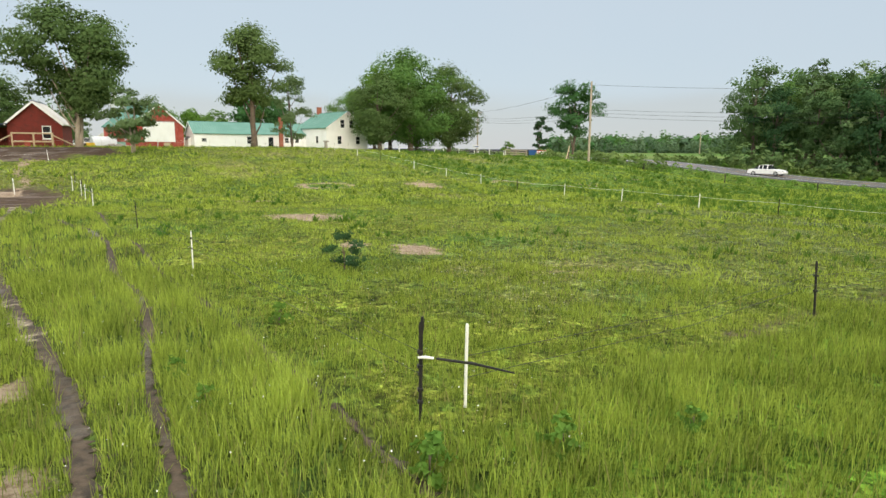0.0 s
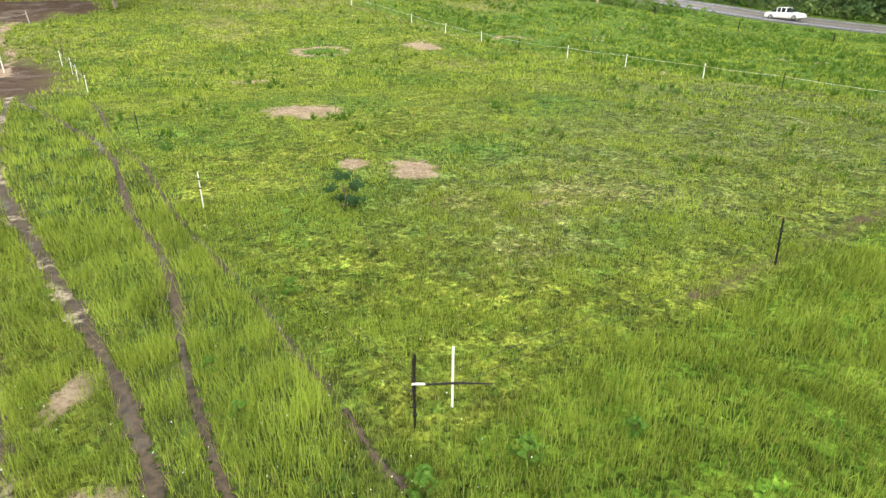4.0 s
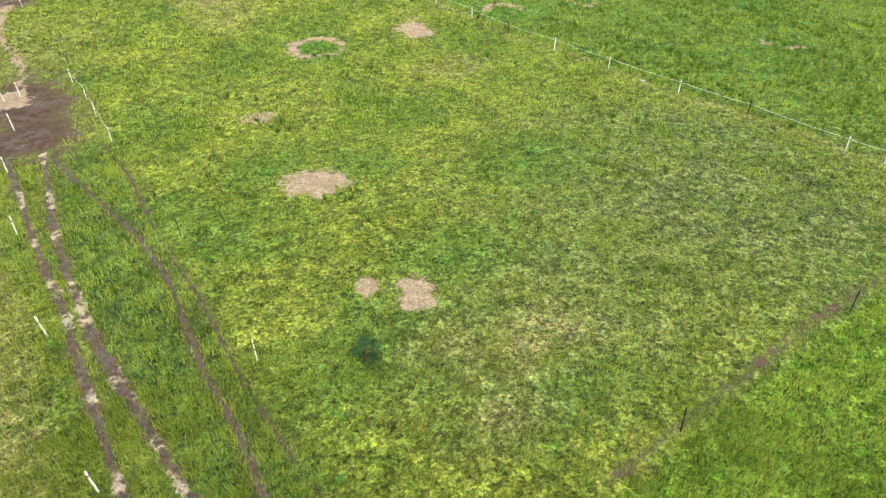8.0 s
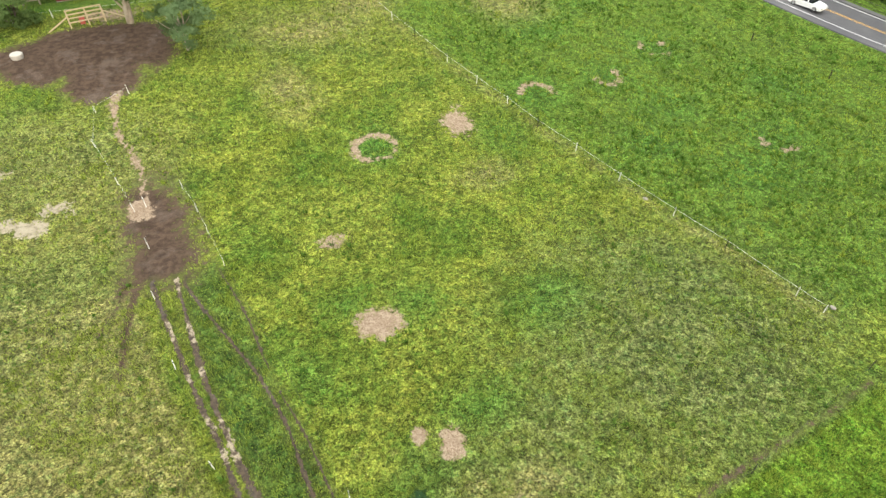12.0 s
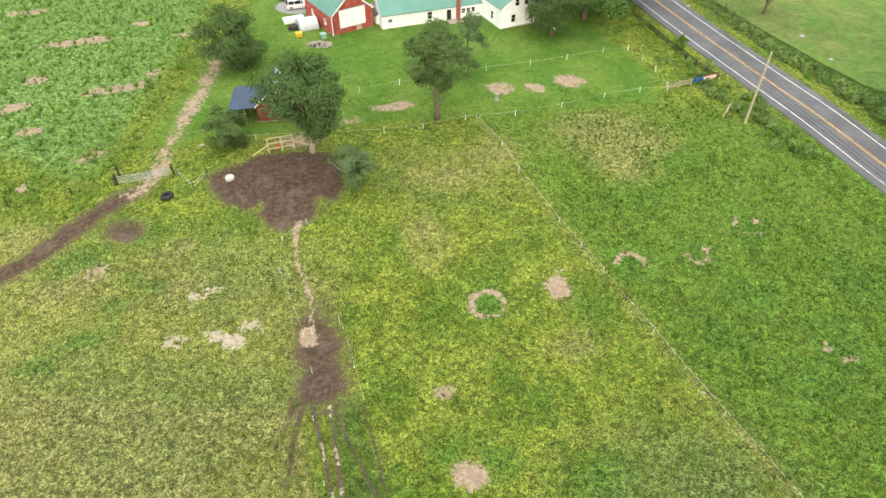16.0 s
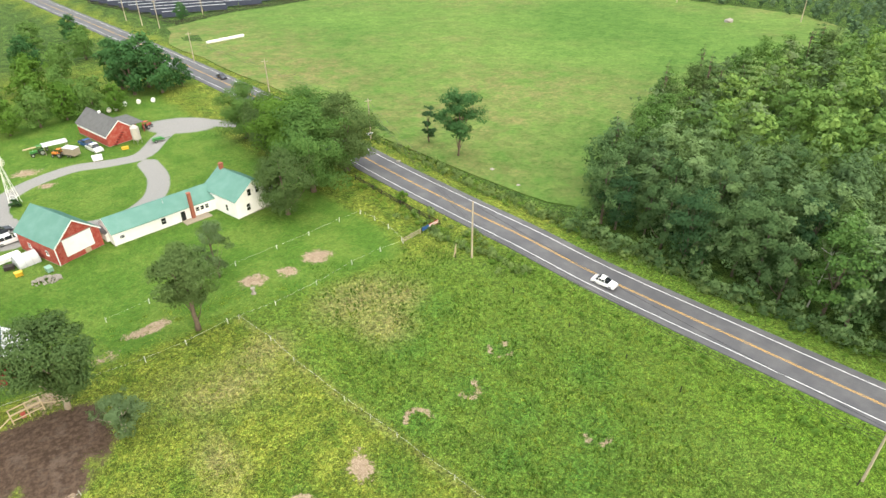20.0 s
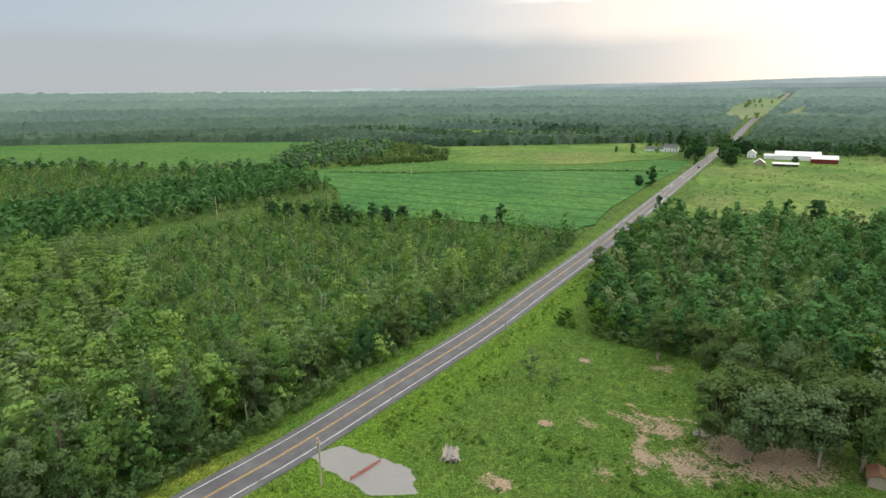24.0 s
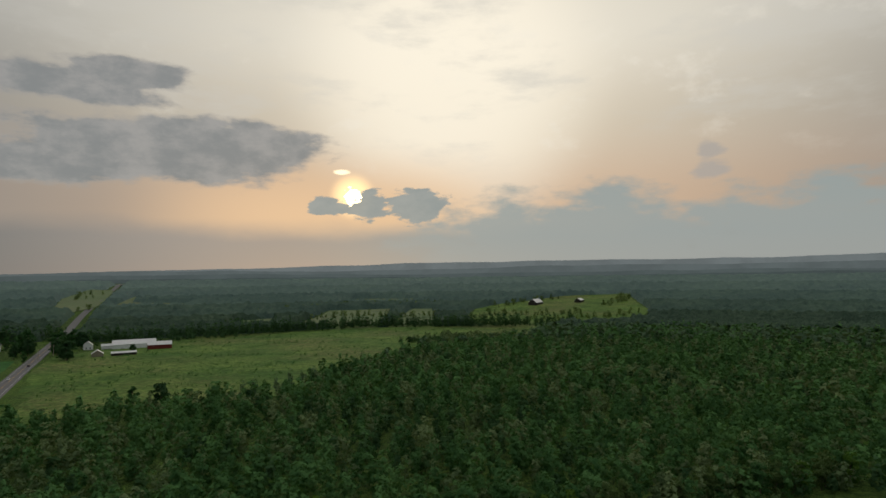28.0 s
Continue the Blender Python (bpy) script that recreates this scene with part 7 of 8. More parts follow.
def plank_fence(name, spots, label, rails, mat, post=0.075, h=1.2, mid=1):
    x0, y0 = spots[0]
    ob = thing(name, pose(x0, y0, G(x0, y0)), label, "fence")
    inv = ob.matrix_world.inverted()
    for px, py in spots:
        c = inv @ Vector((px, py, G(px, py)))
        box_part("post", ob, mat, c.x - post, c.x + post, c.y - post, c.y + post, c.z - 0.3, c.z + h, bevel=0.012)
    for (ax, ay), (bx, by) in zip(spots, spots[1:]):
        a, b = inv @ Vector((ax, ay, G(ax, ay))), inv @ Vector((bx, by, G(bx, by)))
        for z in rails:
            d = b - a
            m = Matrix.Translation(a + Vector((0, 0, z))) @ d.to_track_quat("X", "Z").to_matrix().to_4x4()
            box_part("rail", ob, mat, 0, d.length, -post - 0.03, -post, -0.07, 0.07, m=m)
    return ob


rail = [(28.8, 131.1), (30.0, 127.9), (31.2, 124.8), (32.4, 122.0), (33.6, 118.9), (34.8, 115.8), (36.0, 113.0), (37.2, 110.2), (38.4, 107.5), (39.7, 104.8)]
plank_fence("rail_fence", rail, "dark stained three-rail fence along the lawn", (0.35, 0.7, 1.05), WOOD_DARK)
plank_fence("timber_gate_fence", [(30.4, 100.2), (32.6, 101.4), (34.8, 102.6)], "grey timber rails beside the gate", (0.4, 0.75, 1.1), WOOD)
flag = thing("painted_board", pose(35.2, 102.7, G(35.2, 102.7) + 0.1, 0, 0, 27), "gate board painted in red and white stripes", "board")
for k in range(5):
    box_part("stripe", flag, (RED, WHITE)[k % 2], 0.9 if k > 1 else 1.9, 4.6, -0.03, 0.03, 0.35 + k * 0.16, 0.51 + k * 0.16)
box_part("blue_field", flag, CARBLUE, 0.0, 1.88, -0.034, 0.034, 0.35, 1.15, "blue painted panel")
for px in (0.05, 2.3, 4.55):
    box_part("post", flag, WOOD_DARK, px - 0.07, px + 0.07, 0.03, 0.17, -0.4, 1.3)
brace = thing("timber_brace", pose(37.9, 92.6, G(37.9, 92.6), 0, 0, 50), "leaning timber fence brace by the pole", "fence brace")
box_part("strut", brace, WOOD_RAW, -0.06, 0.06, -0.06, 0.06, -0.2, 2.4, m=Matrix.Rotation(0.6, 4, "Y"))
box_part("post", brace, WOOD_RAW, 0.9, 1.06, -0.08, 0.08, -0.3, 1.6)

feeder = thing("timber_feeder", pose(-30.0, 74.2, 1.95, 0, 0, 24), "raw timber feeding frame beside the mud yard", "feeder")
for px in (0.0, 1.9, 3.6):
    box_part("post", feeder, WOOD_RAW, px - 0.07, px + 0.07, -0.07, 0.07, -0.3, 1.5)
    box_part("back_post", feeder, WOOD_RAW, px - 0.07, px + 0.07, 1.23, 1.37, -0.3, 1.5)
for y in (0.0, 1.3):
    for z in (0.55, 1.42):
        box_part("rail", feeder, WOOD_RAW, -0.1, 3.7, y - 0.04, y + 0.04, z, z + 0.13)
for px in (0.0, 3.6):
    box_part("end_rail", feeder, WOOD_RAW, px - 0.04, px + 0.04, 0.0, 1.3, 1.28, 1.4)
box_part("brace", feeder, WOOD_RAW, -2.6, 0.0, -0.05, 0.05, -0.06, 0.06, m=Matrix.Translation((0, 0, 1.3)) @ Matrix.Rotation(-0.5, 4, "Y"))
box_part("brace", feeder, WOOD_RAW, 0.0, 2.6, -0.05, 0.05, -0.06, 0.06, m=Matrix.Translation((3.6, 0, 1.3)) @ Matrix.Rotation(0.5, 4, "Y"))
crate("salt_block", -29.0, 75.2, 15, (0.5, 0.5, 0.6), RED, "small red mineral tub in the feeder", "tub")

gate = thing("field_gate", pose(-48.0, 65.0, 1.9, 0, 0, 24), "galvanised bar gate across the farm track", "gate")
for z in (0.25, 0.5, 0.75, 1.0, 1.25):
    bm = bmesh.new()
    tube(bm, [(0.3, 0, z), (6.8, 0, z)], [0.03, 0.03], 6)
    part("bar", bm, STEEL, gate)
for px in (0.3, 3.5, 6.8):
    bm = bmesh.new()
    tube(bm, [(px, 0, 0.2), (px, 0, 1.3)], [0.035, 0.035], 6)
    part("upright", bm, STEEL, gate)
for px, py in ((0.0, 0.0), (0.2, 2.0), (7.2, 0.0)):
    bm = bmesh.new()
    cyl(bm, px, py, -0.3, 1.7, 0.13, 9)
    part("gate_post", bm, WOOD_DARK, gate, "dark round gate post")
post_line("west_fence", [(-48.2, 67.0), (-46.2, 72.5), (-49.5, 76), (-51, 86), (-54, 100), (-57, 118), (-60, 136)], "old wire fence beside the farm track", (1.1,), (WOOD,), seed=12, wires=(0.5, 0.95), wire_mat=WIRE, wire_r=0.006, r=0.05)
post_line("pasture_fence", [(-41.0, 68.0), (-37.6, 65.2), (-36.8, 68.0)], "brace wires at the gate", (1.2,), (WOOD_DARK,), seed=13, wires=(0.5, 1.0), wire_mat=WIRE_WHITE, wire_r=0.012, r=0.06)
post_line("west_boundary", [(-48.2, 64.8), (-53, 62.5), (-60, 59.5), (-70, 56)], "boundary wire fence in long grass", (1.2,), (WOOD_DARK,), seed=14, wires=(0.5, 1.0), wire_mat=WIRE, wire_r=0.008, r=0.07)
tyre = thing("tyre_trough", pose(-40.5, 63.4, G(-40.5, 63.4)), "black tractor tyre water trough lying in grass", "trough")
bm = bmesh.new()
ringp = [(math.cos(a) * 0.62, math.sin(a) * 0.62, 0.22) for a in np.linspace(0, 2 * math.pi, 25)]
tube(bm, ringp, [0.24] * 25, 8)
part("tyre", bm, RUBBER, tyre, smooth=True)
bm = bmesh.new()
cyl(bm, 0, 0, 0.0, 0.16, 0.5, 20)
part("water", bm, GLASS, tyre, "dark still water")
tub = thing("stone_tub", pose(-33.5, 67.7, G(-33.5, 67.7)), "round pale tub on the mud", "tub")
bm = bmesh.new()
tube(bm, [(0, 0, -0.05), (0, 0, 0.1), (0, 0, 0.42), (0, 0, 0.5), (0, 0, 0.46)], [0.52, 0.6, 0.62, 0.56, 0.4], 18)
part("body", bm, GREYTANK, tub)
pillar = thing("stone_pillar", pose(1.9, 92.3, G(1.9, 92.3)), "small pale stone pillar on the lawn", "stone")
bm = bmesh.new()
tube(bm, [(0, 0, -0.1), (0, 0, 0.18), (0, 0, 0.2), (0, 0, 1.0), (0, 0, 1.02), (0, 0, 1.2)], [0.45, 0.42, 0.24, 0.2, 0.42, 0.4], 10)
part("pillar", bm, STONE, pillar)


def stone_mesh(seed):
    r = np.random.RandomState(seed)
    bm = bmesh.new()
    bmesh.ops.create_icosphere(bm, subdivisions=1, radius=1.0)
    for v in bm.verts:
        v.co *= r.uniform(0.75, 1.15)
        v.co.z *= 0.65
    me = bpy.data.meshes.new("stone")
    bm.to_mesh(me)
    bm.free()
    me.materials.append(STONE)
    return me


STONES = [stone_mesh(k) for k in range(4)]
heap = thing("stone_heap", pose(-31.0, 109.2, G(-31, 109.2)), "heap of pale field stones on the lawn", "stone heap")
rr = np.random.RandomState(77)
for k in range(150):
    a, q = rr.uniform(0, 6.28), math.sqrt(rr.random())
    o = new("stone", STONES[k % 4])
    o.parent = heap
    s = rr.uniform(0.14, 0.3)
    o.matrix_basis = Matrix.LocRotScale((math.cos(a) * q * 2.5, math.sin(a) * q * 1.5, 0.5 * (1 - q) + 0.05), Euler(rr.uniform(0, 6, 3)), (s, s, s))
for px, py, s in ((226.4, 230.2, 3.0), (41, 137, 0.7), (61, 126, 0.9), (63, 116, 0.8), (33.3, 27.8, 0.3), (24.5, 41.2, 0.25), (-41.5, 79, 0.4), (-40.2, 75, 0.4)):
    o = tagged(new("boulder", STONES[int(px) % 4]), "pale grey boulder lying in grass", "stone")
    o.matrix_world = Matrix.LocRotScale((px, py, G(px, py) + s * 0.2), Euler((0, 0, px)), (s, s * 0.8, s * 0.7))


def utility_pole(x, y, h, label, arms=1, transformer=False, r=0.16, mat=None):
    ob = thing("utility_pole", pose(x, y, G(x, y)), label, "utility pole", "roadside utility poles")
    bm = bmesh.new()
    tube(bm, [(0, 0, -0.5), (0, 0, h * 0.5), (0, 0, h)], [r * 1.15, r, r * 0.75], 10)
    part("mast", bm, mat or POLE_WOOD, ob)
    for k in range(arms):
        box_part("crossarm", ob, POLE_WOOD, -0.9, 0.9, -0.06, 0.06, h - 0.7 - k * 1.1, h - 0.58 - k * 1.1)
        for px in (-0.8, 0.8):
            bm = bmesh.new()
            cyl(bm, px, 0, h - 0.58 - k * 1.1, h - 0.4 - k * 1.1, 0.05, 8)
            part("insulator", bm, STEEL, ob)
    if transformer:
        bm = bmesh.new()
        cyl(bm, 0.42, 0, h - 2.2, h - 1.2, 0.26, 12)
        part("transformer", bm, STEEL, ob, "grey drum transformer")
    return ob


POLES = [(-2.4, 247.4, 10.5), (18.4, 200.5, 10.5), (38.6, 154.0, 11.0), (41.1, 91.6, 11.9), (67.6, 31.0, 9.6), (95.6, -31.0, 9.6), (125.1, -95.0, 8.0)]
for k, (px, py, h) in enumerate(POLES):
    utility_pole(px, py, h, "tall bare wooden utility pole beside the road", 0 if k in (3, 4) else 1, k == 5, mat=STEEL if k == 6 else None)
sign = thing("street_sign", pose(38.0, 152.6, G(38, 152.6)), "small blue and white sign on the pole", "sign")
box_part("post", sign, STEEL, -0.04, 0.04, -0.04, 0.04, -0.3, 2.2)
box_part("board", sign, WHITE, -0.9, 0.9, -0.06, -0.02, 1.6, 2.2, "white sign board with plain bars")
box_part("bar", sign, CARBLUE, -0.7, 0.7, -0.075, -0.06, 1.8, 2.0)
lines_ob = thing("road_lines", pose(*POLES[0][:2], G(*POLES[0][:2])), "overhead lines slung between the roadside poles", "overhead line")
inv = lines_ob.matrix_world.inverted()
for off in (0.5, 1.9, 2.4, 2.9):
    wire_line("wire", [inv @ Vector((px, py, G(px, py) + h - off - (2.2 if k == 3 and off > 1 else 0))) for k, (px, py, h) in enumerate(POLES)], 0.022, WIRE, lines_ob, 0.7, 6)
FARPOLES = [(215, 335, 13), (235, 277, 13), (255, 217, 13), (272, 128, 13), (293, 34, 13), (341, -68, 13), (428, -235, 11), (480, -330, 11)]
for px, py, h in FARPOLES:
    utility_pole(px, py, h, "pale power line pole standing above scrub", 1, r=0.2)
power = thing("power_line", pose(*FARPOLES[0][:2], G(*FARPOLES[0][:2])), "power line crossing the cut wood", "overhead line")
inv = power.matrix_world.inverted()
for off in (0.3, 0.9):
    wire_line("wire", [inv @ Vector((px, py, G(px, py) + h - off)) for px, py, h in FARPOLES], 0.03, WIRE, power, 1.2, 6)
for px, py, h in ((-15, 315, 12), (-22.5, 325, 12), (4.4, 342, 12), (-30, 340, 12), (352, -500, 10), (366, -540, 10)):
    utility_pole(px, py, h, "pale wooden pole beside the road", 1)

# solar field behind a dark fence
SOLAR = [(-8, 322), (22, 348), (66, 366), (160, 430), (150, 520), (60, 560), (-50, 480), (-60, 410)]
solar = thing("solar_field", pose(20, 420, G(20, 420)), "rows of dark tilted solar panels", "solar panels")
inv = solar.matrix_world.inverted()
for k, yy in enumerate(np.arange(330, 560, 9.0)):
    xs_ = np.arange(-60, 165, 1.0)
    ok = xs_[inside(xs_, xs_ * 0 + yy, SOLAR) > 3]
    if len(ok) < 6:
        continue
    for a in np.arange(ok.min(), ok.max() - 11, 12):
        m = inv @ Matrix.Translation((a, yy, G(a, yy) + 1.6)) @ Matrix.Rotation(radians(28), 4, "X")
        box_part("panel", solar, PANEL, 0, 11.5, -2.0, 2.0, -0.03, 0.03, m=m)
        box_part("rail", solar, STEEL, 0, 11.5, 2.0, 2.35, -0.05, 0.05, m=m)
        for px in (1.0, 10.0):
            q = inv @ Matrix.Translation((a + px, yy, G(a, yy)))
            box_part("leg", solar, STEEL, -0.06, 0.06, -0.06, 0.06, -0.1, 1.6, m=q)
plank_fence("solar_fence", [(-52, 400), (-30, 362), (-8, 320), (22, 345), (66, 363), (112, 394), (160, 428)], "dark mesh fence round the solar field", (0.3, 0.6, 0.9, 1.2, 1.5, 1.8), WOOD_DARK, 0.1, 2.0)

# ---- clearing beside the road ----
LOG_GREY = worn("weathered_log", (0.30, 0.29, 0.275), (0.15, 0.14, 0.13), 2, 0.9, fine=14)
barrier = thing("mesh_barrier", pose(93.4, -35.7, G(93.4, -35.7), 0, 0, -73), "red plastic mesh barrier across the gravel drive", "barrier")
for px in (0, 1.85, 3.7, 5.5, 7.3):
    box_part("stake", barrier, WOOD, px - 0.04, px + 0.04, -0.04, 0.04, -0.2, 1.1)
for k, z in enumerate(np.arange(0.2, 1.0, 0.16)):
    box_part("strand", barrier, BARRIER, 0, 7.3, -0.05, -0.03, z, z + 0.1)
for px, py, n, ln, rr0, nm, lab in ((89.6, -54.6, 46, 4.8, 0.13, "log_pile", "loose pile of grey weathered logs"), (68.0, -100.0, 26, 2.6, 0.09, "brush_pile", "pile of bleached branches"), (-1.5, -139, 16, 1.6, 0.12, "brush_pile", "small pile of grey rubble wood")):
    ob = thing(nm, pose(px, py, G(px, py), 0, 0, -35), lab, "wood pile")
    rr = np.random.RandomState(int(abs(px)))
    for k in range(n):
        a = rr.uniform(-0.25, 0.25)
        c = np.array([rr.uniform(-0.5, 0.5), rr.uniform(-1.5, 1.5), rr.uniform(0.08, 0.9)])
        d = np.array([math.cos(a), math.sin(a), rr.uniform(-0.12, 0.12)]) * ln / 2 * rr.uniform(0.6, 1)
        bm = bmesh.new()
        tube(bm, [c - d, c + d], [rr0, rr0 * 0.7], 6)
        part("log", bm, LOG_GREY if k % 3 else BARK_PALE, ob)
shack = gable_house("shack", 41.6, -114.4, G(41.6, -114), 30, 3.0, 3.6, 1.9, 2.7, WOOD, worn("rusty_roof", (0.22, 0.11, 0.06), (0.14, 0.08, 0.05), 2, 0.7), "small rusty-roofed wooden shack under trees", "shack", seams=0)
for k, (px, py, s, m) in enumerate(((3.8, -125, 1.7, worn("dark_soil", (0.06, 0.05, 0.045), (0.12, 0.10, 0.09), 1.5, 0.95)), (-6.5, -137.5, 0.8, GREYTANK), (82.4, -30.5, 1.0, WHITE))):
    bm = bmesh.new()
    bmesh.ops.create_icosphere(bm, subdivisions=3, radius=1.0)
    rr = np.random.RandomState(k + 5)
    for v in bm.verts:
        v.co *= 1 + 0.25 * noise.noise(v.co * 2.5)
    o = part("mound", bm, m, smooth=True)
    tagged(o, ("dark heap of soil in the clearing", "pale heap of ash and rubble", "white bagged heap beside the road")[k], "mound")
    o.matrix_world = Matrix.LocRotScale((px, py, G(px, py)), None, (s * 1.3, s, s * 0.5))

# ---- single trees ----
OAK_A = make_tree("vase", 14.8, 12.6, 24000, 0.16, 101, LEAF_DULL, 0.40, 2, BARK_PALE)
oak = place_tree(OAK_A, -23.9, 74.5, 1.0, 0, "large spreading shade tree with pale stems by the yard")
for o in oak.children:
    if o.name.startswith("crown"):
        o.location = (0.2, 0.0, 0)
APPLE = make_tree("apple", 6.3, 7.0, 5200, 0.13, 102, LEAF_GREY, 0.18, 2, BARK_PALE)
place_tree(APPLE, -16.7, 68.3, 1.0, 0, "old crooked apple tree beside the mud yard")
place_tree(make_tree("bush", 6.0, 8.0, 6000, 0.155, 103, LEAF_DULL, 0.14, 3), -36.0, 75.5, 1.0, 0, "dense bushy tree beside the shed")
place_tree(make_tree("round", 9.5, 13.0, 12000, 0.18, 104, LEAF_DULL, 0.35, 2), -43.4, 99.8, 1.0, 0, "broad round tree beside the farm track")
place_tree(make_tree("elm", 15.4, 11.2, 15000, 0.16, 105, LEAF_DULL, 0.4), -7.1, 85.7, 1.0, 40, "tall open elm with a bare trunk")
place_tree(make_tree("slim", 12.0, 8.0, 4500, 0.145, 106, LEAF_GREY, 0.18, 2), -3.2, 99.4, 1.0, 0, "slender thin-leaved tree on the lawn")
MAPLES = [make_tree("round", 18.5, 17.5, 16000, 0.225, 107, LEAF_EAST, 0.5), make_tree("round", 18.0, 16.5, 15000, 0.225, 108, LEAF_DULL, 0.5), make_tree("round", 16.0, 15.0, 12000, 0.225, 109, LEAF_BRIGHT, 0.4)]
BELT = [make_tree("round", 18.0, 16.0, 2200, 0.55, 127, LEAF_EAST, 0.5), make_tree("round", 18.0, 15.0, 2200, 0.55, 128, LEAF, 0.5), make_tree("round", 16.0, 15.0, 2000, 0.55, 129, LEAF_BRIGHT, 0.4)]
for k, px, py, s, lab in ((1, 11.6, 118.6, 0.78, "dense maple standing close to the house"), (0, 18.5, 127.5, 1.06, "large old maple beside the house"), (1, 28.0, 136.5, 1.04, "large old maple near the road"), (2, 15.5, 139.5, 1.15, "bright yellow-green maple behind the house"),
                          (0, 8.0, 164.0, 0.8, "dark maple beside the gravel drive"), (0, 23.0, 150.0, 0.9, "maple beside the road"), (1, 13, 152, 0.85, "maple behind the house")):
    place_tree(MAPLES[k], px, py, s, 37 * k + px * 9, lab, "maples beside the house")
place_tree(make_tree("elm", 17.0, 12.5, 7500, 0.24, 110, LEAF, 0.34, 2), 56.6, 136.5, 1.0, 0, "leaning roadside tree in the hay meadow")
place_tree(make_tree("slim", 10.5, 6.0, 2600, 0.21, 111, LEAF_DARK, 0.2), 52.6, 147.5, 1.0, 0, "small roadside tree beside the meadow")
place_tree(make_tree("bush", 3.0, 3.2, 900, 0.17, 112, LEAF_BRIGHT, 0.06, 2), 35.6, 116.6, 1.0, 0, "green bush growing through the rail fence", category="bush")
place_tree(make_tree("bush", 1.7, 3.0, 700, 0.16, 113, LEAF_DARK, 0.05, 2), -41.4, 142.4, 1.0, 0, "round bush at the windmill's foot", category="bush")
rr = np.random.RandomState(21)
for px, py, h, k in [(-50.6, 189, 11, 2), (-44, 193, 11, 0), (-38, 197, 12, 2), (-31, 198, 11, 0), (-25, 199.5, 9, 2), (-56, 200, 12, 0), (-47, 206, 13, 2), (-39, 209, 12, 0), (-62, 222, 12, 1), (-52, 232, 13, 2), (-44, 240, 12, 0), (-56, 254, 13, 1),
                     (-40, 268, 12, 0), (-48, 300, 11, 1), (-60, 290, 11, 0), (-21, 214, 16, 1), (-13, 213, 15, 1), (-17, 221, 17, 1), (-25, 222, 16, 1), (-7, 219, 9, 1), (-5, 330, 8, 1)]:
    place_tree(BELT[k], px, py, h / 17 * 0.95, rr.uniform(0, 360), "leafy tree in the farm's shelter belt", "shelter belt trees")
for k, (px, py) in enumerate(rows_of_points([(-112, 168), (-62, 172), (-58, 180), (-64, 196), (-112, 200)], 5.6, 45, 0.3)):
    kind_ = (4, 4, 1, 4, 5)[k % 5]
    place_tree(MIXED[kind_], px, py, rr.uniform(0.72, 1.0), rr.uniform(0, 360), ("grey-green tree in the sheltering clump", "tall pale green pine in the sheltering clump")[kind_ == 4], "sheltering clump of pines")
CLUMP = [make_tree("vase", 13.5, 8.5, 5000, 0.24, 121, LEAF_DULL, 0.2, 3, BARK_PALE), make_tree("vase", 12.5, 8.6, 5000, 0.24, 122, LEAF_GREY, 0.2, 3, BARK_PALE)]
for k, (px, py, s) in enumerate(((64, -97, 1.2), (57, -99, 1.25), (60, -104, 1.2), (50, -108, 1.25), (45, -113, 1.3), (47, -122, 1.2), (54, -113, 1.2), (40, -120, 1.1), (66, -106, 1.1), (54, -104, 1.25), (50, -116, 1.2), (42, -128, 1.1), (58, -120, 1.2), (72, -118, 1.1), (82, -121, 1.1), (66, -126, 1.1), (96, -121, 1.0))):
    place_tree(CLUMP[k % 2], px, py, s, 71 * k, "many-stemmed tree in a shady clump", "trees in the clearing")
YOUNG = make_tree("bush", 3.4, 4.0, 1000, 0.22, 123, LEAF_BRIGHT, 0.06, 3)
for px, py, s in ((51, -88, 1.0), (88, -24, 0.9), (88.5, -18.5, 0.8), (128.3, -117.5, 1.1), (131, -122, 1.2), (125, -119, 0.9)):
    place_tree(YOUNG, px, py, s, px * 13, "young yellow-green bush in rough grass", "bushes", category="bush")
THIN = make_tree("wood", 9.0, 6.0, 900, 0.17, 124, LEAF_GREY, 0.09)
for px, py, s in ((104.9, -86.7, 1.0), (100, -90, 0.6)):
    place_tree(THIN, px, py, s, px, "thin sparse young tree in the clearing")
HEDGE = [make_tree("round", 10, 8.5, 1000, 0.6, 125, LEAF_DARK, 0.2), make_tree("wood", 12, 7.5, 1000, 0.6, 126, LEAF, 0.2)]
rr = np.random.RandomState(31)
line_h = [(335, -94), (315, -112), (294, -120), (280, -146)]
for a, b in zip(line_h, line_h[1:]):
    for t in np.arange(0, 1, 0.24):
        place_tree(HEDGE[rr.randint(2)], a[0] + (b[0] - a[0]) * t + rr.uniform(-3, 3), a[1] + (b[1] - a[1]) * t + rr.uniform(-3, 3), rr.uniform(0.7, 1.05), rr.uniform(0, 360), "field edge tree beside the crop", "field edge trees")
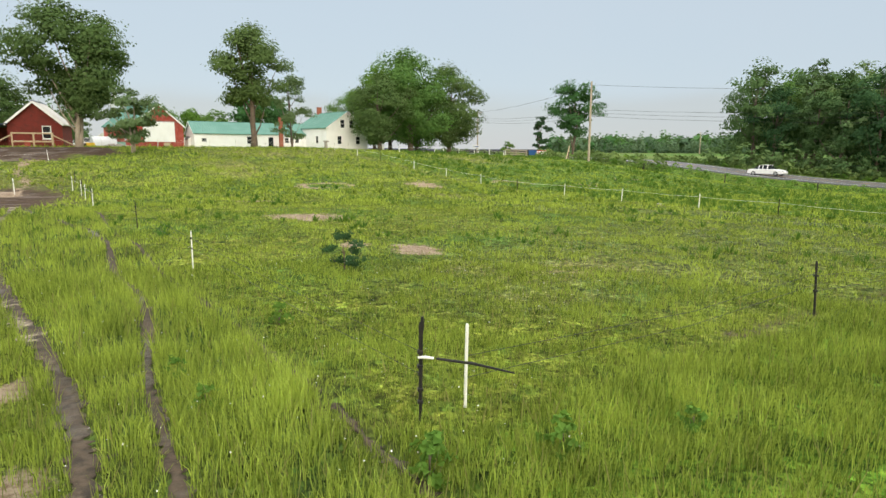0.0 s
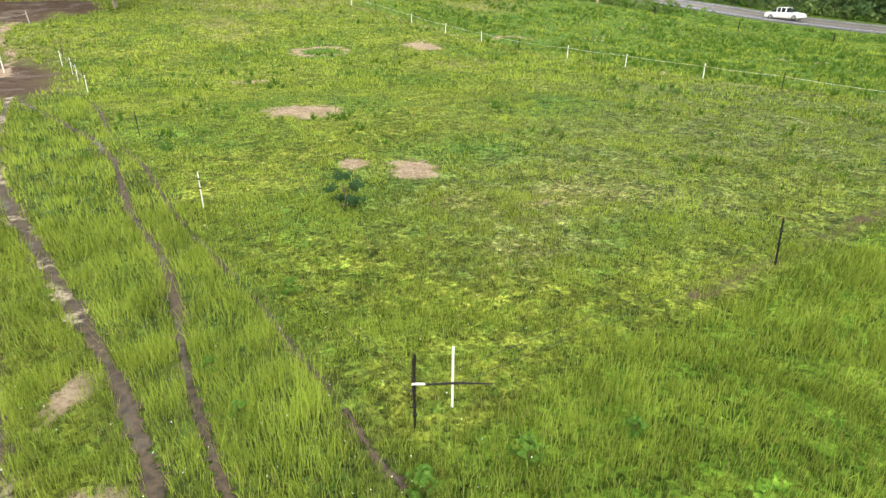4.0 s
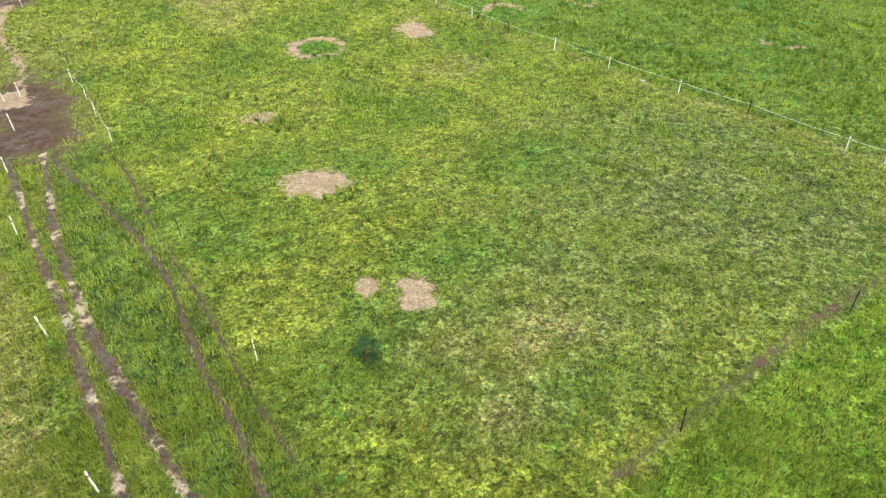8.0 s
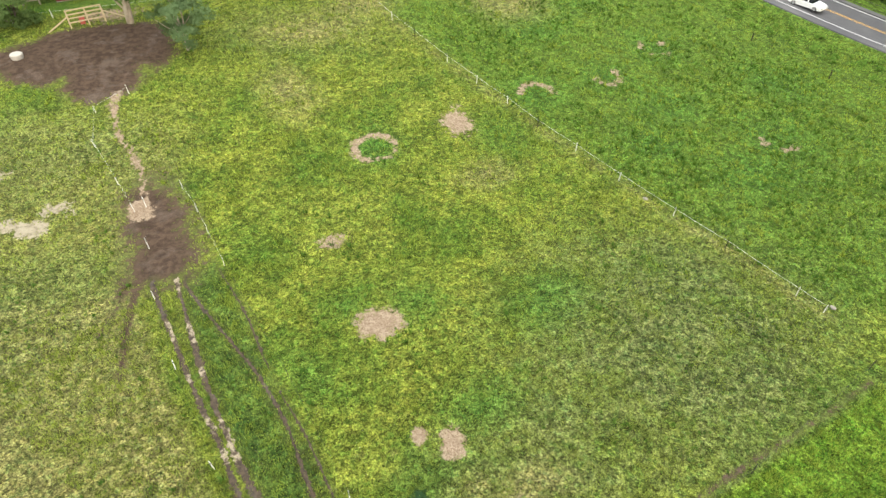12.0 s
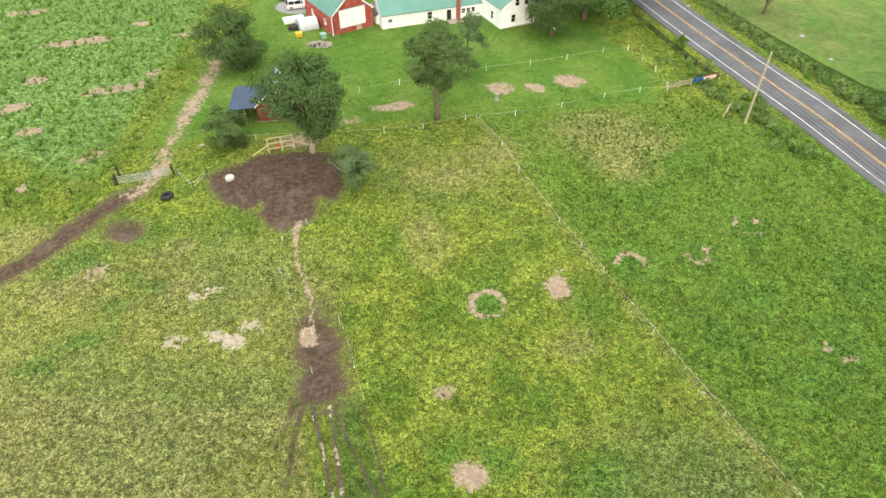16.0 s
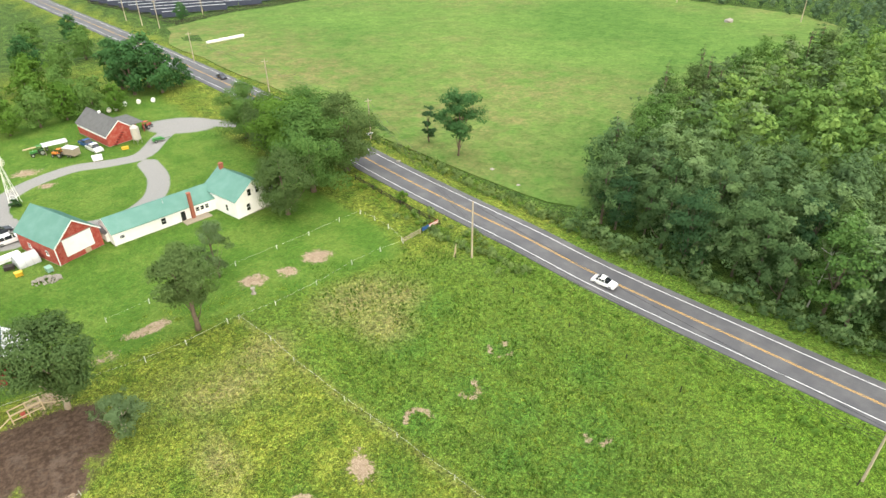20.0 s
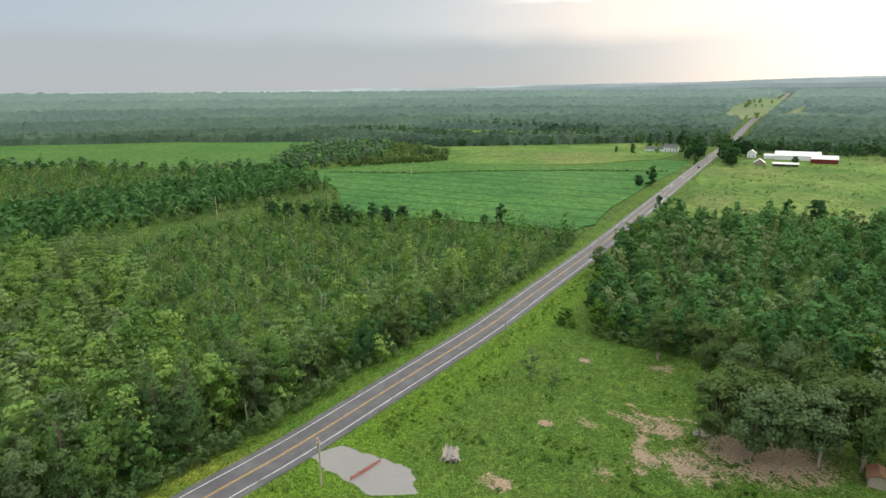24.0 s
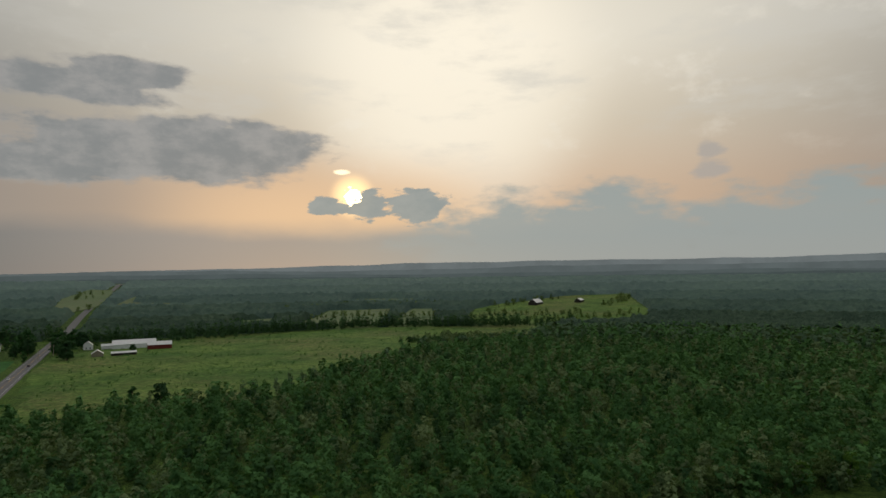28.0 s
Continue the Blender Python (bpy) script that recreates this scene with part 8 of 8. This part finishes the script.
for px, py, s in ((269, -161, 0.75), (247, -186, 0.95), (254, -181, 0.5), (293, -354, 1.2), (297, -346, 0.8), (357, -490, 0.8), (330, -503, 1.7), (336, -512, 1.5), (387, -537, 1.6), (378, -560, 1.6), (432, -600, 1.6), (408, -566, 1.7), (396, -552, 1.4), (172, -312, 1.0), (165, -328, 1.1),
                  (372, -590, 1.7), (386, -580, 1.6), (500, -600, 1.4), (390, -600, 1.2), (216, -272, 0.7), (242, -300, 0.5), (386, -518, 1.2), (397, -536, 1.5), (408, -556, 1.6), (420, -580, 1.5), (432, -570, 1.2), (344, -516, 1.1), (366, -545, 1.4), (385, -598, 1.6), (458, -523, 0.9), (466, -531, 0.8), (477, -518, 0.6), (505, -668, 1.5), (515, -655, 1.3), (300, -364, 0.9), (488, -640, 1.4), (303, -556, 0.8)):
    place_tree(HEDGE[rr.randint(2)], px, py, s, rr.uniform(0, 360), "roadside tree near the farmstead", "farmstead trees")


def scatter_row(line, gap, width, seed):
    r = np.random.RandomState(seed)
    out = []
    p = np.array(line, float)
    for a, b in zip(p, p[1:]):
        l = np.linalg.norm(b - a)
        n = np.array([-(b - a)[1], (b - a)[0]]) / l
        for t in np.arange(0, l, gap):
            out.append(a + (b - a) * t / l + n * r.uniform(-width, width) + r.uniform(-gap, gap, 2) * 0.4)
    return np.array(out)


hedge_pts = np.vstack([scatter_row([(720, 157), (660, 12), (600, -60), (524, -148)], 6, 12, 1), scatter_row([(536, -169), (707, -281), (700, -367)], 6, 16, 2), scatter_row([(522, -323), (600, -300), (700, -330)], 7, 22, 3),
                       scatter_row([(350, -892), (200, -833), (60, -822), (-80, -832), (-180, -850)], 7, 8, 4), scatter_row([(62, -611), (-24, -608), (20, -640)], 5, 12, 5), scatter_row([(700, -300), (540, -640), (470, -620)], 9, 14, 6), scatter_row([(560, -680), (470, -660), (400, -650), (300, -670), (260, -720)], 6, 14, 7), scatter_row([(420, -640), (360, -620)], 6, 16, 8)])
wood("hedgerow", hedge_pts, [template("round", 10, 9, 110, 0.9, 131), template("bush", 6, 7, 70, 0.85, 132)], 61, LEAF_DARK, "dark hedgerow trees between the fields", 0.6, 1.2, "hedge")
T_BELT = [template("pine", 19, 7.5, 90, 1.0, 134), template("pine", 17, 7, 80, 1.0, 135), template("round", 16, 9, 110, 1.0, 136), template("wood", 18, 8, 110, 1.0, 137)]
belt_pts = np.vstack([scatter_row(line, 4.5, w, 81 + k) for k, (line, w) in enumerate((([(400, -650), (322, -682), (258, -724), (202, -768), (113, -818), (24, -822), (-64, -818), (-150, -838)], 11), ([(330, -690), (258, -736), (200, -780), (110, -830), (20, -834), (-70, -830)], 10),
                                                                                         ([(900, -385), (808, -445), (722, -445), (694, -506), (644, -548), (604, -606), (548, -648)], 12), ([(900, -560), (780, -655), (690, -715)], 12), ([(560, -690), (470, -690), (430, -670)], 16)))])
wood("shelter_belt", belt_pts, T_BELT, 62, LEAF_DARK, "dark belt of tall conifers behind the meadow", 0.7, 1.15, "hedge")
lone = np.vstack([scatter_row([(240, -960), (130, -985), (60, -980), (-30, -960)], 9, 16, 91), scatter_row([(330, -1010), (235, -1140), (100, -1160), (40, -1140)], 7, 14, 92), scatter_row([(-95, -905), (-150, -925), (-215, -935), (-262, -990)], 8, 14, 93),
                  scatter_row([(-40, -1000), (-120, -985), (-190, -1000)], 10, 9, 94), scatter_row([(-250, -1110), (-300, -1180), (-330, -1270)], 9, 14, 95), scatter_row([(-60, -1120), (-95, -1180), (-190, -1260)], 9, 10, 96),
                  scatter_row([(760, -545), (700, -610), (660, -660)], 14, 22, 97), scatter_row([(745, -1180), (790, -1300)], 14, 16, 98), scatter_row([(640, -1020), (672, -1085)], 16, 12, 99)])
wood("scattered_trees", lone, [template("round", 13, 10, 80, 1.2, 138), template("pine", 15, 7, 70, 1.0, 139)], 63, LEAF_DULL, "trees scattered about the distant fields", 0.5, 1.1, "trees")
island = rows_of_points([(72, -640), (17, -612), (-23, -594), (-58, -622), (-66, -690), (-4, -690), (24, -700), (30, -655)], 5.5, 64)
wood("scrub_island", island, [template("bush", 3.6, 5.4, 50, 0.75, 143), template("bush", 5.5, 5.0, 60, 0.75, 144), template("wood", 8.5, 6.0, 70, 0.8, 145)], 65, LEAF_GREY, "grey-green scrub in the rough meadow", 0.5, 1.1, "shrubs")
copse = rows_of_points([(518, -216), (512, -322), (560, -352), (640, -370), (704, -335), (640, -250)], 6.0, 66)
wood("copse", copse, [template("round", 8, 8.5, 100, 0.85, 146), template("bush", 6, 7.5, 80, 0.85, 147)], 67, LEAF_DULL, "low copse between crop and rough grass", 0.6, 1.15, "woodland")
for px, py, rot in ((752, -540, 20), (716, -622, 70), (700, -664, 40), (838, -508, 10)):
    gable_house("distant_house", px, py, G(px, py), rot, 7, 11, 3.4, 6.0, WHITE, GREY_ROOF, "small white distant house among trees", "house", seams=0)
ditch = scatter_row([(492, -194), (447, -246), (424, -304), (389, -361), (336, -424)], 2.0, 1.2, 71)
wood("ditch_weeds", ditch, [template("bush", 1.8, 2.6, 14, 0.7, 133)], 72, LEAF_DARK, "dark weeds in a ditch across the crop", 0.7, 1.2, "weeds")

# ---- grass and weeds ----


def bare(x, y):
    """Where no grass grows: ruts, mud and bare patches (0 to 1)."""
    m = [rut(x, y, r, w) * 1.4 for r, w in ((RUT_A, 0.19), (RUT_B, 0.22), (RUT_C, 0.14), (RUT_D, 0.10), (FARM_TRACK, 1.4), (DARK_TRACK, 2.0))]
    m += [soft(inside(x, y, YARD), 1.0), soft(inside(x, y, LANE), 1.0), rut(x, y, DRIVE, 3.0) * 1.5]
    m += [blob(x, y, *a) for a in ((1.2, 29.9, 1.5, 1.45), (3.1, 21.1, 0.55, 0.6), (4.9, 20.4, 0.75, 1.15), (10.4, 54.2, 2.1, 2.4), (-17.2, 44, 1.0, 1.3), (8.3, 16.9, 0.6, 0.3), (-0.9, 7.4, 1.0, 0.7), (-1.55, 10.1, 0.28, 0.75), (-26.3, 42.6, 2.6, 1.1), (-31.5, 42, 1.2, 1.0))]
    m += [arc(x, y, 2.1, 50.6, 1.9, 0.8, 0, 360)]
    rd, _ = line_dist(x, y, ROAD_LINE)
    m += [(rd < 6.2) * 1.0]
    return np.clip(np.max(np.stack(m), 0), 0, 1)


def wave(x, y):
    """Slow variation over the pasture, about 0 to 1."""
    return 0.5 + 0.22 * np.sin(x * 0.31 + 1.7 * np.sin(y * 0.23)) + 0.18 * np.sin(y * 0.63 + x * 0.41 + 2 * np.sin(x * 0.17)) + 0.1 * np.sin(x * 1.9 + y * 1.3)


def patchy(x, y, scale, seed=0):
    """Smooth random patches of the given size in metres, 0 to 1."""
    t = np.random.RandomState(90 + seed).random((64, 64))
    u, v = x / scale + 17.3, y / scale + 5.1
    i, j = np.floor(u).astype(int), np.floor(v).astype(int)
    a, b = step01(u - i), step01(v - j)
    g00, g10, g01, g11 = t[i % 64, j % 64], t[(i + 1) % 64, j % 64], t[i % 64, (j + 1) % 64], t[(i + 1) % 64, (j + 1) % 64]
    return (g00 * (1 - a) + g10 * a) * (1 - b) + (g01 * (1 - a) + g11 * a) * b


def clumps(x, y, seed, size=0.12, part_=0.75):
    """Draws most points together into clumps."""
    r = np.random.RandomState(seed)
    n = len(x)
    c = r.randint(0, max(1, n // 26), n)
    move = r.random(n) < part_
    return np.where(move, x[c] + r.normal(0, size, n), x), np.where(move, y[c] + r.normal(0, size, n), y)


def grass(name, x, y, h, w, seed, mat, label, tint=None, bent=True):
    """Blades of grass at the given places: three triangles each, or one where far."""
    r = np.random.RandomState(seed)
    n = len(x)
    z = land(x, y) - 0.02
    base = np.stack([x, y, z], -1)
    a = r.uniform(0, 6.283, n)
    side = np.stack([np.cos(a), np.sin(a), 0 * a], -1) * (w * r.uniform(0.6, 1.4, n))[:, None] / 2
    b = r.uniform(0, 6.283, n)
    hh = h * r.uniform(0.55, 1.3, n)
    lean = np.stack([np.cos(b), np.sin(b), 0 * b], -1) * (hh * r.uniform(0.05, 0.55, n))[:, None]
    up = np.stack([0 * hh, 0 * hh, hh], -1)
    t = np.clip((wave(x, y) if tint is None else tint) + r.normal(0, 0.22, n), 0, 1)
    if bent:
        mid = base + up * 0.6 + lean * 0.3
        v = np.stack([base - side, base + side, mid - side * 0.8, mid + side * 0.8, base + up + lean], 1).reshape(-1, 3)
        i = np.arange(n)[:, None] * 5
        f = np.concatenate([i + np.array([0, 1, 2]), i + np.array([1, 3, 2]), i + np.array([2, 3, 4])], 1).reshape(-1, 3)
        me = quick_mesh(name, v, f, mat, tint=np.repeat(t, 5))
    else:
        v = np.stack([base - side, base + side, base + up + lean], 1).reshape(-1, 3)
        me = quick_mesh(name, v, np.arange(3 * n).reshape(-1, 3), mat, tint=np.repeat(t, 3))
    return tagged(new(name, me), label, "grass", kind="stuff")


def wedge(n, r0, r1, a0, a1, seed, power=1.0):
    """Points in a fan in front of the pasture's corner."""
    r = np.random.RandomState(seed)
    d = (r0 ** power + (r1 ** power - r0 ** power) * r.random(n)) ** (1 / power)
    a = np.radians(r.uniform(a0, a1, n))
    return 2.4 + np.sin(a) * d, 2.2 + np.cos(a) * d


def thin_out(x, y, seed):
    k = np.random.RandomState(seed).random(len(x)) > bare(x, y)
    return x[k], y[k]


def outside_corner(x, y):
    """1 outside the pasture's fence (the long grass), 0 inside it."""
    d = (y - 8.45) - (x - 3.3) * 0.45
    e = (x - 3.3) + (y - 8.45) * 0.45
    return ((d < -0.2) | (e < -0.6 + 0.0 * y)).astype(float)


for k, (count, r0, r1, bent) in enumerate(((60000, 4.2, 9.5, True), (90000, 9.0, 16.5, False))):
    x_, y_ = thin_out(*clumps(*wedge(count, r0, r1, -50, 66, 1 + k * 50, 1.5), 101 + k, 0.10), 2)
    tall, pa, pb = outside_corner(x_, y_), patchy(x_, y_, 0.7), patchy(x_, y_, 2.3, 1)
    grass("long_grass", x_, y_, 0.07 + 0.10 * pa + (0.06 + 0.17 * pb) * tall, 0.009 if bent else 0.016, 3 + k * 50, BLADE, "long lush green grass in the pasture's corner", tint=0.85 * pa + 0.5 * pb - 0.55 + 0.20 * tall, bent=bent)
x_, y_ = thin_out(*clumps(*wedge(125000, 14, 36, -45, 66, 4, 1.5), 102, 0.16), 5)
tall, pa, pb = outside_corner(x_, y_), patchy(x_, y_, 0.9), patchy(x_, y_, 3.1, 1)
grass("pasture_grass", x_, y_, 0.06 + 0.11 * pa + 0.14 * tall, 0.030, 6, BLADE, "grazed clumpy pasture grass", tint=0.9 * pa + 0.55 * pb - 0.52 + 0.18 * tall, bent=False)
x_, y_ = thin_out(*clumps(*wedge(105000, 33, 92, -48, 52, 7, 1.5), 103, 0.3), 8)
pa, pb = patchy(x_, y_, 1.5), patchy(x_, y_, 5.0, 1)
grass("far_grass", x_, y_, 0.10 + 0.16 * pa, 0.075, 9, BLADE, "grazed pasture grass further off", tint=0.85 * pa + 0.45 * pb - 0.36, bent=False)
r_ = np.random.RandomState(10)
x_, y_ = r_.uniform(-50, -3, 30000), r_.uniform(6, 52, 30000)
keep = x_ < np.interp(y_, [p[1] for p in RUT_A[::-1]], [p[0] for p in RUT_A[::-1]]) - 0.6
x_, y_ = thin_out(x_[keep], y_[keep], 11)
grass("dry_grass", x_, y_, 0.2 + 0 * x_, 0.045, 12, BLADE_DRY, "straw-coloured dry grass beside the ruts", bent=False)
x_, y_ = thin_out(*wedge(16000, 4, 34, -48, 60, 13, 1.5), 14)
grass("straw_blades", x_, y_, 0.17 + 0.08 * wave(x_, y_) + 0.12 * outside_corner(x_, y_), 0.016, 15, BLADE_DRY, "pale seeding stalks among the green grass", bent=False)


def tufts(name, x, y, size, seed, mat, label, category="grass"):
    """Leafy clumps: each a rosette of triangles."""
    r = np.random.RandomState(seed)
    z, k = land(x, y), 12 if size < 0.9 else 6
    n = len(x)
    a = r.uniform(0, 6.283, (n, k))
    s = (size * np.clip(r.lognormal(-0.15, 0.45, n), 0.35, 2.4))[:, None]
    c = np.stack([x, y, z], -1)[:, None]
    d = np.stack([np.cos(a), np.sin(a), 0 * a], -1)
    q = np.stack([-np.sin(a), np.cos(a), 0 * a], -1)
    rad = r.uniform(0.25, 0.8, (n, k))[..., None] * s[..., None]
    top = np.array([0, 0, 1.0]) * (s * r.uniform(0.35, 0.95, (n, k)))[..., None]
    w = s[..., None] * 0.20
    inner = c + d * rad * 0.2
    v = np.stack([inner + q * w * 0.5 - [0, 0, 0.03], inner - q * w * 0.5 - [0, 0, 0.03], c + d * rad + top + q * w * 0.9], 2).reshape(-1, 3)
    t = np.clip(wave(x * 1.7, y * 1.3) * 0.7 + r.normal(0, 0.15, n), 0, 1)
    me = quick_mesh(name, v, np.arange(len(v)).reshape(-1, 3), mat, tint=np.repeat(t, k * 3))
    return tagged(new(name, me), label, category, kind="stuff")


x_, y_ = thin_out(*wedge(7600, 20, 90, -45, 55, 15, 1.5), 16)
keep = patchy(x_, y_, 2.2, 2) + 0.5 * patchy(x_, y_, 7, 3) > 0.78
x_, y_ = x_[keep], y_[keep]
tufts("grass_tufts", x_, y_, 0.22, 17, TUFT, "dark ungrazed tufts in the pasture")
x_, y_ = thin_out(*wedge(3200, 42, 80, -30, 55, 18, 1.5), 19)
tufts("pale_tufts", x_, y_, 0.26, 20, BLADE, "pale green tufts in the pasture")
r_ = np.random.RandomState(22)
x_, y_ = r_.uniform(-105, -47, 5000), r_.uniform(58, 150, 5000)
keep = x_ < -48 - 0.1 * (y_ - 60)
x_, y_ = thin_out(x_[keep], y_[keep], 23)
tufts("west_tufts", x_, y_, 0.55, 24, LEAF_BRIGHT, "long ungrazed tufts in the west pasture")
x_, y_ = r_.uniform(12, 52, 11000), r_.uniform(26, 98, 11000)
keep = x_ > np.interp(y_, [p[1] for p in FIELD_FENCE[::-1]], [p[0] for p in FIELD_FENCE[::-1]]) + 0.4
x_, y_ = thin_out(x_[keep], y_[keep], 25)
keep = patchy(x_, y_, 3, 2) + 0.6 * patchy(x_, y_, 9, 3) > 0.72
x_, y_ = x_[keep], y_[keep]
tufts("meadow_weeds", x_, y_, 0.26, 26, TUFT, "lush clover and weeds past the fence")
r_ = np.random.RandomState(27)
x_, y_ = r_.uniform(-90, 120, 7000), r_.uniform(-155, -20, 7000)
keep = (x_ < road_x(y_) - 8) & (np.hypot(x_, y_) > 40)
x_, y_ = thin_out(x_[keep], y_[keep], 28)
keep = (patchy(x_, y_, 5, 2) + 0.6 * patchy(x_, y_, 13, 3) > 0.72) & ~((x_ > 82) & (y_ > -48) & (y_ < -30))
x_, y_ = x_[keep], y_[keep]
tufts("clearing_weeds", x_, y_, 0.36, 29, TUFT, "rough grass and weeds in the clearing")

# the rank growth on the road banks
T_WEED = [template("bush", 1.3, 2.0, 64, 0.17, 141), template("bush", 0.9, 1.6, 50, 0.15, 142)]
T_UNDER = [template("bush", 4.6, 5.0, 260, 0.25, 143), template("bush", 3.4, 4.2, 210, 0.24, 144), template("wood", 6.0, 4.6, 260, 0.24, 145)]
bank = spline(ROAD, 10)
bank = bank[(bank[:, 1] < 175) & (bank[:, 1] > -160)]
tn = np.gradient(bank, axis=0)
tn /= np.linalg.norm(tn, axis=1)[:, None]
side_w, side_e = bank + np.stack([tn[:, 1], -tn[:, 0]], -1) * 9.6, bank + np.stack([-tn[:, 1], tn[:, 0]], -1) * 10.2
p_w, p_e = scatter_row(side_w, 0.8, 2.2, 51), scatter_row(side_e, 0.75, 2.6, 52)
p_e2, p_w2 = scatter_row(side_e, 0.7, 2.4, 53), scatter_row(side_w, 0.75, 3.4, 54)
p_w = p_w[~((p_w[:, 1] < -30) & (p_w[:, 1] > -47))]
p_w2 = p_w2[(p_w2[:, 1] < 112) & (p_w2[:, 1] > 84)]
wood("bank_weeds", np.vstack([p_w, p_e]), T_WEED, 55, LEAF_BRIGHT, "rank weeds and brambles on the road bank", 0.35, 0.9, "weeds")
wood("bank_shrubs", np.vstack([p_e2[p_e2[:, 1] > 60], p_w2]), T_WEED, 56, LEAF_DULL, "low shrubs on the road bank", 0.6, 1.5, "shrubs")
under = scatter_row(np.array(front) + (-3.0, -1.2), 1.1, 2.0, 57)
under = np.vstack([under, scatter_row([(118, -121), (94, -129), (56, -150), (28, -154), (0, -157), (-34, -162), (-86, -181)], 1.6, 2.5, 58), scatter_row([(126, -36), (140, -72), (152, -98), (192, -176), (215, -208)], 1.6, 3, 59)])
wood("wood_edge_shrubs", under, T_UNDER, 60, LEAF_DUSK, "leafy undergrowth along the wood's edge", 0.5, 1.0, "shrubs")
stems("dead_trees", np.array([(158.5, -69), (162, -64), (152, -60), (166, -74), (90, 60), (150, -75), (170, -60)]), 62, 11, 0.16, worn("bleached_wood", (0.5, 0.47, 0.43), (0.35, 0.33, 0.3), 2, 0.9), "bleached dead trees above the regrowth", True)

# single weeds and flowers near the corner
WEED = make_tree("bush", 0.95, 1.1, 1800, 0.030, 151, LEAF_DARK, 0.02, 1)
place_tree(WEED, 2.7, 17.2, 1.0, 0, "knee-high thistle bush in the pasture", name="thistle", category="weed")
DOCK = make_tree("bush", 0.42, 0.45, 130, 0.042, 152, LEAF_BRIGHT, 0.010, 1)
for px, py, s in ((1.5, 12.6, 1.0), (-0.6, 6.9, 1.2), (4.6, 7.6, 1.1), (1.0, 9.0, 0.9), (3.2, 7.2, 1.2), (6.2, 7.9, 0.9), (0.4, 10.3, 0.8)):
    place_tree(DOCK, px, py, s, px * 50, "broad-leaved dock plant in the grass", "dock plants", "dock_plant", category="weed")
r_ = np.random.RandomState(63)
x_, y_ = wedge(800, 5, 24, -40, 25, 64, 1.3)
z_ = land(x_, y_) + r_.uniform(0.12, 0.32, len(x_))
c = np.stack([x_, y_, z_], -1)
v, f = leaves(len(x_), c, 0.010, np.tile([0, 0, 1.0], (len(x_), 1)), r_)
tagged(new("clover_flowers", quick_mesh("clover_flowers", v, f, WHITE_POST)), "tiny white flower heads scattered in grass", "flowers", kind="stuff")
r_ = np.random.RandomState(71)
x_, y_ = r_.uniform(-120, 360, 26000), r_.uniform(-840, -268, 26000)
keep = (inside(x_, y_, [(205, -285), (168, -318), (126, -340), (104, -356), (99, -420), (66, -485), (36, -560), (-24, -612), (-50, -645), (-100, -800), (150, -805), (295, -690), (342, -560), (346, -522), (232, -315)]) > 2) & (patchy(x_, y_, 14) + 0.4 * patchy(x_, y_, 5, 1) > 0.72)
x_, y_ = x_[keep], y_[keep]
tufts("meadow_tufts", x_, y_, 1.3, 72, LEAF, "rough grass tufts in the wide meadow")
r_ = np.random.RandomState(75)
x_, y_ = r_.uniform(-85, 112, 5200), r_.uniform(-156, -30, 5200)
keep = (x_ < road_x(y_) - 9) & (patchy(x_, y_, 6, 4) + 0.7 * patchy(x_, y_, 19, 5) > 1.02) & (np.hypot(x_, y_) > 45) & ~((x_ > 82) & (y_ > -48) & (y_ < -30))
wood("clearing_scrub", np.stack([x_[keep], y_[keep]], -1), T_WEED, 76, TUFT, "low scrub and rank weeds in the clearing", 0.3, 0.9, "shrubs")
